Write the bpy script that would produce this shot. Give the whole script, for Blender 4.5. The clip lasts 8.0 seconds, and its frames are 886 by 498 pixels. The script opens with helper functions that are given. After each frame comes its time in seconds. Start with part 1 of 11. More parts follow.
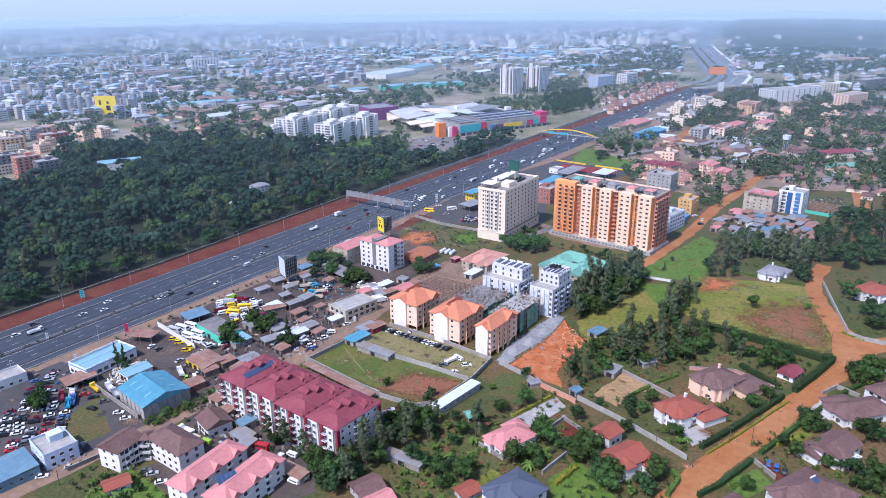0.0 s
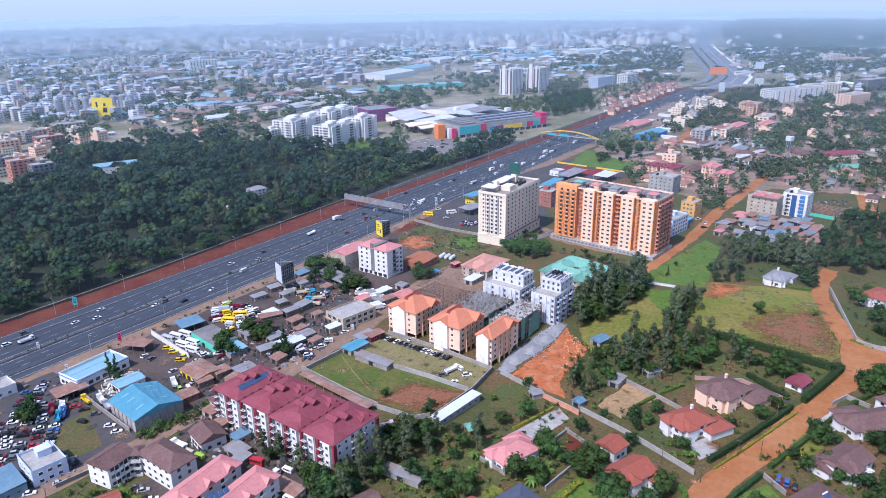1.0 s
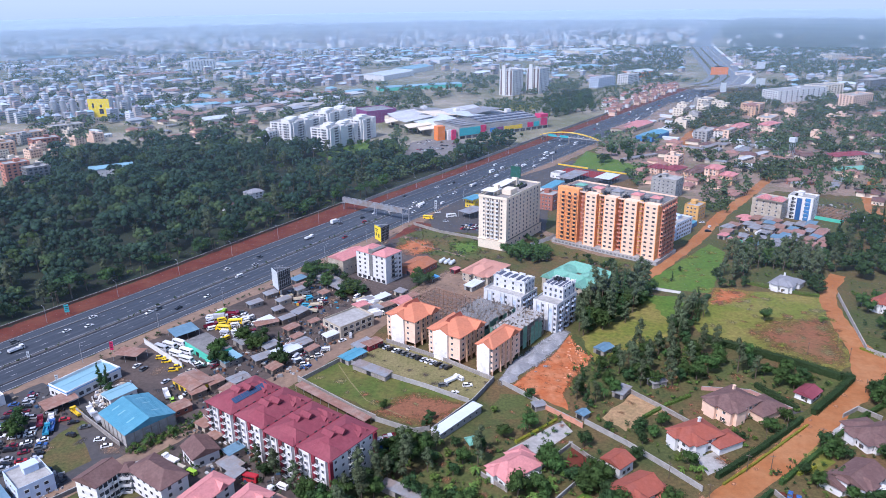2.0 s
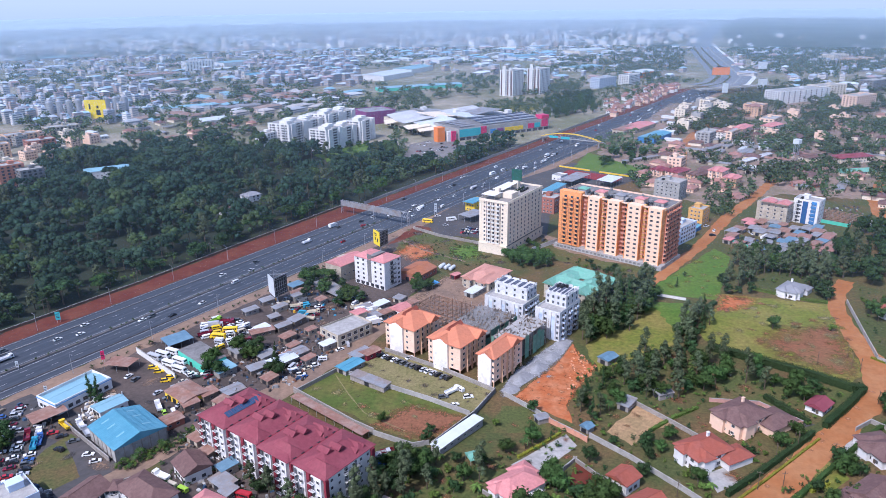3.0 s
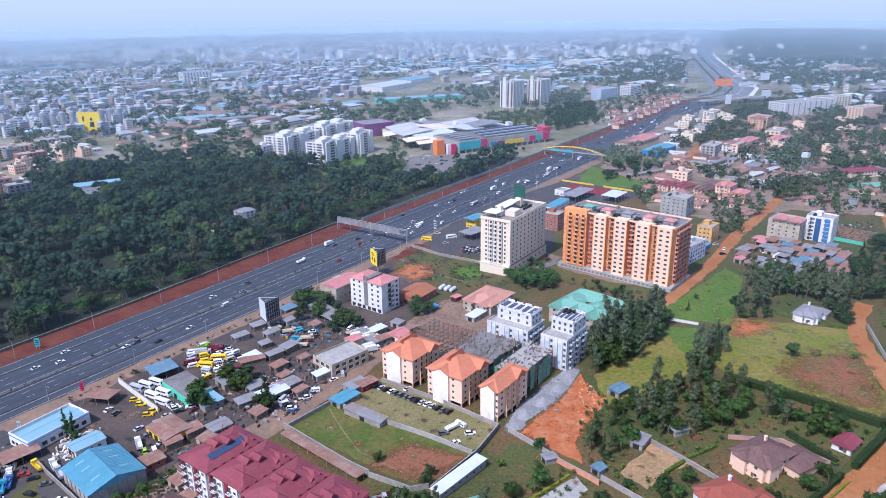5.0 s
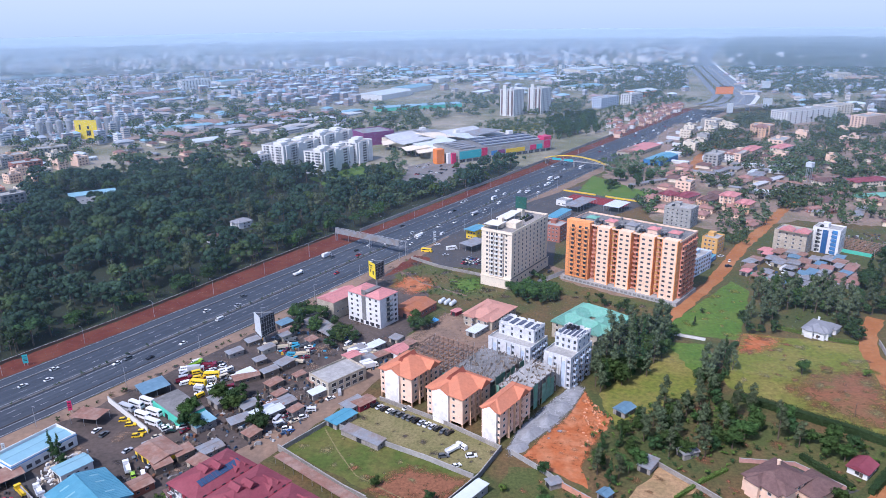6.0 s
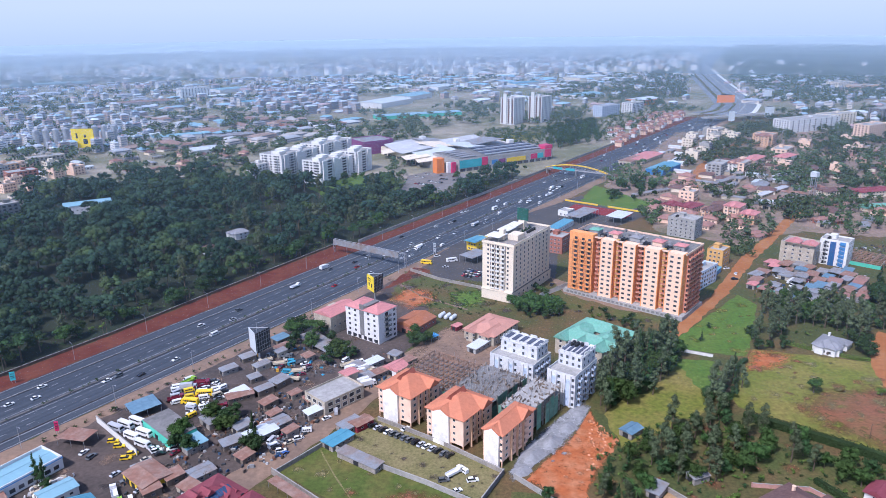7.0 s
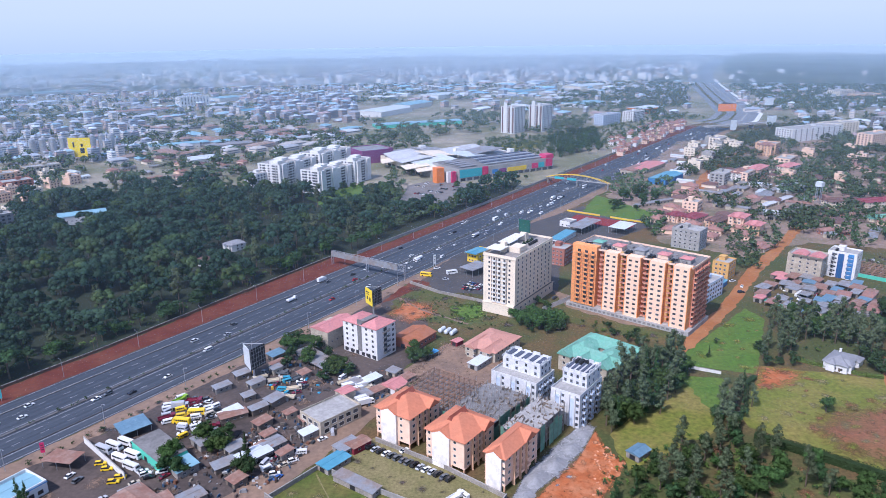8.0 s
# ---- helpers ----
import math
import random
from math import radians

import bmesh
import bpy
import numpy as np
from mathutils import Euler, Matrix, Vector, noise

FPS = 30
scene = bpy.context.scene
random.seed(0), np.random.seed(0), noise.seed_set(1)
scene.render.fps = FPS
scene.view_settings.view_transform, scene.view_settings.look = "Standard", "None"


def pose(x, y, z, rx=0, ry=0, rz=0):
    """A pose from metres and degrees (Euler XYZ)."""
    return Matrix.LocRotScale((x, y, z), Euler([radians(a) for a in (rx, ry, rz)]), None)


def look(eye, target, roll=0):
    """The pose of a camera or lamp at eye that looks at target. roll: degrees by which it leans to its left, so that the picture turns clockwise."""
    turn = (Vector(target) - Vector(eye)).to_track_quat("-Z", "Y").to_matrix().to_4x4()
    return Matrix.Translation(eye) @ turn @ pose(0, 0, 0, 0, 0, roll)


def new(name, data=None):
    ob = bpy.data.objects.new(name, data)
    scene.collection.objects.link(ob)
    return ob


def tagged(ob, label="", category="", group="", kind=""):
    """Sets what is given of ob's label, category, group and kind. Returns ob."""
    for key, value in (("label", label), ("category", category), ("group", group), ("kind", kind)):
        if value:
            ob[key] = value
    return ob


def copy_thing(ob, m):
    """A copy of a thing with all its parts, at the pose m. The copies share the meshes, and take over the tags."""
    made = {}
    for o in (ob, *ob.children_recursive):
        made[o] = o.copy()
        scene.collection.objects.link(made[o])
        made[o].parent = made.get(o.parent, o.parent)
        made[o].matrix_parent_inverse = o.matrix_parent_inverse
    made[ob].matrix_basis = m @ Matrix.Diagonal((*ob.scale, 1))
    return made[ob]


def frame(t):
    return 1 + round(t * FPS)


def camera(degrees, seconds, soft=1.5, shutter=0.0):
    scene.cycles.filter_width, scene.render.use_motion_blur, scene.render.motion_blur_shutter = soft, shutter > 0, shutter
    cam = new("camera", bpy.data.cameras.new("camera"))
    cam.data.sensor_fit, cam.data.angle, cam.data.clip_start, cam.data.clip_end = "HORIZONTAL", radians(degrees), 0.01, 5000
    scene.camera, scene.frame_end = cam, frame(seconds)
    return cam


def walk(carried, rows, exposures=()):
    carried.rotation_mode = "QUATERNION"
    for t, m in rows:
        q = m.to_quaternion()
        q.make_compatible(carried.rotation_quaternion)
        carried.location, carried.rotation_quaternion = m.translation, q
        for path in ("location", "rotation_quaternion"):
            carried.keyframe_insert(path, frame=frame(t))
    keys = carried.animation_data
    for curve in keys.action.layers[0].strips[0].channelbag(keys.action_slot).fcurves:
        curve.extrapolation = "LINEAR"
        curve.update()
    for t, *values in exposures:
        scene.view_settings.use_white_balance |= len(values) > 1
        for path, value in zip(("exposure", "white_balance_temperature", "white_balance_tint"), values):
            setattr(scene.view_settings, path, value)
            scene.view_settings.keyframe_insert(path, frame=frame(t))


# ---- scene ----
cam = camera(64.0, 8.0, soft=0.75)
# seconds, eye (metres), yaw, pitch, roll in degrees
ROWS = [
    (0.0, 0.00, 0.00, 165.00, 0.000, -19.785, 0.560),
    (0.5, 0.08, 4.11, 165.16, -0.025, -19.773, 0.627),
    (1.0, 0.11, 8.39, 165.41, -0.026, -19.778, 0.677),
    (1.5, 0.13, 12.86, 165.58, -0.037, -19.783, 0.718),
    (3.0, 0.14, 27.07, 165.82, -0.067, -19.813, 0.755),
    (3.5, 0.04, 31.99, 165.88, -0.075, -19.803, 0.733),
    (4.0, -0.04, 37.00, 165.91, -0.106, -19.633, 0.735),
    (4.5, -0.08, 42.08, 165.89, -0.119, -19.345, 0.756),
    (6.0, -0.26, 57.54, 165.77, -0.170, -18.465, 0.723),
    (6.5, -0.35, 62.75, 165.77, -0.189, -18.167, 0.717),
    (7.0, -0.39, 67.92, 165.68, -0.199, -17.868, 0.690),
    (7.5, -0.40, 73.07, 165.54, -0.204, -17.550, 0.696),
    (8.0, -0.37, 78.22, 165.38, -0.211, -17.226, 0.685),
]
walk(cam, [(t, pose(x, y, z, 90 + pitch, 0, yaw) @ pose(0, 0, 0, 0, 0, -roll)) for t, x, y, z, yaw, pitch, roll in ROWS],
     [(0.0, 0.42, 5600, 21), (8.0, 0.34, 5600, 21)])

# ---- light ----
SUN_DIR = Vector((-0.40, -0.46, 0.79)).normalized()      # towards the sun
world = bpy.data.worlds.new("sky")
scene.world = world
world.use_nodes = True
wn = world.node_tree
sky = wn.nodes.new("ShaderNodeTexSky")
sky.sky_type = "NISHITA"
sky.sun_disc = False
sky.sun_elevation = math.asin(SUN_DIR.z)
sky.sun_rotation = math.atan2(SUN_DIR.x, SUN_DIR.y)
sky.air_density, sky.dust_density, sky.ozone_density = 1.0, 1.6, 2.0
wn.links.new(sky.outputs["Color"], wn.nodes["Background"].inputs["Color"])
wn.nodes["Background"].inputs["Strength"].default_value = 0.15
sun = new("sun", bpy.data.lights.new("sun", "SUN"))
sun.data.energy, sun.data.angle, sun.data.color = 3.6, radians(1.2), (1.0, 0.94, 0.86)
sun.matrix_world = look(SUN_DIR * 900, (0, 0, 0))

# sheet imitating haze over the distance: how far off it has grown thick, in metres on it, and its tints
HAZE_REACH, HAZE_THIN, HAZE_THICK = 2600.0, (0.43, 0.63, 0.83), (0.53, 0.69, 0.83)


# ---- materials ----
def mat(name, color, rough=0.85, metal=0.0, var=0.18, scale=0.6, big=0.04, bump=0.15, second=None, mix=0.5,
        rand=0.0, hue=0.0, island=False, spec=0.3, stripes=0.0, stripe_axis=0, streak=None, relief=0.12):
    """A rough surface with fine and broad variation; second: a colour that comes in as broad patches;
    rand, hue: how far one object or piece differs from the next; stripes: ribs this many metres apart;
    streak: (degrees, along, across) draws the broad variation out along one direction; relief: depth of the bump in metres."""
    m = bpy.data.materials.new(name)
    m.use_nodes = True
    t = m.node_tree
    n, l = t.nodes, t.links
    b = n["Principled BSDF"]
    b.inputs["Roughness"].default_value = rough
    b.inputs["Metallic"].default_value = metal
    b.inputs["Specular IOR Level"].default_value = spec
    co = n.new("ShaderNodeTexCoord").outputs["Object"]

    def noise_at(s, detail):
        k = n.new("ShaderNodeTexNoise")
        k.inputs["Scale"].default_value, k.inputs["Detail"].default_value = s, detail
        k.inputs["Roughness"].default_value = 0.65
        l.new(co, k.inputs["Vector"])
        return k.outputs["Fac"]

    def ramp(src, lo, hi, a, c):
        k = n.new("ShaderNodeMapRange")
        for i, v in enumerate((lo, hi, a, c), 1):
            k.inputs[i].default_value = v
        l.new(src, k.inputs[0])
        return k.outputs[0]

    fine, broad = noise_at(scale, 6), noise_at(big, 5)
    if streak:
        mp = n.new("ShaderNodeMapping")
        mp.vector_type = "TEXTURE"
        mp.inputs["Rotation"].default_value = (0, 0, radians(streak[0]))
        mp.inputs["Scale"].default_value = (1 / streak[1], 1 / streak[2], 1)
        l.new(co, mp.inputs["Vector"])
        k = n.new("ShaderNodeTexNoise")
        k.inputs["Scale"].default_value, k.inputs["Detail"].default_value = 1.0, 4
        l.new(mp.outputs[0], k.inputs["Vector"])
        broad = k.outputs["Fac"]
    base = n.new("ShaderNodeMix")
    base.data_type = "RGBA"
    base.inputs[6].default_value = (*color, 1)
    base.inputs[7].default_value = (*(second or [c * (1 - var) for c in color]), 1)
    l.new(ramp(broad, 0.5 - 0.12 / max(mix, 0.1) * 0.5, 0.62, 0, mix if second else 1.0), base.inputs[0])
    val = n.new("ShaderNodeHueSaturation")
    l.new(base.outputs[2], val.inputs["Color"])
    v = ramp(fine, 0.3, 0.7, 1 - var, 1 + var)
    if rand or hue:
        if island:
            r = n.new("ShaderNodeNewGeometry").outputs["Random Per Island"]
        else:
            r = n.new("ShaderNodeObjectInfo").outputs["Random"]
        mul = n.new("ShaderNodeMath")
        mul.operation = "MULTIPLY"
        l.new(v, mul.inputs[0])
        l.new(ramp(r, 0, 1, 1 - rand, 1 + rand), mul.inputs[1])
        v = mul.outputs[0]
        l.new(ramp(r, 0, 1, 0.5 - hue, 0.5 + hue), val.inputs["Hue"])
    l.new(v, val.inputs["Value"])
    l.new(val.outputs[0], b.inputs["Base Color"])
    if bump:
        k = n.new("ShaderNodeBump")
        k.inputs["Strength"].default_value, k.inputs["Distance"].default_value = min(1.0, bump * 2), relief
        height = fine
        if stripes:
            sep = n.new("ShaderNodeSeparateXYZ")
            l.new(co, sep.inputs[0])
            w = n.new("ShaderNodeMath")
            w.operation = "PINGPONG"
            w.inputs[1].default_value = stripes
            l.new(sep.outputs[stripe_axis], w.inputs[0])
            height = w.outputs[0]
        l.new(height, k.inputs["Height"])
        l.new(k.outputs[0], b.inputs["Normal"])
    return m


def palette_mat(name, colors, rough=0.85, var=0.15, scale=0.4, spec=0.3):
    """One colour of a small palette for each loose piece of the mesh."""
    m = mat(name, (1, 1, 1), rough=rough, var=var, scale=scale, bump=0.0, spec=spec)
    t = m.node_tree
    n, l = t.nodes, t.links
    geo = n.new("ShaderNodeNewGeometry")
    cr = n.new("ShaderNodeValToRGB")
    cr.color_ramp.interpolation = "CONSTANT"
    e = cr.color_ramp.elements
    e[0].color, e[0].position = (*colors[0], 1), 0.0
    e[1].color, e[1].position = (*colors[1], 1), 1.0 / len(colors)
    for i, c in enumerate(colors[2:], 2):
        k = e.new(i / len(colors))
        k.color = (*c, 1)
    l.new(geo.outputs["Random Per Island"], cr.inputs[0])
    mix = [k for k in n if k.type == "MIX"][0]
    l.new(cr.outputs[0], mix.inputs[6])
    for k in list(mix.inputs[0].links):
        l.remove(k)
    mix.inputs[0].default_value = 0.0
    return m


GROUND = mat("ground_mixed", (0.060, 0.072, 0.022), second=(0.135, 0.078, 0.036), mix=0.85, var=0.45, scale=0.7, big=0.02, bump=0.3)
ASPHALT = mat("asphalt", (0.038, 0.047, 0.062), second=(0.062, 0.073, 0.089), mix=0.9, rough=0.75, var=0.14, scale=0.5, big=0.05, bump=0.05, streak=(55.0, 0.006, 0.42))
YARD = mat("packed_dirt", (0.092, 0.071, 0.061), second=(0.056, 0.046, 0.042), mix=0.8, var=0.3, scale=0.5, big=0.05)
TARMAC = mat("old_tarmac", (0.062, 0.060, 0.062), second=(0.088, 0.078, 0.072), mix=0.6, var=0.2, scale=0.4, big=0.06)
MURRAM = mat("orange_murram", (0.30, 0.115, 0.038), second=(0.35, 0.165, 0.070), mix=0.8, var=0.16, scale=0.35, big=0.05)
REDSOIL = mat("red_soil", (0.105, 0.022, 0.012), second=(0.140, 0.044, 0.024), mix=0.8, var=0.2, scale=0.3, big=0.06)
ORANGESOIL = mat("raw_orange_soil", (0.36, 0.105, 0.034), second=(0.45, 0.20, 0.10), mix=0.7, var=0.2, scale=0.4, big=0.12, bump=0.4)
GRASS = mat("grass", (0.128, 0.145, 0.022), second=(0.215, 0.165, 0.050), mix=0.7, var=0.38, scale=0.45, big=0.05, bump=0.1)
GREENGRASS = mat("lush_grass", (0.070, 0.135, 0.018), second=(0.105, 0.150, 0.026), mix=0.7, var=0.38, scale=0.45, big=0.06, bump=0.1)
FIELDGRASS = mat("trodden_field_grass", (0.070, 0.100, 0.018), second=(0.140, 0.118, 0.036), mix=0.8, var=0.32, scale=0.45, big=0.05, bump=0.1)
DRYGRASS = mat("dry_grass", (0.20, 0.17, 0.078), second=(0.135, 0.13, 0.047), mix=0.7, var=0.38, scale=0.8, big=0.07)
BARE = mat("bare_reddish_field", (0.210, 0.088, 0.046), second=(0.165, 0.105, 0.046), mix=0.8, var=0.38, scale=0.8, big=0.03)
SCRUB = mat("scrub", (0.070, 0.086, 0.024), second=(0.125, 0.080, 0.036), mix=0.8, var=0.38, scale=0.8, big=0.05, bump=0.4)
# litter and undergrowth, darkened further: shade under the crowns is in the colour
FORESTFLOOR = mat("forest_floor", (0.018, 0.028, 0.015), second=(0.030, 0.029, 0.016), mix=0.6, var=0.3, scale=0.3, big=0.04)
RUBBLE = mat("grey_rubble", (0.27, 0.275, 0.285), second=(0.20, 0.20, 0.205), mix=0.8, var=0.3, scale=0.6, big=0.15, bump=0.6)
PAINT_LINE = mat("road_paint", (0.46, 0.46, 0.46), var=0.25, scale=0.8)
CONCRETE = mat("concrete", (0.36, 0.35, 0.33), var=0.2, scale=0.5, big=0.1)
DARKCONC = mat("dark_concrete", (0.20, 0.195, 0.19), var=0.25, scale=0.5, big=0.1)
STONE = mat("grey_stone_wall", (0.32, 0.29, 0.26), var=0.28, scale=1.2, big=0.1, bump=0.4)
STAINED = mat("stained_white_plaster", (0.84, 0.78, 0.71), second=(0.52, 0.51, 0.48), mix=0.65, var=0.1, scale=0.6, big=0.22)
SHELLWHITE = mat("raw_white_render", (0.60, 0.595, 0.585), second=(0.48, 0.49, 0.50), mix=0.7, var=0.16, scale=0.5, big=0.12)
WHITE = mat("white_plaster", (0.68, 0.67, 0.65), var=0.08, scale=0.4, big=0.08)
CREAM = mat("cream_plaster", (0.74, 0.64, 0.50), var=0.08, scale=0.4, big=0.05)
PEACH = mat("peach_plaster", (0.66, 0.42, 0.27), var=0.10, scale=0.4, big=0.08)
PALEPEACH = mat("pale_peach_plaster", (0.78, 0.545, 0.40), var=0.08, scale=0.4, big=0.06)
ORANGEPL = mat("orange_plaster", (0.80, 0.33, 0.12), var=0.12, scale=0.4, big=0.08)
YELLOWPL = mat("ochre_plaster", (0.62, 0.36, 0.12), var=0.10, scale=0.4, big=0.08)
MAROON = mat("maroon_plaster", (0.22, 0.028, 0.045), var=0.12, scale=0.4)
BRICKRED = mat("red_brown_masonry", (0.36, 0.14, 0.10), var=0.18, scale=0.7)
BLOCKWORK = mat("bare_blockwork", (0.46, 0.40, 0.31), var=0.2, scale=1.0, big=0.2)
PALEBLUE = mat("pale_blue_plaster", (0.52, 0.60, 0.72), var=0.08, scale=0.4)
TEALPL = mat("green_plaster", (0.10, 0.50, 0.36), var=0.08, scale=0.4)
YELLOWP = mat("yellow_paint", (0.72, 0.50, 0.04), rough=0.5, var=0.08, scale=0.4)
BLUEP = mat("blue_paint", (0.06, 0.22, 0.48), rough=0.5, var=0.1, scale=0.4)
ORANGEP = mat("orange_panel", (0.75, 0.22, 0.05), rough=0.5, var=0.06)
TEALP = mat("teal_panel", (0.05, 0.38, 0.42), rough=0.5, var=0.06)
MAGENTAP = mat("crimson_panel", (0.55, 0.03, 0.12), rough=0.5, var=0.06)
PURPLEP = mat("purple_panel", (0.22, 0.06, 0.18), rough=0.6, var=0.08)
PINKROOF = mat("pink_tile_roof", (0.52, 0.215, 0.205), second=(0.44, 0.19, 0.185), mix=0.7, var=0.14, scale=0.8, big=0.15, bump=0.3)
MAROONROOF = mat("crimson_tile_roof", (0.200, 0.046, 0.062), second=(0.235, 0.066, 0.080), mix=0.7, var=0.14, scale=0.8, big=0.15, bump=0.3)
TERRAROOF = mat("orange_clay_tile_roof", (0.52, 0.19, 0.105), second=(0.44, 0.17, 0.10), mix=0.7, var=0.14, scale=0.8, big=0.2, bump=0.3)
REDROOF = mat("brick_red_tile_roof", (0.28, 0.078, 0.05), second=(0.24, 0.080, 0.06), mix=0.7, var=0.15, scale=0.8, big=0.2, bump=0.3)
BROWNROOF = mat("brown_tile_roof", (0.130, 0.075, 0.068), second=(0.16, 0.100, 0.088), mix=0.7, var=0.15, scale=0.8, big=0.2, bump=0.3)
SLATEROOF = mat("slate_grey_roof", (0.085, 0.10, 0.14), var=0.15, scale=0.8, big=0.2, bump=0.3)
GREYROOF = mat("grey_tile_roof", (0.24, 0.245, 0.26), var=0.14, scale=0.8, big=0.2, bump=0.3)
GREENROOF = mat("sea_green_tile_roof", (0.14, 0.34, 0.26), second=(0.18, 0.34, 0.28), mix=0.7, var=0.12, scale=0.8, big=0.2, bump=0.3)
TIN = mat("weathered_tin", (0.30, 0.315, 0.33), second=(0.27, 0.19, 0.14), mix=0.7, rough=0.5, metal=0.3, var=0.15, scale=0.5, big=0.15, stripes=0.35, bump=0.2)
RUSTTIN = mat("rusty_tin", (0.24, 0.125, 0.09), second=(0.30, 0.22, 0.18), mix=0.7, rough=0.65, var=0.2, scale=0.5, big=0.2, stripes=0.35, bump=0.2)
WHITETIN = mat("pale_sheet_metal", (0.56, 0.60, 0.62), rough=0.45, var=0.1, scale=0.4, big=0.1, stripes=0.35, bump=0.15)
BLUETIN = mat("blue_sheet_metal", (0.080, 0.255, 0.345), second=(0.115, 0.29, 0.375), mix=0.7, rough=0.45, var=0.08, scale=0.4, big=0.1, stripes=0.4, bump=0.15)
TEALTIN = mat("teal_sheet_metal", (0.22, 0.39, 0.46), rough=0.5, var=0.1, scale=0.4, big=0.1, stripes=0.4, bump=0.15)
STEEL = mat("galvanised_steel", (0.45, 0.46, 0.48), rough=0.45, metal=0.6, var=0.1)
DARKSTEEL = mat("dark_steel", (0.04, 0.042, 0.05), rough=0.5, metal=0.4, var=0.15)
BLACKPLASTIC = mat("black_plastic", (0.02, 0.02, 0.022), rough=0.4, var=0.1)
RUBBER = mat("tyre_rubber", (0.02, 0.02, 0.02), rough=0.9, var=0.1)
GLASS = mat("dark_window_glass", (0.070, 0.072, 0.080), rough=0.2, var=0.1, bump=0.0, spec=0.35, rand=0.5)
BLUEGLASS = mat("blue_curtain_glass", (0.03, 0.10, 0.25), rough=0.1, var=0.1, bump=0.0, spec=0.6)
CARGLASS = mat("car_glass", (0.02, 0.025, 0.03), rough=0.08, var=0.05, bump=0.0, spec=0.6)
SOLAR = mat("solar_panel", (0.045, 0.08, 0.15), rough=0.15, var=0.1, bump=0.0, spec=0.6)
NETTING = mat("green_safety_netting", (0.10, 0.24, 0.17), second=(0.16, 0.27, 0.21), mix=0.8, var=0.25, scale=0.5, big=0.15)
RAWTIMBER = mat("reddish_formwork_timber", (0.30, 0.18, 0.12), second=(0.22, 0.16, 0.13), mix=0.7, var=0.25, scale=0.8)
TIMBER = mat("scaffold_timber", (0.21, 0.17, 0.135), var=0.25, scale=1.0)
BARK = mat("bark", (0.12, 0.09, 0.065), var=0.3, scale=2.0)
CANVASBLUE = mat("blue_tarpaulin", (0.08, 0.30, 0.55), rough=0.6, var=0.1, scale=0.5)
BILLYELLOW = mat("yellow_poster", (0.80, 0.60, 0.03), rough=0.5, var=0.05)


def leaf(name, color, second, rand=0.25, spread=0.3):
    m = mat(name, color, rough=0.75, var=0.32, scale=0.9, big=0.03, bump=0.5, second=second, mix=0.8, rand=rand, hue=0.015, spec=0.1, relief=0.7)
    t = m.node_tree
    geo = t.nodes.new("ShaderNodeNewGeometry")
    rng = t.nodes.new("ShaderNodeMapRange")
    rng.inputs[3].default_value, rng.inputs[4].default_value = 1 - spread, 1 + spread
    t.links.new(geo.outputs["Random Per Island"], rng.inputs[0])
    hsv = t.nodes.new("ShaderNodeHueSaturation")
    b = t.nodes["Principled BSDF"]
    t.links.new(b.inputs["Base Color"].links[0].from_socket, hsv.inputs["Color"])
    t.links.new(rng.outputs[0], hsv.inputs["Value"])
    t.links.new(hsv.outputs[0], b.inputs["Base Color"])
    return m


LEAF_DARK = leaf("dark_foliage", (0.030, 0.060, 0.022), (0.042, 0.072, 0.028))
LEAF_MID = leaf("green_foliage", (0.042, 0.080, 0.022), (0.056, 0.092, 0.028))
LEAF_LIGHT = leaf("bright_foliage", (0.088, 0.145, 0.030), (0.108, 0.140, 0.036))
LEAF_GREY = leaf("grey_green_foliage", (0.068, 0.092, 0.048), (0.092, 0.110, 0.058))
LEAF_YELLOW = leaf("yellow_green_foliage", (0.24, 0.24, 0.03), (0.15, 0.19, 0.035))
CARPAINT = {k: mat("car_paint_" + k, c, rough=0.25, var=0.04, bump=0.0, spec=0.6, rand=0.1) for k, c in dict(
    white=(0.74, 0.74, 0.73), silver=(0.42, 0.43, 0.45), black=(0.02, 0.02, 0.025), grey=(0.12, 0.13, 0.14),
    red=(0.42, 0.03, 0.04), blue=(0.05, 0.12, 0.32), yellow=(0.78, 0.52, 0.02), green=(0.30, 0.50, 0.05),
    teal=(0.05, 0.30, 0.42), maroon=(0.18, 0.02, 0.04), beige=(0.55, 0.48, 0.36)).items()}

LEAF_WOOD = leaf("deep_woodland_foliage", (0.025, 0.055, 0.036), (0.038, 0.068, 0.039), spread=0.38)
LEAF_OLIVE = leaf("olive_woodland_foliage", (0.044, 0.078, 0.031), (0.062, 0.088, 0.033), spread=0.38)
CARPARK = mat("worn_car_park", (0.19, 0.175, 0.165), second=(0.14, 0.125, 0.115), mix=0.8, var=0.15, scale=0.3, big=0.05)
SALMONROOF = mat("salmon_tile_roof", (0.50, 0.25, 0.19), second=(0.42, 0.22, 0.17), mix=0.7, var=0.14, scale=0.8, big=0.2, bump=0.3)
# even dark grey for all the kerbs
KERB = mat("sooty_concrete", (0.115, 0.11, 0.108), var=0.25, scale=0.5, big=0.1)
LANE = mat("pale_trodden_earth", (0.24, 0.16, 0.11), second=(0.17, 0.12, 0.09), mix=0.8, var=0.2, scale=0.4, big=0.06)
STRAW = mat("straw_grass", (0.33, 0.21, 0.11), second=(0.24, 0.17, 0.08), mix=0.8, var=0.3, scale=0.6, big=0.1)
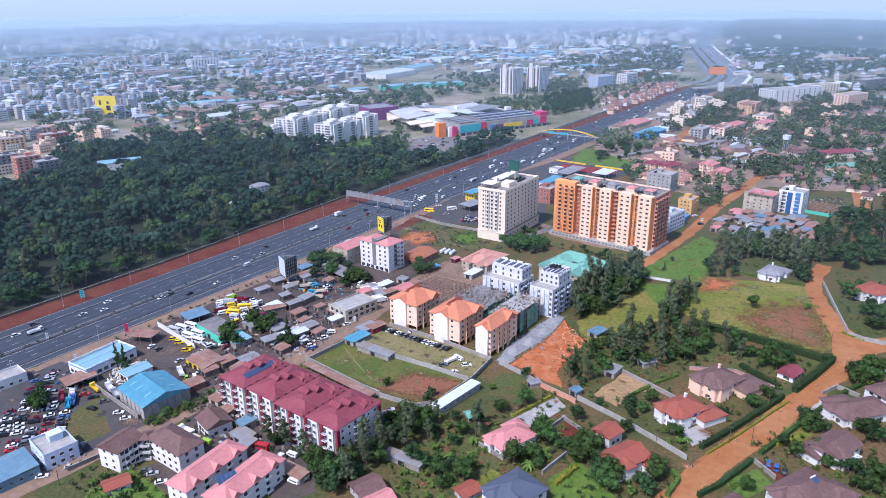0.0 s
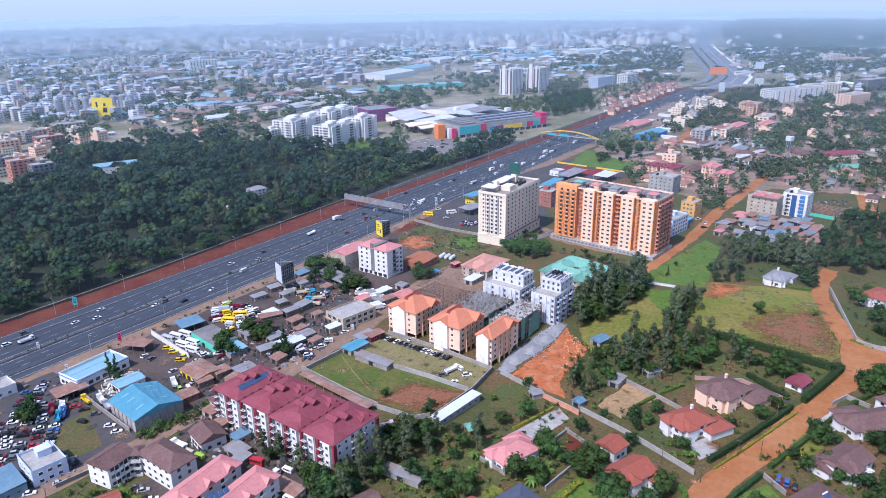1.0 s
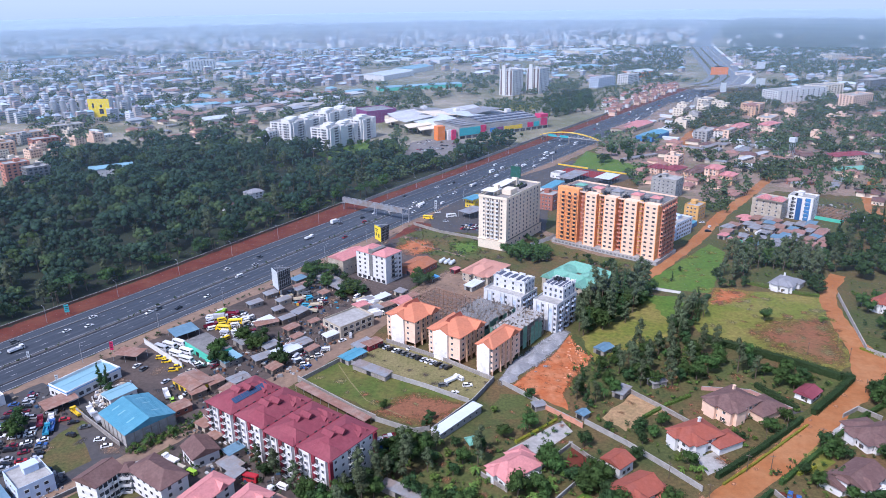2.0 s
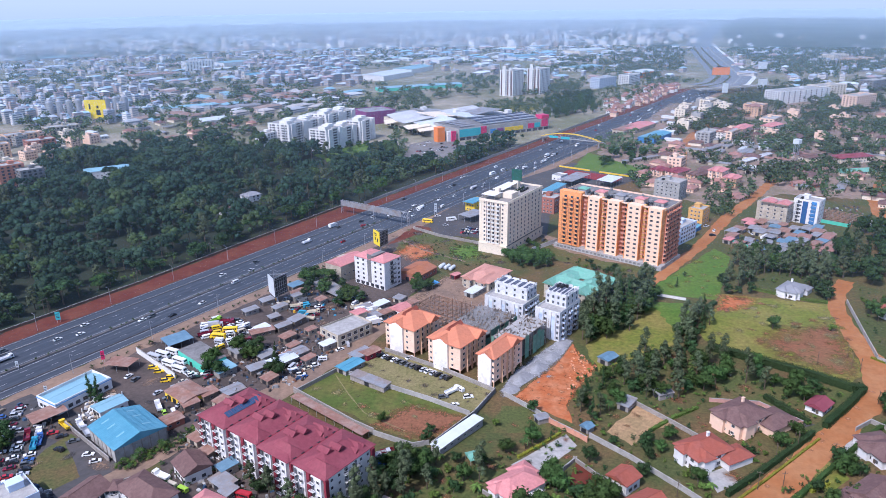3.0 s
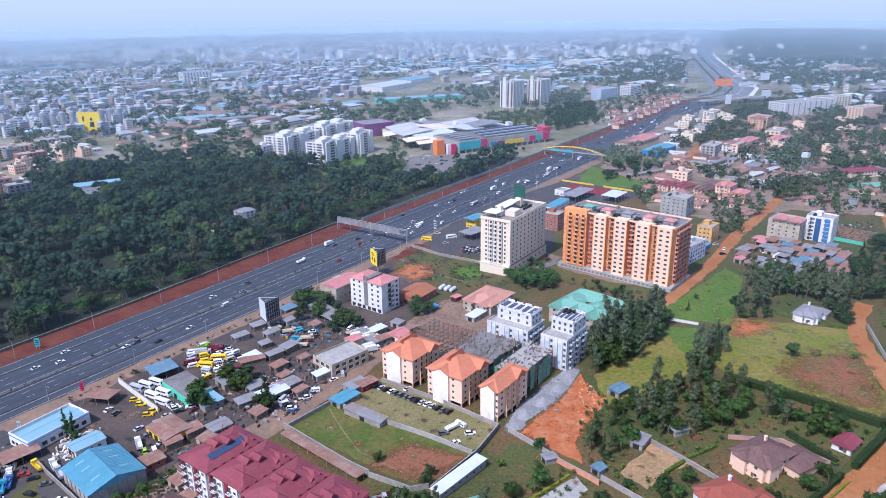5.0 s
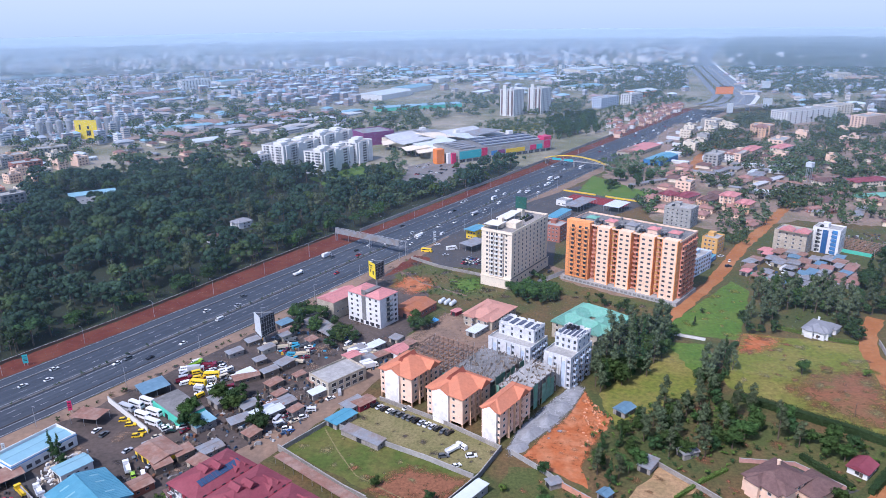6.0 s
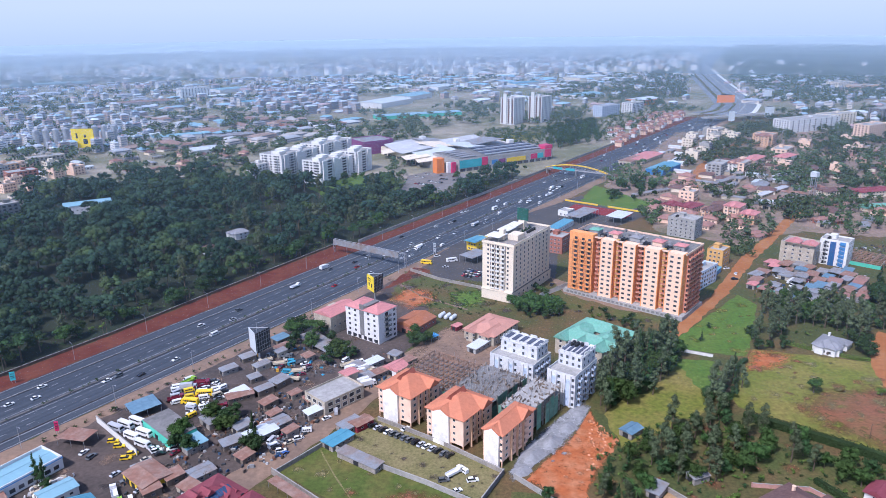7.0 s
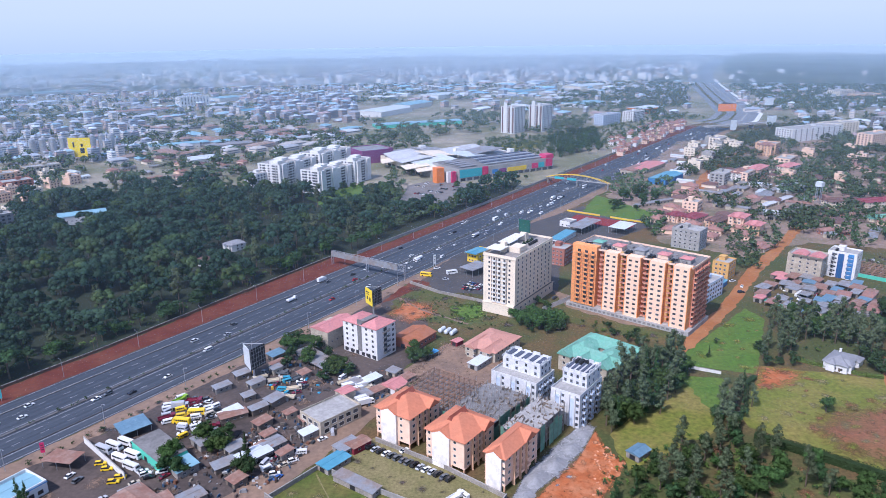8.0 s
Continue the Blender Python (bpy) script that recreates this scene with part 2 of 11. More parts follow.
PALECLAY = mat("pale_orange_clay", (0.46, 0.23, 0.125), second=(0.40, 0.17, 0.08), mix=0.7, var=0.2, scale=0.5, big=0.12)
BAYPEACH = mat("light_peach_render", (0.84, 0.57, 0.40), var=0.07, scale=0.4, big=0.06)
SALMONPL = mat("salmon_render", (0.56, 0.23, 0.15), var=0.12, scale=0.4, big=0.08)
LEAF_FAR = leaf("mixed_town_foliage", (0.064, 0.098, 0.048), (0.078, 0.108, 0.054))
LEAF_TOWN = leaf("dull_garden_foliage", (0.052, 0.088, 0.036), (0.066, 0.098, 0.042))
PLAIN = mat("far_plain_earth", (0.150, 0.150, 0.085), second=(0.350, 0.300, 0.240), mix=0.8, var=0.25, scale=0.05, big=0.008, bump=0.0)
DULLBLUE = mat("dull_blue_sheet_metal", (0.11, 0.20, 0.27), second=(0.15, 0.24, 0.30), mix=0.7, rough=0.55, var=0.12, scale=0.4, big=0.1, stripes=0.4, bump=0.15)
DUSTROOF = mat("dusty_red_tile_roof", (0.30, 0.155, 0.125), second=(0.24, 0.15, 0.13), mix=0.7, var=0.2, scale=0.6, big=0.2, bump=0.3)
# much paler grey than the near asphalt
FARROAD = mat("worn_far_asphalt", (0.20, 0.215, 0.235), var=0.12, scale=0.1, big=0.02, bump=0.0)
DUSTSHEET = mat("dusty_roof_sheet", (0.50, 0.51, 0.53), second=(0.38, 0.37, 0.37), mix=0.7, rough=0.6, var=0.14, scale=0.3, big=0.06, stripes=0.5, bump=0.15)
TOWNDIRT = mat("dusty_street_earth", (0.260, 0.185, 0.145), second=(0.125, 0.115, 0.065), mix=0.8, var=0.3, scale=0.3, big=0.03)


# ---- building blocks ----
DIR = Vector((0.5730, 0.8196))       # along the highway
ACR = Vector((0.8196, -0.5730))      # across it


def R(s, o):
    """The plan place s metres along the highway and o metres across it."""
    return (DIR.x * s + ACR.x * o, DIR.y * s + ACR.y * o)


def mesh(bm, name, mats):
    me = bpy.data.meshes.new(name)
    bm.to_mesh(me)
    bm.free()
    for m in mats if isinstance(mats, (list, tuple)) else (mats,):
        me.materials.append(m)
    return me


# parts made of many pieces too small to pick apart
SMALL = {"column_grid", "formwork", "props", "joists", "beams", "scaffold", "window_row", "roof_plant", "vent", "rib"}


def part(name, bm, material, parent, label=""):
    data = bm if isinstance(bm, bpy.types.Mesh) else mesh(bm, name, material)
    ob = new(name, data)
    ob.parent = parent
    return tagged(ob, label, kind="stuff" if name in SMALL else "")


def put(name, data, parent, x=0, y=0, z=0, rz=0):
    """A part that shares a mesh, at a place under its parent."""
    ob = new(name, data)
    ob.parent = parent
    ob.matrix_basis = pose(x, y, z, 0, 0, rz)
    return tagged(ob, kind="stuff" if name in SMALL else "")


def thing(name, p, rot=0.0, label="", category="", group="", kind="", z=0.0):
    ob = new(name)
    ob.matrix_basis = pose(p[0], p[1], z, 0, 0, rot)
    return tagged(ob, label, category, group, kind)


def box(bm, x, y, z, sx, sy, sz, mi=0, top=1.0, rz=0.0):
    """A box whose base centre is at x, y, z; top: how far its top is drawn in."""
    c, s = math.cos(rz), math.sin(rz)
    vs = []
    for k, zz in ((1.0, z), (top, z + sz)):
        for ax, ay in ((-1, -1), (1, -1), (1, 1), (-1, 1)):
            px, py = ax * sx / 2 * k, ay * sy / 2 * k
            vs.append(bm.verts.new((x + px * c - py * s, y + px * s + py * c, zz)))
    for f in ((3, 2, 1, 0), (4, 5, 6, 7), (0, 1, 5, 4), (1, 2, 6, 5), (2, 3, 7, 6), (3, 0, 4, 7)):
        bm.faces.new([vs[i] for i in f]).material_index = mi
    return vs


def skin(bm, w, d, levels, x=0.0, y=0.0):
    """One closed skin round a w by d plan; levels: (z, how far it stands out there)."""
    rings = []
    for z, g in levels:
        rings.append([bm.verts.new((x + ax * (w / 2 + g), y + ay * (d / 2 + g), z)) for ax, ay in ((-1, -1), (1, -1), (1, 1), (-1, 1))])
    bm.faces.new(rings[0][::-1])
    bm.faces.new(rings[-1])
    for a, b in zip(rings, rings[1:]):
        for i in range(4):
            bm.faces.new((a[i], a[(i + 1) % 4], b[(i + 1) % 4], b[i]))


def storeys(z0, n, fh, top, out=0.08):
    """Levels for skin(): a slight band at each floor line, and an inner gutter behind a parapet of that height."""
    lv = [(0.0, 0.0)]
    for f in range(1, n):
        z = z0 + f * fh
        lv += [(z - 0.1, 0.0), (z - 0.1, out), (z + 0.1, out), (z + 0.1, 0.0)]
    H = z0 + n * fh
    if top:
        lv += [(H + top, 0.0), (H + top, -0.22), (H + 0.003, -0.22)]
    else:
        lv.append((H, 0.0))
    return lv


def rod(bm, a, b, r, r2=None, n=6, mi=0):
    a, b = Vector(a), Vector(b)
    ax = (b - a).normalized()
    u = ax.orthogonal().normalized()
    v = ax.cross(u)
    r2 = r if r2 is None else r2
    ring = [[bm.verts.new(c + (u * math.cos(i * math.tau / n) + v * math.sin(i * math.tau / n)) * k) for i in range(n)] for c, k in ((a, r), (b, r2))]
    for i in range(n):
        bm.faces.new((ring[0][i], ring[0][(i + 1) % n], ring[1][(i + 1) % n], ring[1][i])).material_index = mi
    bm.faces.new(ring[1]).material_index = mi
    bm.faces.new(ring[0][::-1]).material_index = mi


def hip(bm, w, d, z, rise, over=0.6, gable=False, x=0.0, y=0.0, along=None, thick=0.22, mi=0):
    """A hip or gable roof over w by d; the ridge lies along the longer side, or the one named."""
    w, d = w + 2 * over, d + 2 * over
    ax = along or ("x" if w >= d else "y")
    L, S = (w, d) if ax == "x" else (d, w)
    e = L / 2 if gable else max(L / 2 - S / 2, 0.05)

    def P(a, b, zz):
        return bm.verts.new((x + a, y + b, zz) if ax == "x" else (x - b, y + a, zz))
    lo = [P(a, b, z - thick) for a, b in ((-L / 2, -S / 2), (L / 2, -S / 2), (L / 2, S / 2), (-L / 2, S / 2))]
    hi = [P(a, b, z) for a, b in ((-L / 2, -S / 2), (L / 2, -S / 2), (L / 2, S / 2), (-L / 2, S / 2))]
    r = [P(-e, 0, z + rise), P(e, 0, z + rise)]
    fs = [lo[::-1], [hi[0], hi[1], r[1], r[0]], [hi[2], hi[3], r[0], r[1]], [hi[1], hi[2], r[1]], [hi[3], hi[0], r[0]]]
    fs += [[lo[i], lo[(i + 1) % 4], hi[(i + 1) % 4], hi[i]] for i in range(4)]
    for f in fs:
        bm.faces.new(f).material_index = mi
    # ridge cap
    if L > 3:
        c = [P(-e, 0, z + rise + 0.02), P(e, 0, z + rise + 0.02)]
        a, b = c[0].co.copy(), c[1].co.copy()
        for k in c:
            bm.verts.remove(k)
        if (b - a).length > 0.3:
            rod(bm, a, b, 0.14, n=5, mi=mi)


LAYER = 0


SOFT = {}


def soft_mat(base):
    """The same ground with a broken edge: it thins out where the mesh's cover falls to nothing."""
    if base.name not in SOFT:
        m = base.copy()
        m.name = base.name + "_thinning"
        n, l = m.node_tree.nodes, m.node_tree.links
        at = n.new("ShaderNodeAttribute")
        at.attribute_name = "cover"
        no = n.new("ShaderNodeTexNoise")
        no.inputs["Scale"].default_value, no.inputs["Detail"].default_value, no.inputs["Roughness"].default_value = 0.35, 7, 0.7
        l.new(n.new("ShaderNodeTexCoord").outputs["Object"], no.inputs["Vector"])
        add = n.new("ShaderNodeMath")
        add.operation = "MULTIPLY_ADD"
        add.inputs[1].default_value = 0.5
        l.new(at.outputs["Fac"], add.inputs[0])
        l.new(no.outputs["Fac"], add.inputs[2])
        rng = n.new("ShaderNodeMapRange")
        for i, v in enumerate((0.62, 0.98, 0.0, 1.0), 1):
            rng.inputs[i].default_value = v
        l.new(add.outputs[0], rng.inputs[0])
        mix, tr, out = n.new("ShaderNodeMixShader"), n.new("ShaderNodeBsdfTransparent"), n["Material Output"]
        l.new(rng.outputs[0], mix.inputs[0])
        l.new(tr.outputs[0], mix.inputs[1])
        l.new(n["Principled BSDF"].outputs[0], mix.inputs[2])
        l.new(mix.outputs[0], out.inputs["Surface"])
        SOFT[base.name] = m
    return SOFT[base.name]


def soft_object(name, bm, cover, material, label, category):
    me = mesh(bm, name, soft_mat(material))
    at = me.attributes.new("cover", "FLOAT", "POINT")
    at.data.foreach_set("value", cover)
    return tagged(new(name, me), label, category, "", "structure")


def soft_area(name, pts, material, edge, label, category):
    """Ground that fades at its rim into what lies round it."""
    global LAYER
    LAYER += 1
    z = 0.02 + 0.0012 * LAYER
    c = Vector((sum(p[0] for p in pts) / len(pts), sum(p[1] for p in pts) / len(pts)))
    bm, cover = bmesh.new(), []
    rings = []
    fine = []
    for a, b in zip(pts, pts[1:] + pts[:1]):
        a, b = Vector(a), Vector(b)
        fine += [a.lerp(b, k / 4) for k in range(4)]
    for push, v in ((-edge, 1.0), (edge, 0.0)):
        ring = []
        for p in fine:
            q = p + (p - c).normalized() * push
            ring.append(bm.verts.new((q.x, q.y, z)))
            cover.append(v)
        rings.append(ring)
    mid = bm.verts.new((c.x, c.y, z))
    cover.append(1.0)
    k = len(fine)
    for i in range(k):
        j = (i + 1) % k
        bm.faces.new((mid, rings[0][i], rings[0][j]))
        bm.faces.new((rings[0][i], rings[1][i], rings[1][j], rings[0][j]))
    bm.normal_update()
    bm.faces.ensure_lookup_table()
    if bm.faces[0].normal.z < 0:
        bmesh.ops.reverse_faces(bm, faces=bm.faces[:])
    return soft_object(name, bm, cover, material, label, category)


def area(name, pts, material, z=0.02, rough=0.8, step=4.0, kind="structure", label="", category="", thick=0.0):
    """A flat piece of ground with an uneven edge."""
    global LAYER
    LAYER += 1
    z = 0.02 + 0.0012 * LAYER
    rnd = random.Random(int(abs(pts[0][0] * 7 + pts[0][1] * 13)))
    out = []
    for i, a in enumerate(pts):
        b = pts[(i + 1) % len(pts)]
        L = math.dist(a, b)
        k = max(1, int(L / step))
        nx, ny = (b[1] - a[1]) / L, (a[0] - b[0]) / L
        for j in range(k):
            f, e = j / k, (rnd.uniform(-rough, rough) if j else 0)
            out.append((a[0] + (b[0] - a[0]) * f + nx * e, a[1] + (b[1] - a[1]) * f + ny * e))
    bm = bmesh.new()
    f = bm.faces.new([bm.verts.new((x, y, z)) for x, y in out])
    f.normal_update()
    if f.normal.z < 0:
        f.normal_flip()
    bmesh.ops.triangulate(bm, faces=[f])
    ob = new(name, mesh(bm, name, material))
    return tagged(ob, label, category, "", kind)


def ribbon(name, pts, width, material, z=0.03, label="", category="", rough=0.5):
    """A road or path of even width along a line."""
    left, right = [], []
    for i, p in enumerate(pts):
        a, b = Vector(pts[max(i - 1, 0)]), Vector(pts[min(i + 1, len(pts) - 1)])
        t = (b - a).normalized()
        w = width[i] if isinstance(width, (list, tuple)) else width
        left.append((p[0] - t.y * w / 2, p[1] + t.x * w / 2))
        right.append((p[0] + t.y * w / 2, p[1] - t.x * w / 2))
    return area(name, left + right[::-1], material, z, rough, label=label, category=category)


WINDOWS = {}


def window_mesh(w, h, frame_mat, glass=None):
    key = (round(w, 2), round(h, 2), frame_mat.name, glass.name if glass else "")
    if key not in WINDOWS:
        bm = bmesh.new()
        f = min(0.09, w * 0.08)
        vs = box(bm, 0, -0.02, 0, w, 0.2, h)
        front = [x for x in bm.faces if all(abs(v.co.y + 0.12) < 1e-4 for v in x.verts)]
        bm.normal_update()
        bmesh.ops.inset_individual(bm, faces=front, thickness=f)
        ctr = [x for x in bm.faces if all(abs(v.co.y + 0.12) < 1e-4 for v in x.verts) and all(abs(v.co.x) < w / 2 - f * 0.5 and f * 0.5 < v.co.z < h - f * 0.5 for v in x.verts)]
        for x in ctr:
            x.material_index = 1
            for v in x.verts:
                v.co.y = -0.02
        WINDOWS[key] = mesh(bm, "window", [frame_mat, glass or GLASS])
    return WINDOWS[key]


BALCONIES = {}


def balcony_mesh(w, dep, slab, rail, solid=False):
    """The slab with its door, and the railing round it."""
    key = (round(w, 2), round(dep, 2), slab.name, rail.name, solid)
    if key not in BALCONIES:
        bm, rl = bmesh.new(), bmesh.new()
        box(bm, 0, -dep / 2, -0.15, w, dep, 0.18)
        box(bm, 0, 0.02, 0.0, w * 0.55, 0.06, 2.2, mi=1)
        if solid:
            box(rl, 0, -dep + 0.07, 0.034, w, 0.14, 0.95)
            for sx in (-1, 1):
                box(rl, sx * (w / 2 - 0.07), -dep / 2 + 0.07, 0.034, 0.14, dep - 0.14, 0.95)
        else:
            for z in (0.5, 1.0):
                box(rl, 0, -dep + 0.05, z, w, 0.06, 0.06)
                for sx in (-1, 1):
                    box(rl, sx * (w / 2 - 0.05), -dep / 2, z, 0.06, dep, 0.06)
            k = max(3, int(w / 0.45))
            for i in range(k + 1):
                box(rl, -w / 2 + 0.04 + (w - 0.08) * i / k, -dep + 0.05, 0.034, 0.05, 0.05, 1.0)
        whole = bm.copy()
        tmp = mesh(rl.copy(), "railing", rail)
        whole.from_mesh(tmp)
        bpy.data.meshes.remove(tmp)
        BALCONIES[key] = (mesh(bm, "balcony", [slab, GLASS]), mesh(rl, "railing", rail), mesh(whole, "balcony", [slab, GLASS]))
    return BALCONIES[key]


def face_spots(w, d, side, xs, push=0.0):
    """Places along one side of a w by d block: x, y and turn. Sides: s (local -y), e (+x), n (+y), w (-x)."""
    out = []
    for x in xs:
        if side == "s":
            out.append((x, -d / 2 - push, 0))
        elif side == "n":
            out.append((-x, d / 2 + push, 180))
        elif side == "w":
            out.append((-w / 2 - push, -x, -90))
        else:
            out.append((w / 2 + push, x, 90))
    return out


def even(L, n, margin=1.2):
    return [(-L / 2 + margin) + (L - 2 * margin) * (i + 0.5) / n for i in range(n)]


def windows(ob, w, d, side, cols, floors, z0, fh, ww, wh, frame_mat, sill=0.95, skip=(), xs=None, glass=None, push=0.0):
    L = w if side in "sn" else d
    if side in "ne" and not push:
        window_rows(ob, w, d, side, len(xs) if xs else cols, floors, fh, ww, wh, z0, True)
        return
    data = window_mesh(ww, wh, frame_mat, glass)
    for f in range(floors):
        for i, (x, y, r) in enumerate(face_spots(w, d, side, xs or even(L, cols), push)):
            if (i, f) not in skip:
                put("window", data, ob, x, y, z0 + f * fh + sill, r)


def window_rows(ob, w, d, side, n, floors, fh, ww=1.4, wh=1.2, z0=0.0, whole=False):
    """For far buildings: the windows of each storey on one side as one part."""
    L = w if side in "sn" else d
    bm = bmesh.new()
    for f in range(floors if whole else 1):
        for x in even(L, n):
            box(bm, x, -0.02, f * fh, ww, 0.16, wh)
    band = mesh(bm, "window_row", GLASS)
    for f in range(1 if whole else floors):
        x, y, r = face_spots(w, d, side, [0])[0]
        put("window_row", band, ob, x, y, z0 + f * fh + 0.95, r)


def balconies(ob, w, d, side, xs, floors, z0, fh, bw, dep, slab, rail, solid=False, far=False):
    data = balcony_mesh(bw, dep, slab, rail, solid)
    for f in range(floors):
        for x, y, r in face_spots(w, d, side, xs):
            at = put("balcony", data[2 if far else 0], ob, x, y, z0 + f * fh, r)
            if not far:
                put("railing", data[1], at)


TANK = None


def water_tank(p, z, parent, r=0.9, h=1.7):
    global TANK
    if TANK is None:
        bm = bmesh.new()
        rod(bm, (0, 0, 0), (0, 0, 1.5), 0.9, 0.9, 12)
        rod(bm, (0, 0, 1.5), (0, 0, 1.8), 0.9, 0.3, 12)
        for z1 in (0.3, 0.7, 1.1):
            rod(bm, (0, 0, z1), (0, 0, z1 + 0.08), 0.95, 0.95, 12)
        TANK = mesh(bm, "water_tank", BLACKPLASTIC)
    return put("water_tank", TANK, parent, p[0], p[1], z)


def house(p, w, d, rot=53.0, h=3.2, roof=REDROOF, wall=WHITE, rise=2.4, gable=False, floors=1, label="", over=0.7, wing=None,
          porch=False, name="house", along=None, chimney=False, group="", few=False):
    """A dwelling with a tiled roof, windows on every side, a door and, where given, a lower wing (x, y, w, d, h)."""
    ob = thing(name, p, rot, label, "house", group)
    bm = bmesh.new()
    skin(bm, w, d, [(0, 0.1), (0.35, 0.1), (0.35, 0.0)] + storeys(0, floors, h / floors, 0)[1:])
    if gable:
        ax = along or ("x" if w >= d else "y")
        S = d if ax == "x" else w
        L = w if ax == "x" else d
        for e in (-1, 1):
            tri = [((e * L / 2, b, zz) if ax == "x" else (-b, e * L / 2, zz)) for b, zz in ((-S / 2, h), (S / 2, h), (0, h + rise * S / (S + 2 * over)))]
            vs = [bm.verts.new(v) for v in tri] + [bm.verts.new((v[0] * 0.98, v[1] * 0.98, v[2])) for v in tri]
            bm.faces.new(vs[:3])
            bm.faces.new(vs[3:][::-1])
            for i in range(3):
                bm.faces.new((vs[i], vs[3 + i], vs[3 + (i + 1) % 3], vs[(i + 1) % 3]))
    if wing:
        box(bm, wing[0], wing[1], 0, wing[2], wing[3], wing[4])
    part("wall", bm, wall, ob)
    bm = bmesh.new()
    hip(bm, w, d, h + 0.12, rise, over, gable, along=along)
    part("roof", bm, roof, ob)
    if wing:
        bm = bmesh.new()
        hip(bm, wing[2], wing[3], wing[4] + 0.12, rise * 0.7, over * 0.8, gable, wing[0], wing[1])
        part("roof", bm, roof, ob)
    fh = h / floors
    for s in "sw" if few else "sewn":
        L = w if s in "sn" else d
        if few:
            window_rows(ob, w, d, s, 3, floors, fh)
            continue
        windows(ob, w, d, s, max(1, int(L / 3.6)), floors, 0, fh, 1.5, 1.25, WHITE if wall != WHITE else DARKSTEEL, sill=min(1.0, fh * 0.32))
    if few:
        return ob
    if w >= 13:     # projecting front gables
        for x, y, sx, sy, ax in ((-w * 0.24, -d / 2 - 0.2, w * 0.3, 2.6, "y"), (-w / 2 - 0.2, d * 0.16, 2.6, d * 0.36, "x")):
            bm = bmesh.new()
            box(bm, x, y, 0, sx, sy, h + 0.05)
            part("projection", bm, wall, ob)
            bm = bmesh.new()
            if ax == "y":
                hip(bm, sx, d * 0.62, h + 0.2, rise * 0.68, 0.5, False, x=x, y=-d / 2 - 1.5 + d * 0.31, along="y")
            else:
                hip(bm, w * 0.5, sy, h + 0.16, rise * 0.6, 0.5, False, x=-w / 2 - 1.5 + w * 0.25, y=y, along="x")
            part("cross_gable", bm, roof, ob)
    bm = bmesh.new()
    box(bm, 0, 0, 0, 1.1, 0.12, 2.1)
    box(bm, 0, -0.05, 0, 1.3, 0.1, 0.12)
    x, y, r = face_spots(w, d, "w", [0.2 * d])[0]
    put("door", mesh(bm, "door", BARK), ob, x, y, 0.02, r)
    if chimney:
        bm = bmesh.new()
        box(bm, w * 0.2, d * 0.15, h, 0.9, 0.9, rise + 1.0)
        box(bm, w * 0.2, d * 0.15, h + rise + 1.0, 1.15, 1.15, 0.2)
        part("chimney", bm, wall, ob)
    if porch:
        bm = bmesh.new()
        for i in (-1, 0, 1):
            rod(bm, (i * w * 0.25, -d / 2 - 2.2, 0), (i * w * 0.25, -d / 2 - 2.2, 2.6), 0.15)
        box(bm, 0, -d / 2 - 1.2, 2.6, w * 0.62, 2.6, 0.22)
        part("porch", bm, WHITE, ob)
    return ob


def shed(p, w, d, rot=53.0, h=3.0, roof=TIN, wall=BLOCKWORK, rise=0.8, open_sides=False, mono=False, label="", name="shed", along=None,
         over=0.4, group="", category="shed", doors=1):
    """A low building under sheet metal, walled or on posts."""
    ob = thing(name, p, rot, label, category, group)
    bm = bmesh.new()
    if open_sides:
        nx, ny = max(1, int(w / 5)), max(1, int(d / 5))
        for i in range(nx + 1):
            for j in range(ny + 1):
                if i in (0, nx) or j in (0, ny):
                    rod(bm, (-w / 2 + w * i / nx, -d / 2 + d * j / ny, 0), (-w / 2 + w * i / nx, -d / 2 + d * j / ny, h), 0.09)
        part("posts", bm, STEEL, ob)
    else:
        box(bm, 0, 0, 0, w, d, h)
        if not mono and rise > 0.3:
            ax = along or ("x" if w >= d else "y")
            S, L = (d, w) if ax == "x" else (w, d)
            for e in (-1, 1):
                tri = [((e * (L / 2 - 0.02), b, zz) if ax == "x" else (-b, e * (L / 2 - 0.02), zz)) for b, zz in ((-S / 2, h), (S / 2, h), (0, h + rise * 0.94))]
                bm.faces.new([bm.verts.new(v) for v in tri])
        part("wall", bm, wall, ob)
        bm = bmesh.new()
        for i in range(doors):
            x = even(d, doors)[i]
            box(bm, -w / 2 - 0.03, x, 0, 0.08, min(2.6, d / doors * 0.6), min(2.5, h * 0.8))
        part("door", bm, DARKSTEEL, ob)
        if d > 4:
            if name in ("row_house", "warehouse"):
                window_rows(ob, w, d, "s", max(1, min(12, int(w / 4))), 1, h, 1.6, 1.0)
            else:
                windows(ob, w, d, "s", max(1, int(w / 4)), 1, 0, h, 1.3, 0.9, STEEL, sill=h * 0.4)
    bm = bmesh.new()
    if mono:
        vs = box(bm, 0, 0, h, w + 2 * over, d + 2 * over, 0.12)
        for v in vs:
            v.co.z += rise * (v.co.x / (w + 2 * over) + 0.5)
    else:
        hip(bm, w, d, h + 0.1, rise, over, True, along=along, thick=0.1)
    part("roof", bm, roof, ob)
    return ob


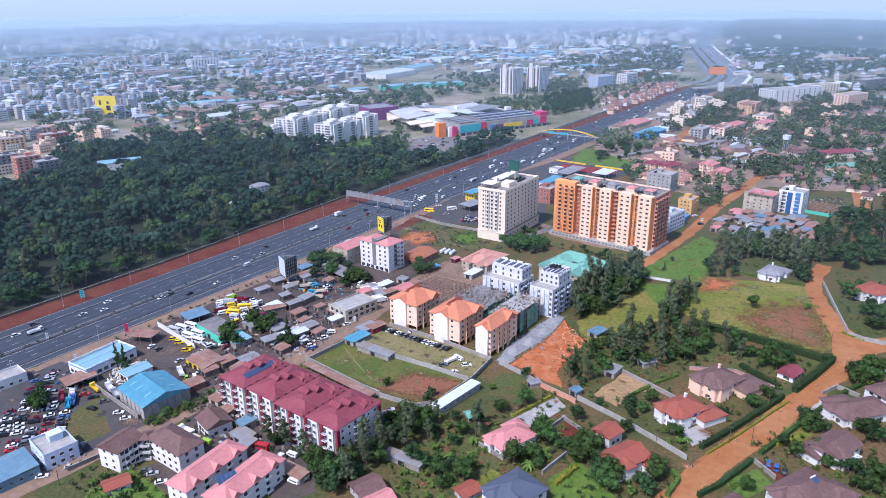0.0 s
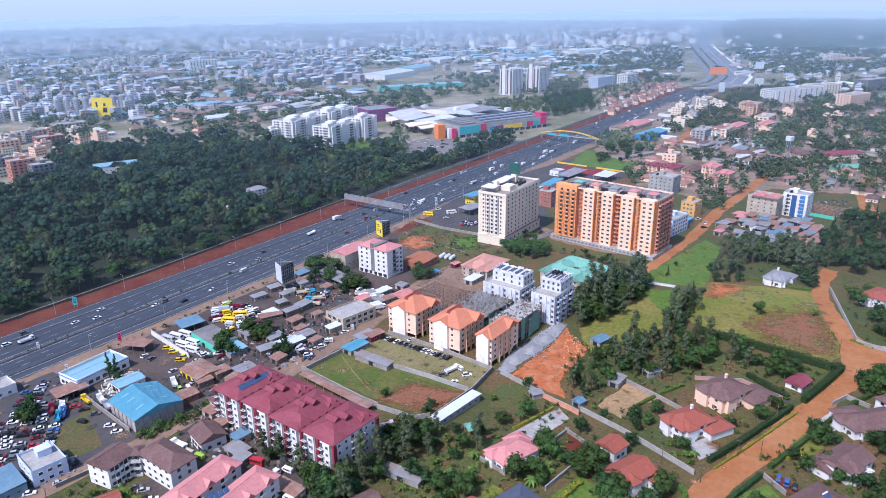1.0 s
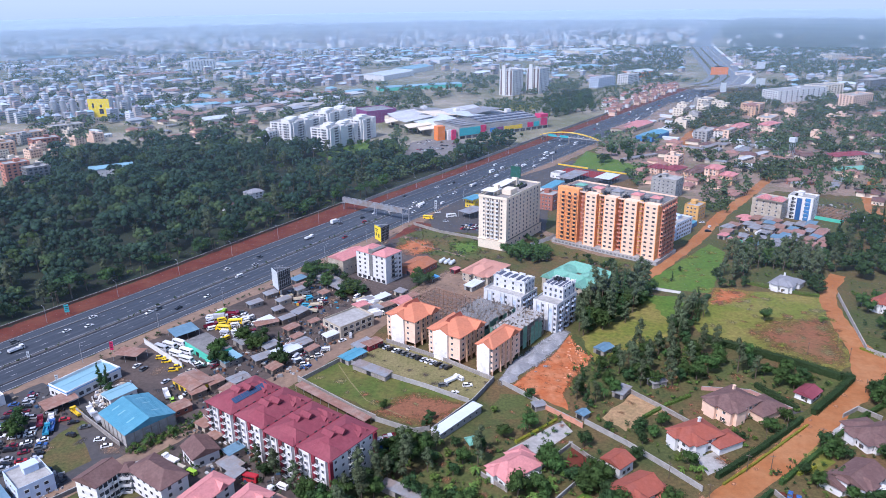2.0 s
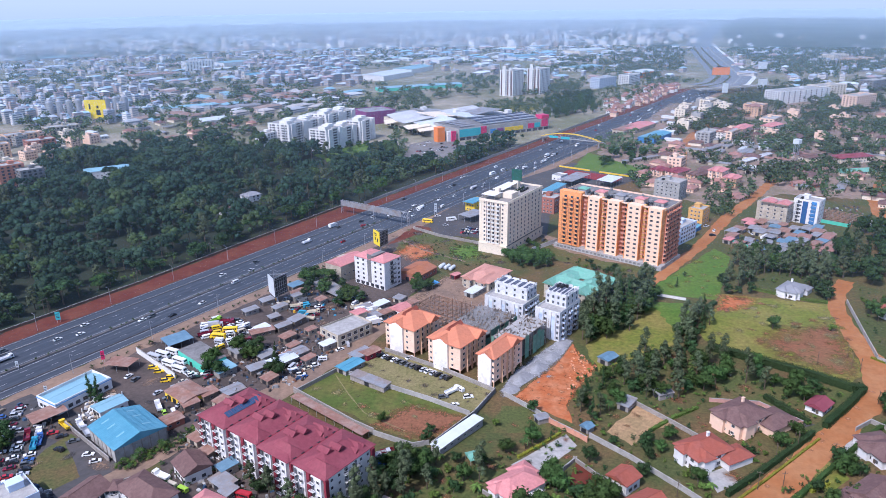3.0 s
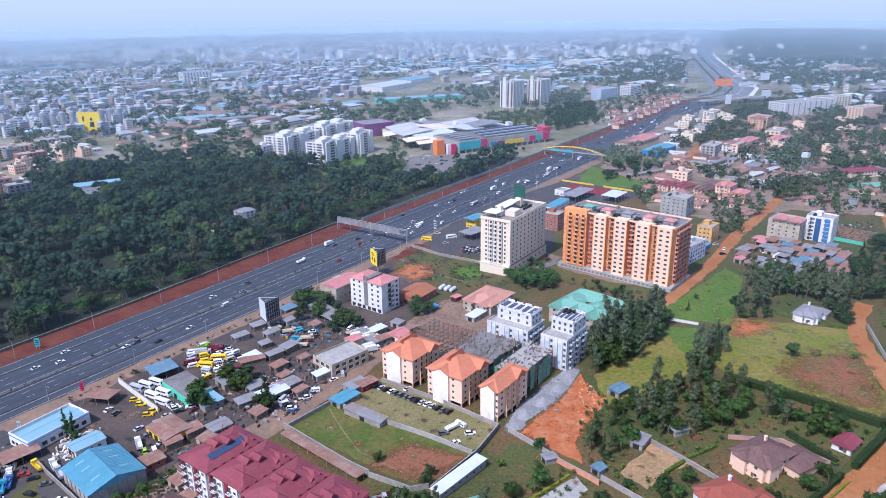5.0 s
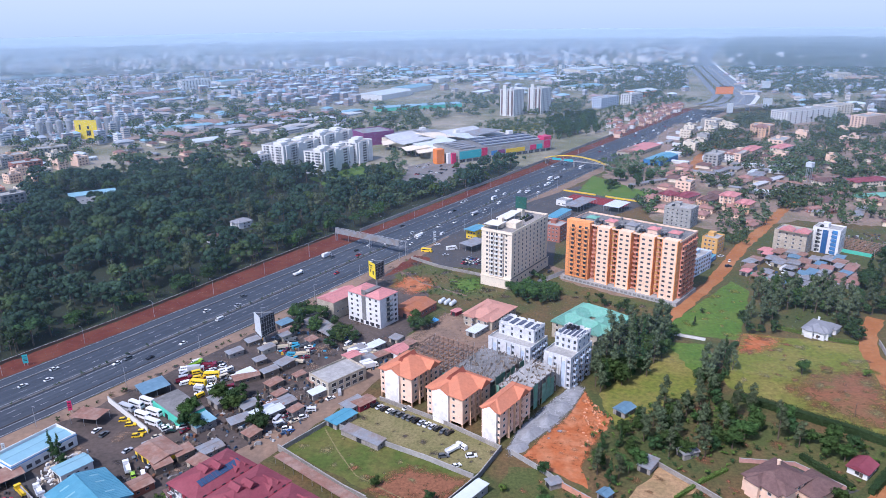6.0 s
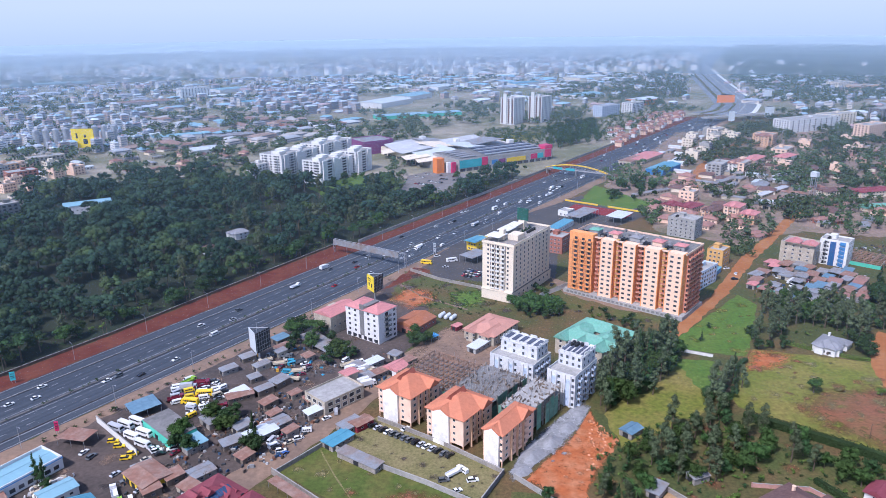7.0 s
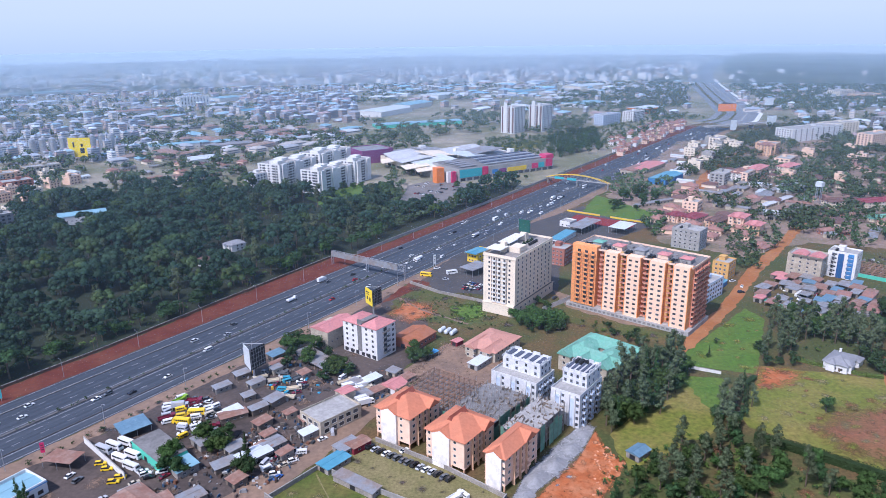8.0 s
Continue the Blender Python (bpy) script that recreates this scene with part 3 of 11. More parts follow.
def wall_run(pts, h=2.2, material=STONE, thick=0.25, label="grey stone boundary wall with a plain coping", name="boundary_wall", posts=True, z=0.0):
    """A boundary wall along a line, with coping and piers."""
    ob = thing(name, pts[0], 0, label, "wall", "boundary walls")
    o = Vector(pts[0])
    bm, cp, pr = bmesh.new(), bmesh.new(), bmesh.new()
    for a, b in zip(pts, pts[1:]):
        a, b = Vector(a) - o, Vector(b) - o
        m, L, r = (a + b) / 2, (b - a).length, math.atan2(b.y - a.y, b.x - a.x)
        box(bm, m.x, m.y, z, L, thick, h, rz=r)
        box(cp, m.x, m.y, z + h + 0.004, L + 0.1, thick + 0.16, 0.12, rz=r)
        if posts:
            for i in range(int(L / 4) + 1):
                q = a + (b - a) * min(1, i * 4 / L)
                box(pr, q.x, q.y, z, 0.42, 0.42, h + 0.2, rz=r)
    part("masonry", bm, material, ob)
    part("coping", cp, CONCRETE, ob)
    if posts:
        part("piers", pr, material, ob)
    else:
        pr.free()
    return ob


# ---- setting ----
bm = bmesh.new()
q = [bm.verts.new(v) for v in ((-5200, -700, 0), (5200, -700, 0), (5200, 7000, 0), (-5200, 7000, 0))]
bm.faces.new(q)
tagged(new("ground", mesh(bm, "ground", GROUND)), "dry mixed grass and reddish earth ground", "ground", "", "structure")

area("plain", [(-2400, 640), (-700, 560), (-412.7, 643.5), (-424.1, 794.4), (-210.7, 870.8), R(700, -405), R(1330, -400), (520, 1400), (760, 1250), (260.3, 683.2), (322.3, 615.3), (395.6, 612.5), (1900, 700), (2600, 1400), (3400, 3600), (0, 4900), (-3400, 3600)],
     PLAIN, rough=4.0, label="grey-green plain under the far town", category="ground")
# highway
def strip(name, s0, s1, o0, o1, material, z, label="", category="road", rough=0.0):
    return area(name, [R(s0, o0), R(s0, o1), R(s1, o1), R(s1, o0)], material, z, rough, 6.0, label=label, category=category)


S0, S1 = -160, 1330
strip("verge", S0, S1, -331, -320, LANE, 0.03, "trodden dirt verge beside the highway", "verge", 1.2)
area("verge", [R(S0, -384), R(S0, -400), R(250, -400), R(330, -404), R(440, -408), R(455, -396), R(700, -398), R(S1, -400), R(S1, -384)], REDSOIL, 0.03, 0.8,
     label="bare red earth bank beside the highway", category="verge")
strip("road", S0, S1, -384, -331, ASPHALT, 0.06, "wide dark grey asphalt highway with painted lanes")
# median kerb and the separators of the slip lanes are real steps
bm = bmesh.new()
kerbs = ((-355.0, 1.6, 0.28), (-374.6, 0.5, 0.3), (-338.6, 0.5, 0.3))
for o, w, h in kerbs:
    for k in range(0, S1 - S0, 30):
        x, y = R(S0 + k + 15, o)
        box(bm, x, y, 0.05, 29.7, w, h, rz=math.atan2(DIR.y, DIR.x))
tagged(new("kerb", mesh(bm, "kerb", KERB)), "long concrete kerbs that part the carriageways", "kerb", "", "structure")
bm = bmesh.new()
for o in (-383.0, -375.6, -357.4, -352.6, -337.4, -332.0):
    for k in range(0, S1 - S0, 40):
        x, y = R(S0 + k + 20, o)
        box(bm, x, y, 0.042, 40, 0.24, 0.006, rz=math.atan2(DIR.y, DIR.x))
for o in (-369.4, -363.2, -348.6, -343.6):
    for k in range(0, S1 - S0, 12):
        x, y = R(S0 + k, o)
        box(bm, x, y, 0.042, 3.6, 0.2, 0.006, rz=math.atan2(DIR.y, DIR.x))
tagged(new("road_marking", mesh(bm, "road_marking", PAINT_LINE)), "worn white lane lines on asphalt", "road marking", "", "structure")

# interchange beyond the straight
def shifted(pts, o):
    out = []
    for i, p in enumerate(pts):
        a, b = Vector(pts[max(i - 1, 0)]), Vector(pts[min(i + 1, len(pts) - 1)])
        t = (b - a).normalized()
        out.append((p[0] + t.y * o, p[1] - t.x * o))
    return out


BEND = [(497.0, 1338.0), (545.0, 1385.0), (600.0, 1490.0), (652.0, 1678.0), (722.0, 1940.0), (790.0, 2190.0), (872.0, 2470.0), (1010.0, 2830.0), (1225.0, 3335.0), (1850.0, 4690.0)]
for o, w, m, t in ((0, 58, FARROAD, "wide bending lanes of a far interchange"), (33, 8, WHITE, "pale embankment along the interchange"), (-12, 5, SCRUB, "grass strip between interchange lanes"),
                   (8, 3, CONCRETE, "pale kerb between interchange lanes"), (-44, 12, FARROAD, "slip road beside the interchange"), (-34, 8, SCRUB, "grass strip along the slip road")):
    ribbon("road", shifted(BEND if m is FARROAD or o == 8 else BEND[:7], o), w, m, 0, t, "road", 0.3)
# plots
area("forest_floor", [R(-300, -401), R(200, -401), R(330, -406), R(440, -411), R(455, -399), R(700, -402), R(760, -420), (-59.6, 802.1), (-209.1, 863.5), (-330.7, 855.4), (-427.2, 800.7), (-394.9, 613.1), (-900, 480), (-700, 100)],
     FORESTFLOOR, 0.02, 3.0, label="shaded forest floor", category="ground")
area("ground_patch", [(170.8, 791.1), (359.8, 1144.6), (477.6, 1168.8), (696.5, 1121.5), (576.2, 777.8), (407.5, 574.8), (351.8, 595.0), (292.5, 616.5), (224.4, 581.4), (177.1, 620.9), (183.1, 686.4)], TOWNDIRT, rough=3.0,
     label="dusty brown earth of a low rise district", category="ground")
area("yard", [(-112.8, 262.8), (-93.5, 281.1), (-49.4, 230.0), (-45.6, 206.9), (-55.7, 198.3), (-77.1, 220.1), (-98.6, 234.4)], YARD, label="dark dirt yard behind flats", category="yard")
area("yard", [(-112.9, 220.6), (-99.5, 230.8), (-89.7, 213.8), (-96.7, 204.7)], YARD, label="dirt court of the flats", category="yard")
area("yard", [R(-60, -321), R(445, -321), (-8.9, 427.7), (-45.0, 354.5), (-77.4, 301.7), (-114.2, 253.4), (-166.1, 208.1)], YARD, 0.02, 1.0, label="packed dirt yards full of vehicles and sheds", category="yard")
area("yard", [(-199.1, 278.2), (-193.4, 295.8), (-149.3, 263.4), (-120.8, 246.2), (-132.4, 231.3), (-149.6, 214.7), (-158.4, 208.6)], TARMAC, 0.035, 0.8, label="dusty tarmac car yard", category="yard")
area("yard", [(-192.0, 293.2), (-184.1, 303.9), (-110.3, 262.8), (-146.0, 272.5)], TARMAC, 0.04, 0.5, label="dusty tarmac apron", category="yard")
area("field", [(-156.2, 262.7), (-151.0, 272.6), (-129.1, 252.4), (-141.6, 236.9), (-156.6, 246.8)], SCRUB, 0.045, 0.8, label="rough grass strip", category="grass")
area("yard", [(-150.9, 267.1), (-137.9, 277.1), (-123.6, 252.3), (-131.0, 240.5)], TARMAC, 0.05, 0.3, label="dark tarmac parking court", category="yard")
area("field", [(-64.8, 303.7), (-49.5, 320.4), (-29.1, 307.5), (11.7, 283.1), (-6.0, 262.7), (-21.4, 270.2)], FIELDGRASS, 0.04, 0.5, label="walled grass field going to bare earth", category="field")
soft_area("field", [(-30.0, 275.5), (-14.8, 290.4), (9.6, 281.1), (-5.5, 264.4)], BARE, 5.0, "bare reddish corner of the walled field", "field")
ribbon("path", [(-50.2, 317.4), (-42.0, 299.9), (-33.6, 284.9), (-24.4, 277.8), (-16.0, 271.5)], 0.55, DRYGRASS, 0, "thin trodden path across a field", "path", 0.2)
area("field", [(-46.1, 323.5), (-28.7, 342.8), (23.2, 299.7), (16.6, 288.1), (11.3, 285.1), (-23.5, 306.3)], DRYGRASS, 0.04, 0.4, label="dry grass car park", category="field")
area("field", [(125.4, 416.1), (185.6, 480.9), (189.9, 463.6), (155.8, 394.8), (125.5, 404.7)], GREENGRASS, 0.045, 0.6, label="lush green grass field", category="field")
area("field", [(161.7, 403.7), (186.6, 396.7), (214.1, 387.2), (193.0, 312.3), (181.9, 303.2), (157.1, 325.4), (131.6, 346.2), (132.0, 354.8)], GRASS, 0.045, 0.8,
     label="open field of worn grass", category="field")
soft_area("field", [(159.4, 345.5), (176.3, 356.8), (205.5, 362.2), (192.6, 315.9), (184.0, 308.9), (162.5, 327.9)], BARE, 10.0, "bare reddish part of the open field", "field")
soft_area("field", [(161.0, 401.9), (178.1, 396.9), (168.7, 385.8), (150.4, 380.3)], ORANGESOIL, 7.0, "bare red earth corner of the field", "field")
area("field", [(114.5, 395.9), (136.9, 390.9), (136.2, 378.2), (116.8, 350.8), (110.7, 374.7)], GREENGRASS, 0.045, 0.8, label="small grass plot", category="field")
area("field", [(84.0, 356.0), (98.0, 362.0), (110.0, 380.0), (116.0, 396.0), (122.0, 352.0), (112.0, 340.0), (99.0, 336.0)], GRASS, 0.038, 1.6, label="rough grass between garden trees", category="field")
area("field", [(70.6, 341.9), (86.4, 359.6), (104.2, 355.5), (96.6, 331.3), (71.6, 316.0)], GRASS, 0.045, 1.0, label="rough grass clearing", category="field")
soft_area("ground_patch", [(65.2, 345.6), (65.9, 328.7), (71.7, 322.2), (51.7, 287.4), (36.5, 291.3), (30.3, 295.2), (55.0, 327.6)], ORANGESOIL, 2.6, "freshly spread raw orange soil", "soil")
area("ground_patch", [(36.1, 299.4), (51.9, 288.4), (52.1, 273.5), (37.3, 286.1)], ORANGESOIL, 0.055, 0.8, label="raw orange soil beside a wall", category="soil")
soft_area("ground_patch", [(26.1, 295.3), (46.3, 316.6), (56.8, 330.2), (65.6, 347.7), (61.9, 353.5), (45.5, 333.0), (32.9, 318.1), (24.9, 300.8)], RUBBLE, 2.4, "grey quarry dust and rubble", "rubble")
area("yard", [(24.5, 248.5), (48.6, 267.5), (51.5, 259.9), (34.6, 242.8)], CONCRETE, 0.05, 0.2, label="pale concrete forecourt", category="yard")
area("ground_patch", [(44.0, 237.6), (49.3, 249.3), (57.6, 238.5), (47.2, 230.2)], REDSOIL, 0.05, 0.6, label="dug red earth plot", category="soil")
area("field", [(65.2, 269.0), (82.4, 288.0), (92.2, 274.7), (72.5, 259.4)], STRAW, 0.045, 1.0, label="dry straw coloured plot", category="field")
area("ground_patch", [(18.1, 269.5), (42.7, 269.0), (53.3, 273.5), (39.8, 286.1), (24.5, 289.0)], SCRUB, 0.043, 1.0, label="overgrown garden ground", category="ground")
area("ground_patch", [(-19.0, 229.5), (19.4, 251.9), (37.2, 228.6), (21.9, 202.3), (-17.1, 197.7)], SCRUB, 0.03, 1.0, label="overgrown garden ground", category="ground")
area("field", [(6.3, 206.1), (17.1, 218.6), (22.8, 212.1), (12.1, 201.6)], GRASS, 0.045, 0.5, label="worn lawn", category="lawn")
area("field", [(37.0, 211.8), (49.2, 223.2), (55.9, 214.7), (59.1, 201.8), (36.8, 197.0)], GREENGRASS, 0.045, 0.5, label="green garden lawn", category="lawn")
area("field", [(134.3, 247.9), (142.5, 250.6), (145.5, 237.8), (132.4, 228.8)], GRASS, 0.045, 0.4, label="small lawn behind a hedge", category="lawn")
area("field", [(99.7, 210.9), (114.5, 217.1), (116.5, 207.5), (101.0, 198.9)], GREENGRASS, 0.045, 0.4, label="green garden lawn", category="lawn")
area("field", [(117.4, 327.6), (179.9, 296.6), (149.9, 271.7), (105.6, 298.0)], SCRUB, 0.035, 1.0, label="rough orchard grass", category="grass")
area("field", [(-126.6, 205.1), (-117.1, 220.7), (-96.5, 204.1), (-101.0, 190.7), (-123.1, 193.7)], GREENGRASS, 0.035, 0.6, label="rank green grass", category="grass")
area("yard", [(129.2, 289.5), (149.9, 271.7), (135.6, 267.3), (119.6, 284.5)], TARMAC, 0.05, 0.3, label="paved drive", category="drive")
area("yard", [(94.4, 241.8), (103.6, 245.6), (104.9, 236.6), (95.4, 231.2)], CONCRETE, 0.05, 0.2, label="paved drive", category="drive")
area("yard", [(116.6, 222.1), (122.1, 220.3), (125.9, 210.5), (117.8, 210.6)], REDSOIL, 0.05, 0.2, label="brick paved drive", category="drive")
area("yard", [(147.0, 260.3), (164.7, 266.8), (165.0, 253.6), (152.6, 247.6)], CONCRETE, 0.05, 0.2, label="paved court", category="drive")
area("field", [(-26.0, 532.9), (2.7, 510.4), (27.6, 496.0), (69.9, 469.6), (17.7, 453.6), (-33.8, 478.7)], SCRUB, 0.04, 1.5, label="vacant scrub plot", category="ground")
area("field", [(72.9, 492.0), (126.5, 442.8), (127.1, 424.0), (83.7, 457.4), (58.0, 469.9)], SCRUB, 0.04, 1.0, label="rough grass below a tower block", category="ground")
area("ground_patch", [(-39.0, 495.5), (-6.0, 532.3), (-19.5, 540.3), (-29.7, 518.4)], REDSOIL, 0.06, 1.0, label="dug red earth", category="soil")
area("yard", [(-10.7, 552.6), (13.3, 598.2), (46.4, 650.9), (137.4, 745.4), (199.7, 685.7), (90.5, 586.3), (75.1, 508.1), (28.3, 509.6), (-5.9, 517.7)], TARMAC, 0.03, 0.8,
     label="filling station forecourt", category="yard")
area("yard", [(-44.2, 743.5), (-36.0, 850.3), (-13.2, 874.3), (47.9, 852.1), (34.2, 807.1), (14.0, 761.7), (-19.1, 742.1)], CARPARK, 0.05, 0.8, label="wide shopping centre car park", category="car park")
area("field", [(161.3, 791.5), (200.6, 710.5), (166.5, 687.1), (134.1, 726.4)], GREENGRASS, 0.04, 1.0, label="green plot", category="field")
area("field", [(-140.0, 800.0), (-92.1, 857.7), (-57.7, 836.2), (-72.0, 760.0), (-112.0, 752.0)], GREENGRASS, 0.04, 2.0, label="green lawn before white flats", category="lawn")
area("field", [(72.4, 518.6), (116.4, 465.8), (130.4, 450.4), (107.3, 458.1), (77.5, 486.5)], LANE, 0.04, 1.2, label="dusty pale earth below a tower block", category="ground")
area("field", [(62.3, 1103.8), (107.4, 1149.1), (164.7, 1170.8), (146.2, 1098.3), (66.4, 1069.7)], GRASS, 0.04, 2.0, label="far green lawn", category="field")
area("field", [R(35, -412), R(70, -414), R(72, -450), R(30, -470)], DRYGRASS, 0.06, 2.0, label="dry grass clearing in the forest", category="field")

# earth roads
ribbon("road", [(62.7, 185.8), (86.2, 208.0), (104.6, 224.0), (130.3, 243.9), (155.1, 264.7), (185.0, 291.1), (195.6, 301.8)], [9, 10.5, 10.5, 10.5, 10.5, 11.5, 14], MURRAM, 0.05,
       "orange murram earth road between hedges", "road", 0.8)
ribbon("road", [(191.8, 296.3), (202.1, 319.4), (208.7, 353.1), (216.1, 380.4), (226.8, 402.0), (243.3, 420.8)], [16, 13, 9, 9, 10, 9], MURRAM, 0.055, "orange murram earth lane along a field", "road", 0.7)
ribbon("road", [(195.0, 304.7), (219.1, 314.2), (263.2, 324.4)], [16, 11, 10], MURRAM, 0.05, "orange murram side road", "road", 0.7)
ribbon("road", [(118.7, 412.4), (140.5, 439.2), (175.2, 482.4), (216.9, 544.8), (256.1, 594.8), (300.7, 653.9), (345.0, 717.1)], [7, 7.5, 8, 9, 9, 8.5, 7], MURRAM, 0.05,
       "rutted orange earth street", "road", 1.0)
ribbon("road", [(333.1, 506.8), (340.0, 551.8), (364.2, 604.0), (411.5, 665.1)], [10, 10, 10, 9], MURRAM, 0.05, "pale earth road", "road", 0.8)
ribbon("road", [(234.8, 709.0), (263.8, 792.9), (304.3, 877.6), (361.9, 971.1), (423.9, 1052.5)], [12, 12, 12, 12, 12], MURRAM, 0.05, "orange earth street between low houses", "road", 0.8)
ribbon("road", [(-161.4, 194.2), (-148.7, 213.1), (-136.5, 226.1), (-128.2, 236.7), (-113.8, 252.1), (-96.6, 273.9), (-81.6, 296.3), (-64.5, 322.0), (-44.7, 351.6), (-28.0, 380.5), (-5.2, 419.6), (9.6, 435.4)],
       [9, 9, 8, 8, 8, 8, 8, 8, 8, 9, 10, 9], LANE, 0.05, "light brown earth lane between plots", "road", 0.7)

ribbon("road", shifted([(-96.6, 273.9), (-81.6, 296.3), (-64.5, 322.0), (-44.7, 351.6), (-28.0, 380.5)], 5.5), [5, 8, 8, 8, 5], LANE, 0.05, "trodden edge of an earth lane by a field wall", "road", 0.8)
soft_area("ground_patch", [(-31.8, 478.7), (-22.5, 500.0), (-8.0, 492.2), (-4.5, 478.0), (-18.6, 466.2)], ORANGESOIL, 6.0, "dug orange earth below a hoarding", "soil")
soft_area("field", [(3.1, 490.9), (24.0, 492.9), (26.6, 472.3), (11.2, 465.5)], GREENGRASS, 5.0, "rank green scrub below the hotel", "grass")
ribbon("path", [(-27.5, 506.9), (-13.7, 486.3), (1.9, 473.1), (15.2, 462.1)], 1.6, LANE, 0, "pale footpath over a vacant plot", "path", 0.4)
soft_area("ground_patch", [(-17.1, 399.2), (2.1, 435.6), (24.0, 426.8), (39.6, 397.8), (24.8, 380.9), (1.8, 389.9)], LANE, 5.0, "dusty bare ground round a building site", "ground")
# ragged patches of soil and grass that break the edges of the fields
def inside(p, poly):
    c = False
    for (x1, y1), (x2, y2) in zip(poly, poly[1:] + poly[:1]):
        if (y1 > p[1]) != (y2 > p[1]) and p[0] < (x2 - x1) * (p[1] - y1) / (y2 - y1) + x1:
            c = not c
    return c


def blotches(poly, n, lo, hi, material, label, seed=1):
    global LAYER
    LAYER += 1
    rnd = random.Random(seed)
    bm, cover, done = bmesh.new(), [], []
    xs, ys = [p[0] for p in poly], [p[1] for p in poly]
    for _ in range(n * 40):
        p = (rnd.uniform(min(xs), max(xs)), rnd.uniform(min(ys), max(ys)))
        r = rnd.uniform(lo, hi) * 1.6
        if not inside(p, poly) or any(math.dist(p, q) < r + e for q, e in done):
            continue
        done.append((p, r))
        st, an, m = rnd.uniform(0.5, 1.0), rnd.uniform(0, 3.14), 10
        mid = bm.verts.new((p[0], p[1], 0.02 + 0.0012 * LAYER))
        cover.append(0.85)
        ring = []
        for i in range(m):
            a = math.tau * i / m
            u, v = r * math.cos(a), r * math.sin(a) * st
            ring.append(bm.verts.new((p[0] + u * math.cos(an) - v * math.sin(an), p[1] + u * math.sin(an) + v * math.cos(an), mid.co.z)))
            cover.append(0.0)
        for i in range(m):
            bm.faces.new((mid, ring[i], ring[(i + 1) % m]))
        if len(done) >= n:
            break
    soft_object("ground_patch", bm, cover, material, label, "ground")


FIELD = [(161.8, 398.3), (185.5, 394.1), (211.6, 384.7), (192.9, 316.5), (184.3, 307.8), (158.7, 329.3), (134.9, 350.4)]
blotches([(158.0, 358.0), (181.5, 369.0), (212.1, 372.2), (194.5, 319.6), (161.1, 327.9)], 26, 2, 7, BARE, "patches of bare reddish earth in worn grass", 2)
blotches(FIELD, 18, 1.5, 5, DRYGRASS, "patches of straw coloured grass", 3)
blotches([(172.0, 361.4), (210.1, 368.3), (194.5, 319.6), (164.8, 329.8)], 14, 1.5, 4, GRASS, "tufts of grass on bare earth", 4)
blotches([(161.7, 403.7), (183.9, 398.6), (172.0, 377.3), (147.9, 373.8)], 10, 1.5, 4, BARE, "scraped red earth patches", 5)
blotches([(-38.9, 295.5), (-21.7, 274.9), (11.2, 281.1), (-6.0, 262.7), (-23.9, 270.2)], 14, 1, 4, BARE, "trodden bare patches in a walled field", 6)
blotches([(-61.5, 303.6), (-49.1, 317.4), (3.6, 285.3), (-21.7, 274.9)], 12, 1, 3.5, DRYGRASS, "yellowed patches of grass", 7)
blotches([(-41.9, 324.6), (-28.5, 338.7), (21.3, 299.7), (11.4, 288.2), (-23.7, 308.6)], 22, 0.8, 3.0, YARD, "trodden earth in a grass car park", 8)
blotches([(25.9, 274.0), (39.5, 283.6), (52.5, 268.8), (55.9, 235.6), (23.1, 215.2), (-13.7, 209.5), (-6.0, 232.9)], 30, 1, 4, BARE, "bare reddish garden soil", 9)
blotches([(61.4, 322.4), (127.4, 340.7), (164.0, 296.9), (147.4, 271.8), (90.6, 272.8), (63.3, 273.3)], 26, 1, 4.5, BARE, "bare reddish soil under garden trees", 10)
blotches([(68.2, 273.2), (115.3, 272.4), (150.2, 267.0), (99.5, 227.6), (65.5, 239.2)], 22, 1, 3.5, BARE, "bare reddish soil round houses", 11)
blotches([(-23.5, 525.5), (69.9, 469.6), (125.7, 439.6), (81.9, 446.2), (-25.5, 472.4)], 26, 2, 6, YARD, "bare soil on a vacant plot", 12)
blotches([(126.8, 416.1), (184.8, 478.4), (188.2, 461.3), (156.7, 399.3)], 14, 1.5, 5, GRASS, "thin patches in green grass", 13)
blotches([R(-20, -325), R(440, -325), (-16.2, 427.9), (-46.3, 366.6), (-84.1, 307.5), (-116.0, 258.5), (-158.8, 231.7)], 70, 1.5, 6, LANE, "pale trodden earth of the yards", 14)
blotches([R(-20, -325), R(440, -325), (-16.2, 427.9), (-46.3, 366.6), (-84.1, 307.5), (-116.0, 258.5), (-158.8, 231.7)], 60, 1, 4, TARMAC, "dark oily patches of the yards", 15)
blotches([(38.1, 294.0), (64.1, 338.7), (70.0, 322.2), (50.6, 288.5)], 12, 1, 3.5, PALECLAY, "pale clods of raw clay", 16)
blotches([(39.9, 309.6), (46.6, 319.0), (54.3, 322.6), (41.8, 302.7)], 6, 0.8, 2.0, RUBBLE, "grey dust spilling over orange soil", 17)
blotches([(77.5, 211.2), (105.9, 227.5), (156.2, 266.9), (189.2, 296.4), (195.0, 304.7), (157.2, 271.6), (105.1, 231.1)], 26, 1, 3.0, PALECLAY, "pale wheel worn patches on an earth road", 18)

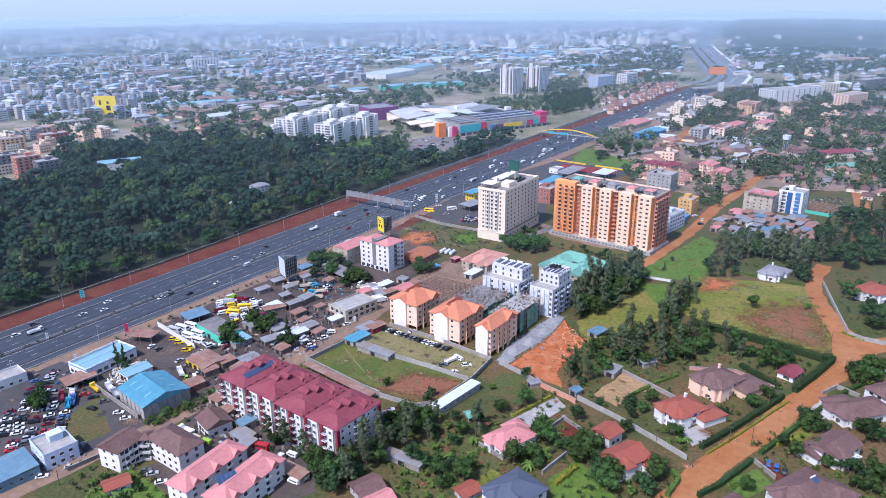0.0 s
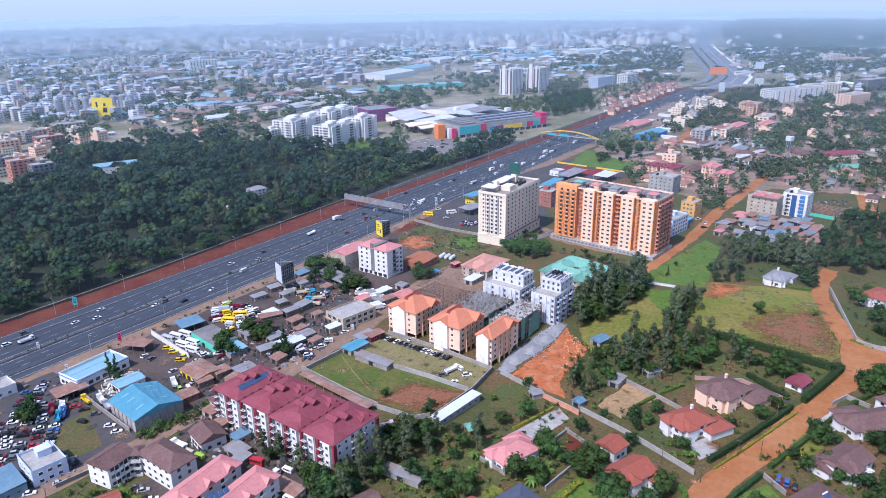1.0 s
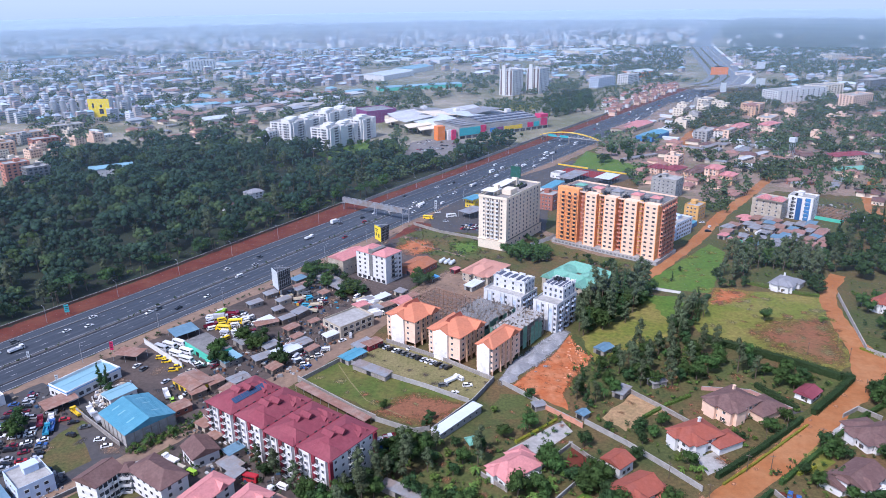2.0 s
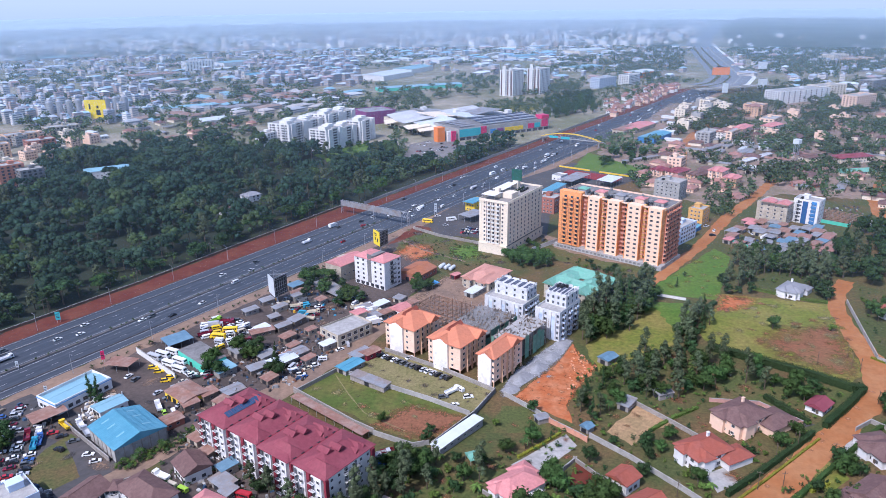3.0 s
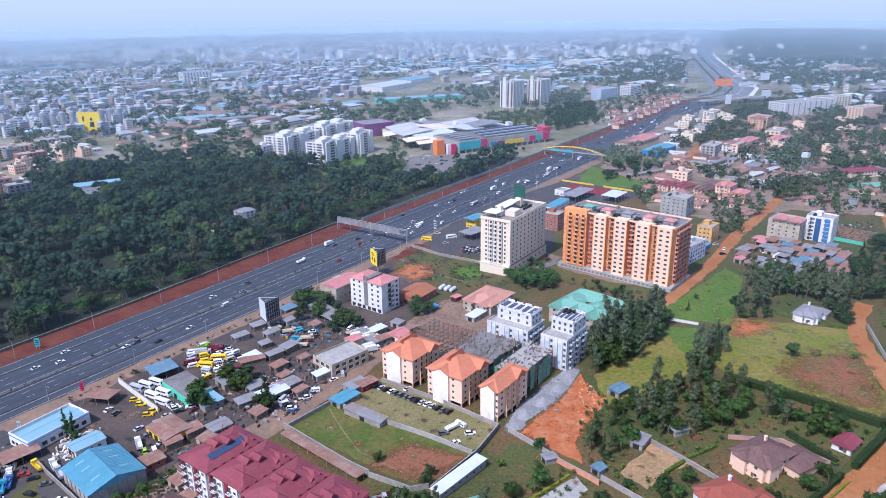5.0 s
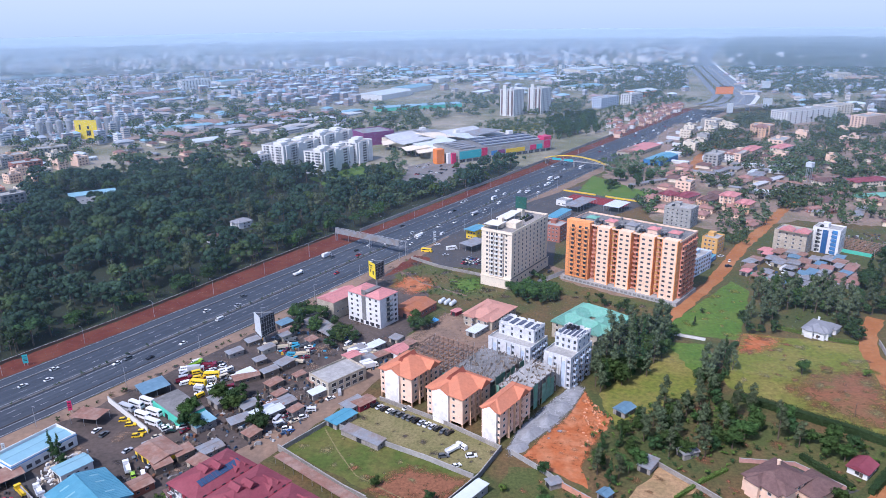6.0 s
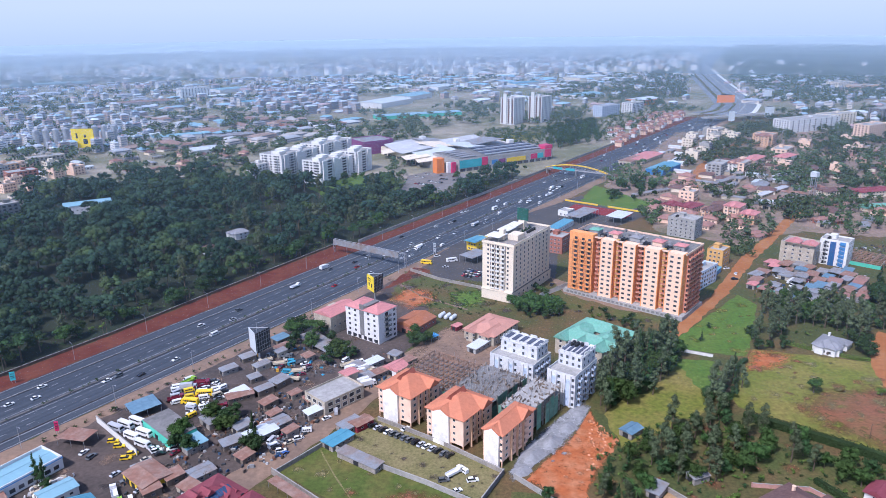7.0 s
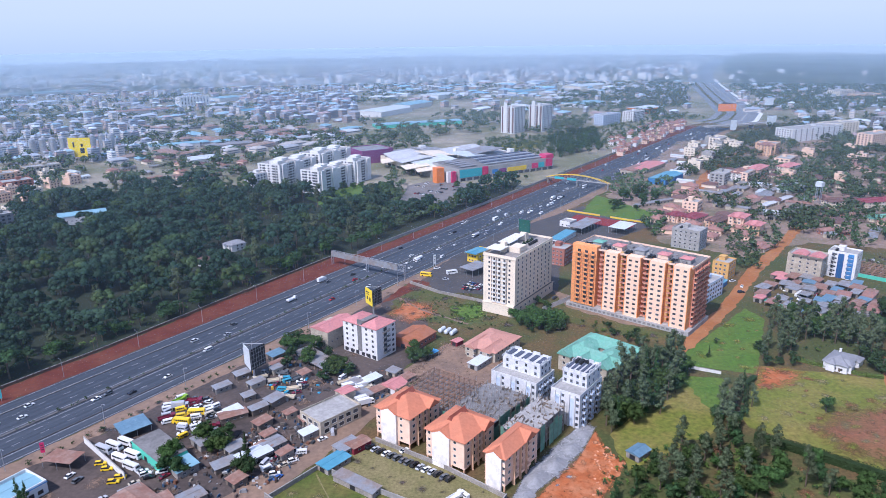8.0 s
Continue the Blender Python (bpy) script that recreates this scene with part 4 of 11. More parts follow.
# ---- vegetation ----
def leaf_quads(centres, per, size, rnd, flat=0.0):
    """Vertices and faces of many small leaf sprays on the shells of clumps (x, y, z, rx, rz)."""
    vs, fs = [], []
    for cx, cy, cz, rx, rz in centres:
        k = max(3, int(per * rx * rz))
        for _ in range(k):
            v = Vector((rnd.gauss(0, 1), rnd.gauss(0, 1), rnd.gauss(0.25, 1))).normalized()
            rad = rnd.uniform(0.72, 1.05)
            p = Vector((cx + v.x * rx * rad, cy + v.y * rx * rad, cz + v.z * rz * rad))
            nrm = (v + Vector((rnd.uniform(-1, 1), rnd.uniform(-1, 1), rnd.uniform(-0.5, 1))) * 0.5).normalized()
            u = nrm.orthogonal().normalized()
            a = rnd.uniform(0, math.tau)
            w = nrm.cross(u)
            u, w = u * math.cos(a) + w * math.sin(a), w * math.cos(a) - u * math.sin(a)
            s = size * rnd.uniform(0.6, 1.3)
            b = len(vs)
            vs += [p - u * s * 0.5, p + w * s * 0.36 + nrm * s * 0.12, p + u * s * 0.6, p - w * s * 0.36 + nrm * s * 0.12]
            fs.append((b, b + 1, b + 2, b + 3))
    return vs, fs


def raw(name, vs, fs, material):
    me = bpy.data.meshes.new(name)
    me.from_pydata([tuple(v) for v in vs], [], fs)
    me.polygons.foreach_set("use_smooth", [True] * len(fs))
    me.materials.append(material)
    return me


TREES = {}
ico = bmesh.new()
bmesh.ops.create_icosphere(ico, subdivisions=1, radius=1.0)
ICO_V, ICO_F = [v.co.copy() for v in ico.verts], [tuple(v.index for v in f.verts) for f in ico.faces if f.calc_center_median().z > -0.6]
ico.free()
OCT_V = [Vector(v) for v in ((1, 0, 0), (0, 1, 0), (-1, 0, 0), (0, -1, 0), (0, 0, 1))]
OCT_F = [(0, 1, 4), (1, 2, 4), (2, 3, 4), (3, 0, 4)]


def tree_kind(kind, material, h, rad, variants, clumps, size, per, shape, trunk_h, label, light=False):
    made = []
    for k in range(variants):
        rnd = random.Random(kind + str(k))
        bm = bmesh.new()
        lean = Vector((rnd.uniform(-0.4, 0.4), rnd.uniform(-0.4, 0.4), trunk_h))
        rod(bm, (0, 0, -0.1), lean, 0.05 * rad + 0.12, 0.03 * rad + 0.08, 4 if light else 7)
        cs = []
        for i in range(clumps):
            a, f = rnd.uniform(0, math.tau), (i + 0.5) / clumps
            if shape == "round":
                rr, z = rad * 0.72 * math.sqrt(rnd.random()), rnd.uniform(0.42, 0.9)
                z = h * (z - 0.16 * (rr / rad) ** 2)
                cr = rad * rnd.uniform(0.36, 0.58)
                cs.append((rr * math.cos(a), rr * math.sin(a), z, cr, cr * rnd.uniform(0.55, 0.8)))
            elif shape == "dome":
                a, rr = i * 2.4 + rnd.uniform(-0.5, 0.5), rad * 0.86 * math.sqrt(f)
                cr = rad * rnd.uniform(0.22, 0.36)
                cs.append((rr * math.cos(a), rr * math.sin(a), h * (0.87 - 0.56 * f * f + rnd.uniform(-0.07, 0.07)), cr, cr * rnd.uniform(0.6, 0.95)))
            elif shape == "umbrella":
                rr, z = rad * 0.85 * math.sqrt(rnd.random()), h * rnd.uniform(0.72, 0.92)
                cr = rad * rnd.uniform(0.28, 0.42)
                cs.append((rr * math.cos(a), rr * math.sin(a), z, cr, cr * rnd.uniform(0.3, 0.5)))
            elif shape == "cone":
                z = h * (0.12 + 0.86 * f)
                cr = rad * (1.08 - f) * rnd.uniform(0.6, 0.85)
                rr = rad * (1 - f) * 0.5
                cs.append((rr * math.cos(a), rr * math.sin(a), z, max(cr, 0.3), max(0.5, h / clumps * 1.2)))
            else:   # tall, feathery
                z = h * (0.28 + 0.68 * f)
                rr = rad * rnd.uniform(0.1, 0.7) * (1.1 - 0.5 * f)
                cr = rad * rnd.uniform(0.3, 0.5)
                cs.append((rr * math.cos(a), rr * math.sin(a), z, cr, cr * rnd.uniform(0.7, 1.2)))
        for c in () if light else cs[:8]:
            rod(bm, lean * rnd.uniform(0.6, 1.0), (c[0] * 0.8, c[1] * 0.8, c[2]), 0.02 * rad + 0.05, 0.04, 5)
        if shape in ("tall", "cone"):
            rod(bm, lean, (0, 0, h * 0.92), 0.02 * rad + 0.08, 0.04, 6)
        vs, fs = leaf_quads(cs, per, size, rnd)
        for cx, cy, cz, rx, rz in cs:
            b = len(vs)
            for v in OCT_V if light else ICO_V:
                k = rnd.uniform(0.68, 0.95) if shape == "dome" else rnd.uniform(0.52, 0.76)
                vs.append(Vector((cx + v.x * rx * k, cy + v.y * rx * k, cz + v.z * rz * k)))
            fs += [tuple(b + i for i in f) for f in (OCT_F if light else ICO_F)]
        made.append((mesh(bm, "trunk", BARK), raw("crown", vs, fs, material)))
    TREES[kind] = (made, label)


tree_kind("wood_a", LEAF_WOOD, 16, 8.6, 5, 21, 1.05, 3.6, "dome", 6, "")
tree_kind("wood_b", LEAF_WOOD, 13, 7.4, 4, 18, 1.0, 3.8, "dome", 6, "")
tree_kind("wood_c", LEAF_OLIVE, 14, 8.8, 3, 20, 1.0, 3.6, "dome", 8, "")
tree_kind("wood_d", LEAF_GREY, 18, 5.0, 4, 16, 0.95, 4.6, "tall", 8, "")
tree_kind("wood_e", LEAF_MID, 12, 6.6, 3, 17, 1.0, 4.6, "dome", 5, "")
tree_kind("far_a", LEAF_FAR, 8.5, 6.6, 4, 5, 3.0, 0.7, "round", 4, "", True)
tree_kind("far_b", LEAF_FAR, 7.5, 5.0, 3, 6, 2.0, 1.3, "round", 4, "", True)
tree_kind("far_c", LEAF_TOWN, 7.5, 5.2, 3, 6, 2.0, 1.3, "round", 3, "", True)
tree_kind("low_dark", LEAF_DARK, 2.6, 1.8, 3, 4, 0.7, 14, "round", 0.8, "", True)
tree_kind("low_light", LEAF_LIGHT, 2.6, 1.9, 3, 4, 0.7, 14, "round", 0.8, "", True)
tree_kind("forest", LEAF_DARK, 13, 6.0, 5, 20, 1.25, 8.5, "round", 6, "dark green broad crowned forest tree")
tree_kind("forest_light", LEAF_MID, 12, 5.5, 3, 18, 1.15, 9, "round", 5.5, "green leafy forest tree with a broad crown")
tree_kind("acacia", LEAF_DARK, 13, 7.0, 3, 20, 1.1, 9, "umbrella", 8.5, "flat topped dark acacia tree")
tree_kind("broad", LEAF_MID, 8, 3.8, 4, 15, 0.66, 22, "round", 3.2, "rounded leafy green garden tree")
tree_kind("dark", LEAF_DARK, 7, 3.2, 4, 13, 0.60, 26, "round", 2.6, "dense dark green garden tree")
tree_kind("gum", LEAF_GREY, 15, 3.2, 4, 17, 0.62, 22, "tall", 7, "tall grey-green gum tree with feathery foliage")
tree_kind("cypress", LEAF_DARK, 12, 2.4, 3, 15, 0.55, 22, "cone", 2.0, "dark pointed conifer tree")
tree_kind("bush", LEAF_LIGHT, 3.0, 1.9, 4, 8, 0.45, 34, "round", 1.0, "small bright green garden bush")
tree_kind("shrub", LEAF_DARK, 2.6, 1.7, 3, 8, 0.45, 34, "round", 0.8, "small dark green garden shrub")

# banana plants and palms: long arched leaves
def frond_kind(kind, h, n, length, wide, material, label):
    made = []
    for k in range(3):
        rnd = random.Random(kind + str(k))
        bm = bmesh.new()
        rod(bm, (0, 0, -0.1), (rnd.uniform(-0.2, 0.2), rnd.uniform(-0.2, 0.2), h), 0.22, 0.16, 7)
        vs, fs = [], []
        for i in range(n):
            a, up = i * 2.4 + rnd.uniform(-0.3, 0.3), rnd.uniform(0.25, 0.95)
            d = Vector((math.cos(a), math.sin(a), 0))
            side = Vector((-d.y, d.x, 0))
            pts = [Vector((0, 0, h)) + d * length * f + Vector((0, 0, 1)) * length * (up * f - 1.0 * f * f) for f in (0.0, 0.3, 0.6, 0.85, 1.0)]
            b = len(vs)
            for q, w in zip(pts, (0.1, 1.0, 1.0, 0.6, 0.08)):
                vs += [q + side * wide * w - Vector((0, 0, wide * w * 0.4)), q, q - side * wide * w - Vector((0, 0, wide * w * 0.4))]
            for j in range(4):
                c = b + 3 * j
                fs += [(c, c + 1, c + 4, c + 3), (c + 1, c + 2, c + 5, c + 4)]
        made.append((mesh(bm, "trunk", BARK), raw("crown", vs, fs, material)))
    TREES[kind] = (made, label)


frond_kind("banana", 1.8, 11, 2.6, 0.38, LEAF_LIGHT, "clump of broad banana leaves")
frond_kind("palm", 4.5, 18, 2.8, 0.28, LEAF_MID, "palm with arched fronds")
NTREE = random.Random(5)


def tree(kind, p, s=1.0, z=0.0, group="", sz=None):
    made, label = TREES[kind]
    tr, cr = NTREE.choice(made)
    ob = new({"banana": "banana_plant", "bush": "bush", "shrub": "bush"}.get(kind, "tree"))
    ob.matrix_basis = Matrix.LocRotScale((p[0], p[1], z), Euler((0, 0, NTREE.uniform(0, 6.28))), (s, s, sz or s * NTREE.uniform(0.88, 1.12)))
    tagged(ob, label, "bush" if kind in ("bush", "shrub") else "tree", group or "trees")
    put("trunk", tr, ob)
    put("crown", cr, ob)
    return ob


def scatter(poly, gap, rnd, most=400):
    xs, ys = [p[0] for p in poly], [p[1] for p in poly]
    out = []
    for _ in range(most * 14):
        p = (rnd.uniform(min(xs), max(xs)), rnd.uniform(min(ys), max(ys)))
        if inside(p, poly) and all(math.dist(p, q) > gap for q in out):
            out.append(p)
            if len(out) >= most:
                break
    return out


# ground that stays free of trees
CLEAR = [[(-81.5, 283.5), (-97.0, 262.3), (-38.9, 218.2), (-22.3, 239.9)],
         [(27.6, 294.2), (55.2, 328.9), (65.6, 347.7), (72.8, 322.2), (54.1, 285.8), (37.1, 284.6)], [(66.3, 269.0), (82.1, 286.8), (92.2, 274.7), (72.9, 260.7)], [(70.9, 347.3), (88.0, 360.8), (103.4, 354.1), (95.4, 335.3), (71.4, 317.7)], [(117.6, 388.2), (127.9, 396.8), (140.5, 387.5), (128.1, 362.1), (115.9, 358.0)],
         [(29.2, 241.9), (47.0, 264.8), (55.1, 262.2), (38.6, 238.7)], [(17.7, 268.3), (30.2, 279.3), (34.5, 267.9), (23.7, 257.8)], [(121.6, 297.7), (137.5, 297.4), (144.9, 271.8), (131.9, 258.4), (108.8, 267.8)],
         [(90.4, 263.6), (113.7, 267.7), (111.5, 242.3), (90.1, 238.8)], [(61.1, 239.2), (79.1, 231.5), (73.5, 211.3), (60.0, 214.7)], [(16.6, 243.9), (36.6, 249.6), (37.7, 232.2), (17.6, 225.4)], [(15.0, 217.0), (35.6, 216.7), (33.0, 197.0), (13.8, 197.3)]]


def grove(poly, gap, kinds, smin=0.8, smax=1.15, most=400, group=""):
    rnd = random.Random(int(poly[0][0] * 3 + poly[0][1] * 11 + gap))
    for p in scatter(poly, gap, rnd, most):
        if any(inside(p, c) for c in CLEAR):
            continue
        tree(rnd.choice(kinds), p, rnd.uniform(smin, smax), group=group)


RAW = {}


def arrays(me):
    if me.name not in RAW:
        v = np.empty(len(me.vertices) * 3)
        me.vertices.foreach_get("co", v)
        RAW[me.name] = (v.reshape(-1, 3), [tuple(f.vertices) for f in me.polygons])
    return RAW[me.name]


def joined(name, places, label, kind="stuff"):
    """Many trees or shrubs (kind, place, size) as one object of two meshes."""
    rnd = random.Random(len(places))
    ob = thing(name, (0, 0), 0, label, "trees", "", kind)
    V, F, base, m = [], [], 0, None
    bm = bmesh.new()
    for k, p, s in places:
        crown = rnd.choice(TREES[k][0])[1]
        v, f = arrays(crown)
        m = crown.materials[0]
        a, sz = rnd.uniform(0, 6.28), s * rnd.uniform(0.85, 1.15)
        c, sn = math.cos(a) * s, math.sin(a) * s
        V.append(np.stack([v[:, 0] * c - v[:, 1] * sn + p[0], v[:, 0] * sn + v[:, 1] * c + p[1], v[:, 2] * sz], 1))
        F += [tuple(i + base for i in q) for q in f]
        base += len(v)
        top = float(v[:, 2].max())
        rod(bm, (p[0], p[1], -0.1), (p[0], p[1], top * 0.6 * sz), 0.02 * top * s + 0.05, 0.012 * top * s + 0.03, 3)
    if V:
        me = bpy.data.meshes.new("crowns")
        me.from_pydata(np.concatenate(V).tolist(), [], F)
        me.polygons.foreach_set("use_smooth", [True] * len(F))
        me.materials.append(m)
        part("crowns", me, None, ob)
    part("trunks", bm, BARK, ob)
    return ob


def grove_joined(poly, gap, kinds, smin=0.8, smax=1.15, most=400, group=""):
    rnd = random.Random(int(poly[0][0] * 3 + poly[0][1] * 11 + gap))
    pts = scatter(poly, gap, rnd, most)
    for k in sorted(set(kinds)):
        ps = [(k, p, rnd.uniform(smin, smax)) for i, p in enumerate(pts) if kinds[i % len(kinds)] == k]
        if ps:
            joined("grove", ps, {"dark": "dense grove of dark green trees", "gum": "stand of tall grey-green gum trees", "broad": "grove of rounded green trees",
                                 "cypress": "stand of dark pointed conifers", "shrub": "thicket of dark green shrubs", "bush": "thicket of bright green bushes"}.get(k, "grove of broad dark trees"))


def hedge(pts, h=1.6, w=1.4, material=LEAF_DARK, label="clipped dark green hedge", per=16, size=0.5):
    """A clipped hedge: a woody core and a skin of small leaves."""
    rnd = random.Random(int(abs(pts[0][0]) * 10 + h * 7))
    vs, fs = [], []
    o = Vector(pts[0])
    bm = bmesh.new()
    for a, b in zip(pts, pts[1:]):
        a, b = Vector(a) - o, Vector(b) - o
        L, t = (b - a).length, (b - a).normalized()
        n = Vector((-t.y, t.x))
        box(bm, *((a + b) / 2), 0, L, w * 0.7, h * 0.85, rz=math.atan2(t.y, t.x))
        for _ in range(int(L * (2 * h + w) * per / 4)):
            f, g = rnd.random(), rnd.random() * (2 * h + w)
            q = a + t * (L * f)
            bulge = 1 + 0.18 * noise.noise((q.x * 0.4, q.y * 0.4, 3))
            if g < h:
                p, nr = Vector((*(q - n * w / 2 * bulge), g * bulge)), Vector((-n.x, -n.y, 0.3))
            elif g < 2 * h:
                p, nr = Vector((*(q + n * w / 2 * bulge), (g - h) * bulge)), Vector((n.x, n.y, 0.3))
            else:
                p, nr = Vector((*(q + n * (g - 2 * h - w / 2)), h * bulge)), Vector((0, 0, 1))
            nr = (nr + Vector((rnd.uniform(-.6, .6), rnd.uniform(-.6, .6), rnd.uniform(-.4, .6)))).normalized()
            u = nr.orthogonal().normalized()
            v, s, c = nr.cross(u), size * rnd.uniform(0.6, 1.2), len(vs)
            vs += [p - u * s * .5, p + v * s * .4, p + u * s * .5, p - v * s * .4]
            fs.append((c, c + 1, c + 2, c + 3))
    ob = thing("hedge", pts[0], 0, label, "hedge", "hedges", "stuff")
    part("core", bm, material, ob)
    part("foliage", raw("foliage", vs, fs, material), None, ob)
    return ob


# ---- main buildings ----
def flat_block(name, p, w, d, rot, floors, fh, wall, label, z0=0.0, parapet=1.0, frame_mat=None, cols=(5, 5), ww=1.5, wh=1.3, category="apartment block",
               tanks=0, group="", bands=True, stair=True, sides="swne", win=True, rows=False):
    """A flat roofed block: storeys, windows on its sides, parapet, stair head and tanks."""
    ob = thing(name, p, rot, label, category, group)
    H = z0 + floors * fh
    bm = bmesh.new()
    skin(bm, w, d, storeys(z0, floors if bands else 1, fh if bands else floors * fh, parapet))
    part("wall", bm, wall, ob)
    bm = bmesh.new()
    box(bm, 0, 0, H + 0.003, w - 0.5, d - 0.5, 0.1)
    part("roof", bm, CONCRETE, ob)
    if stair:
        bm = bmesh.new()
        box(bm, w * 0.12, d * 0.15, H + 0.1, min(5, w * 0.4), min(4, d * 0.4), 2.6)
        box(bm, w * 0.12, d * 0.15, H + 2.7, min(5, w * 0.4) + 0.5, min(4, d * 0.4) + 0.5, 0.2)
        part("stair_head", bm, wall, ob)
    for i in range(tanks):
        water_tank((-w * 0.3 + i * 2.4, d * 0.25), H + 0.1, ob)
    if win and rows:
        for s in sides:
            window_rows(ob, w, d, s, cols[0] if s in "sn" else cols[1], floors, fh, ww, wh, z0, True)
    elif win:
        for s in sides:
            windows(ob, w, d, s, cols[0] if s in "sn" else cols[1], floors, z0, fh, ww, wh, frame_mat or WHITE)
    return ob


# red-roofed apartments: three banks of flats under crimson hipped roofs
def red_apartments():
    p, w, d, rot = (-59.6, 251.1), 23.7, 69.0, 53.0
    H, fh = 15.2, 3.0
    ob = thing("apartment_block", p, rot, "long white and maroon apartment block under crimson tiled roofs", "apartment block")
    bm = bmesh.new()
    box(bm, 0, 0, 0, w - 1.5, d - 1.0, H)
    part("wall", bm, WHITE, ob)
    n = 8
    bay = d / n
    for i in range(n):
        y = -d / 2 + bay * (i + 0.5)
        for x in (-w / 2 + 0.3 + (0.5 if i % 2 else 0), w / 2 - 0.3):
            bm = bmesh.new()
            box(bm, x, y, 0, 1.8, bay * 0.55, H - 0.2)
            part("bay", bm, WHITE, ob)
    spots = [(-w / 2 + 0.5, max(-d / 2 + 0.5, min(d / 2 - 0.5, -d / 2 + bay * i)), 1.5, 1.5 if i % 2 else 1.0) for i in range(n + 1)]
    for x, y, sx, sy in spots + [(w / 2 - 0.9, -d / 2 + 0.3, 1.6, 1.2)]:
        bm = bmesh.new()
        box(bm, x, y, 0, sx, sy, H - 0.3)
        part("pilaster", bm, MAROON, ob, "maroon painted pilaster")
    xs = [-d / 2 + bay * (i + 0.5) for i in range(n)]
    windows(ob, w + 1.5, d, "w", n, 5, 0, fh, 1.3, 1.3, WHITE, xs=[x + bay * 0.12 for x in xs])
    windows(ob, w + 1.5, d, "e", n, 5, 0, fh, 1.3, 1.3, WHITE, xs=xs)
    balconies(ob, w + 1.2, d, "w", [x - bay * 0.2 for x in xs], 5, 0.4, fh, 2.4, 1.2, WHITE, BLACKPLASTIC)
    windows(ob, w, d - 1.0, "s", 6, 5, 0, fh, 1.2, 1.2, WHITE)
    windows(ob, w, d - 1.0, "n", 6, 5, 0, fh, 1.2, 1.2, WHITE)
    balconies(ob, w, d - 1.0, "s", [-2.0, 2.6], 5, 0.4, fh, 2.6, 1.2, WHITE, BLACKPLASTIC)
    # roofs: one bank behind the other, each with hips, paired dormers and cross gables on its near slope
    m = 4
    for k in range(m):
        y = -d / 2 + d / m * (k + 0.5)
        q = d / m
        bm = bmesh.new()
        hip(bm, w + 0.4, q - 1.7, H + 0.1 + 0.004 * k, 3.2, 0.6, False, x=(0.5, -0.3, 0.4, -0.4)[k], y=y, along="x")
        part("roof", bm, MAROONROOF, ob)
        for x, yy, sx, sy, up in ((-w * 0.33, y - q * 0.13, w * 0.27, q * 0.66, 2.9), (w * 0.31, y - q * 0.17, w * 0.22, q * 0.58, 2.5)):
            if k == 3 and x < 0:
                continue
            bm = bmesh.new()
            hip(bm, sx, sy, H + 0.16, up, 0.25, False, x=x, y=yy, along="y")
            part("cross_gable", bm, MAROONROOF, ob)
        for e in (-1, 1):
            x = -w * 0.03 + e * 1.9
            bm = bmesh.new()
            hip(bm, 2.6, 4.6, H + 3.1, 1.2, 0.3, True, x=x, y=y - e * 0.9, along="y")
            part("dormer", bm, MAROONROOF, ob)
            bm = bmesh.new()
            box(bm, x, y - e * 0.9, H + 1.4, 2.2, 4.2, 1.75)
            box(bm, x, y - e * 0.9, H + 3.1, 1.2, 4.3, 0.7)
            part("dormer_face", bm, DARKSTEEL, ob)
        bm = bmesh.new()
        for x in (w * 0.22, w * 0.36):
            hip(bm, w * 0.1, 3.4, H + 0.5, 1.5, 0.2, True, x=x, y=y - q * 0.3, along="y")
        part("small_gable", bm, MAROONROOF, ob)
    # sunk gutters between the banks, valley shade put in as maroon; dark boxes for wall openings
    for k in range(1, m):
        bm = bmesh.new()
        box(bm, 0, -d / 2 + d / m * k, H - 0.2, w - 1, 1.2, 0.26)
        part("gutter", bm, MAROON, ob, "valley gutter coloured dark maroon for its shade")
        for i in range(6):
            bm = bmesh.new()
            box(bm, -w * 0.4 + w * 0.16 * i, -d / 2 + d / m * k + 0.3, H + 0.06, 1.3, 0.4, 0.28)
            part("vent", bm, DARKSTEEL, ob)
    bm = bmesh.new()
    for i in range(12):
        box(bm, -w * 0.32 + i * 1.4, d * 0.375 - d * 0.055, 0, 1.25, 2.6, 0.1)
    for v in bm.verts:
        v.co.z += H + 0.22 + 3.2 * (1 - abs(v.co.y - d * 0.375) / (d / 8 - 0.2))
    part("solar_panel", bm, SOLAR, ob, "row of blue solar panels")


red_apartments()


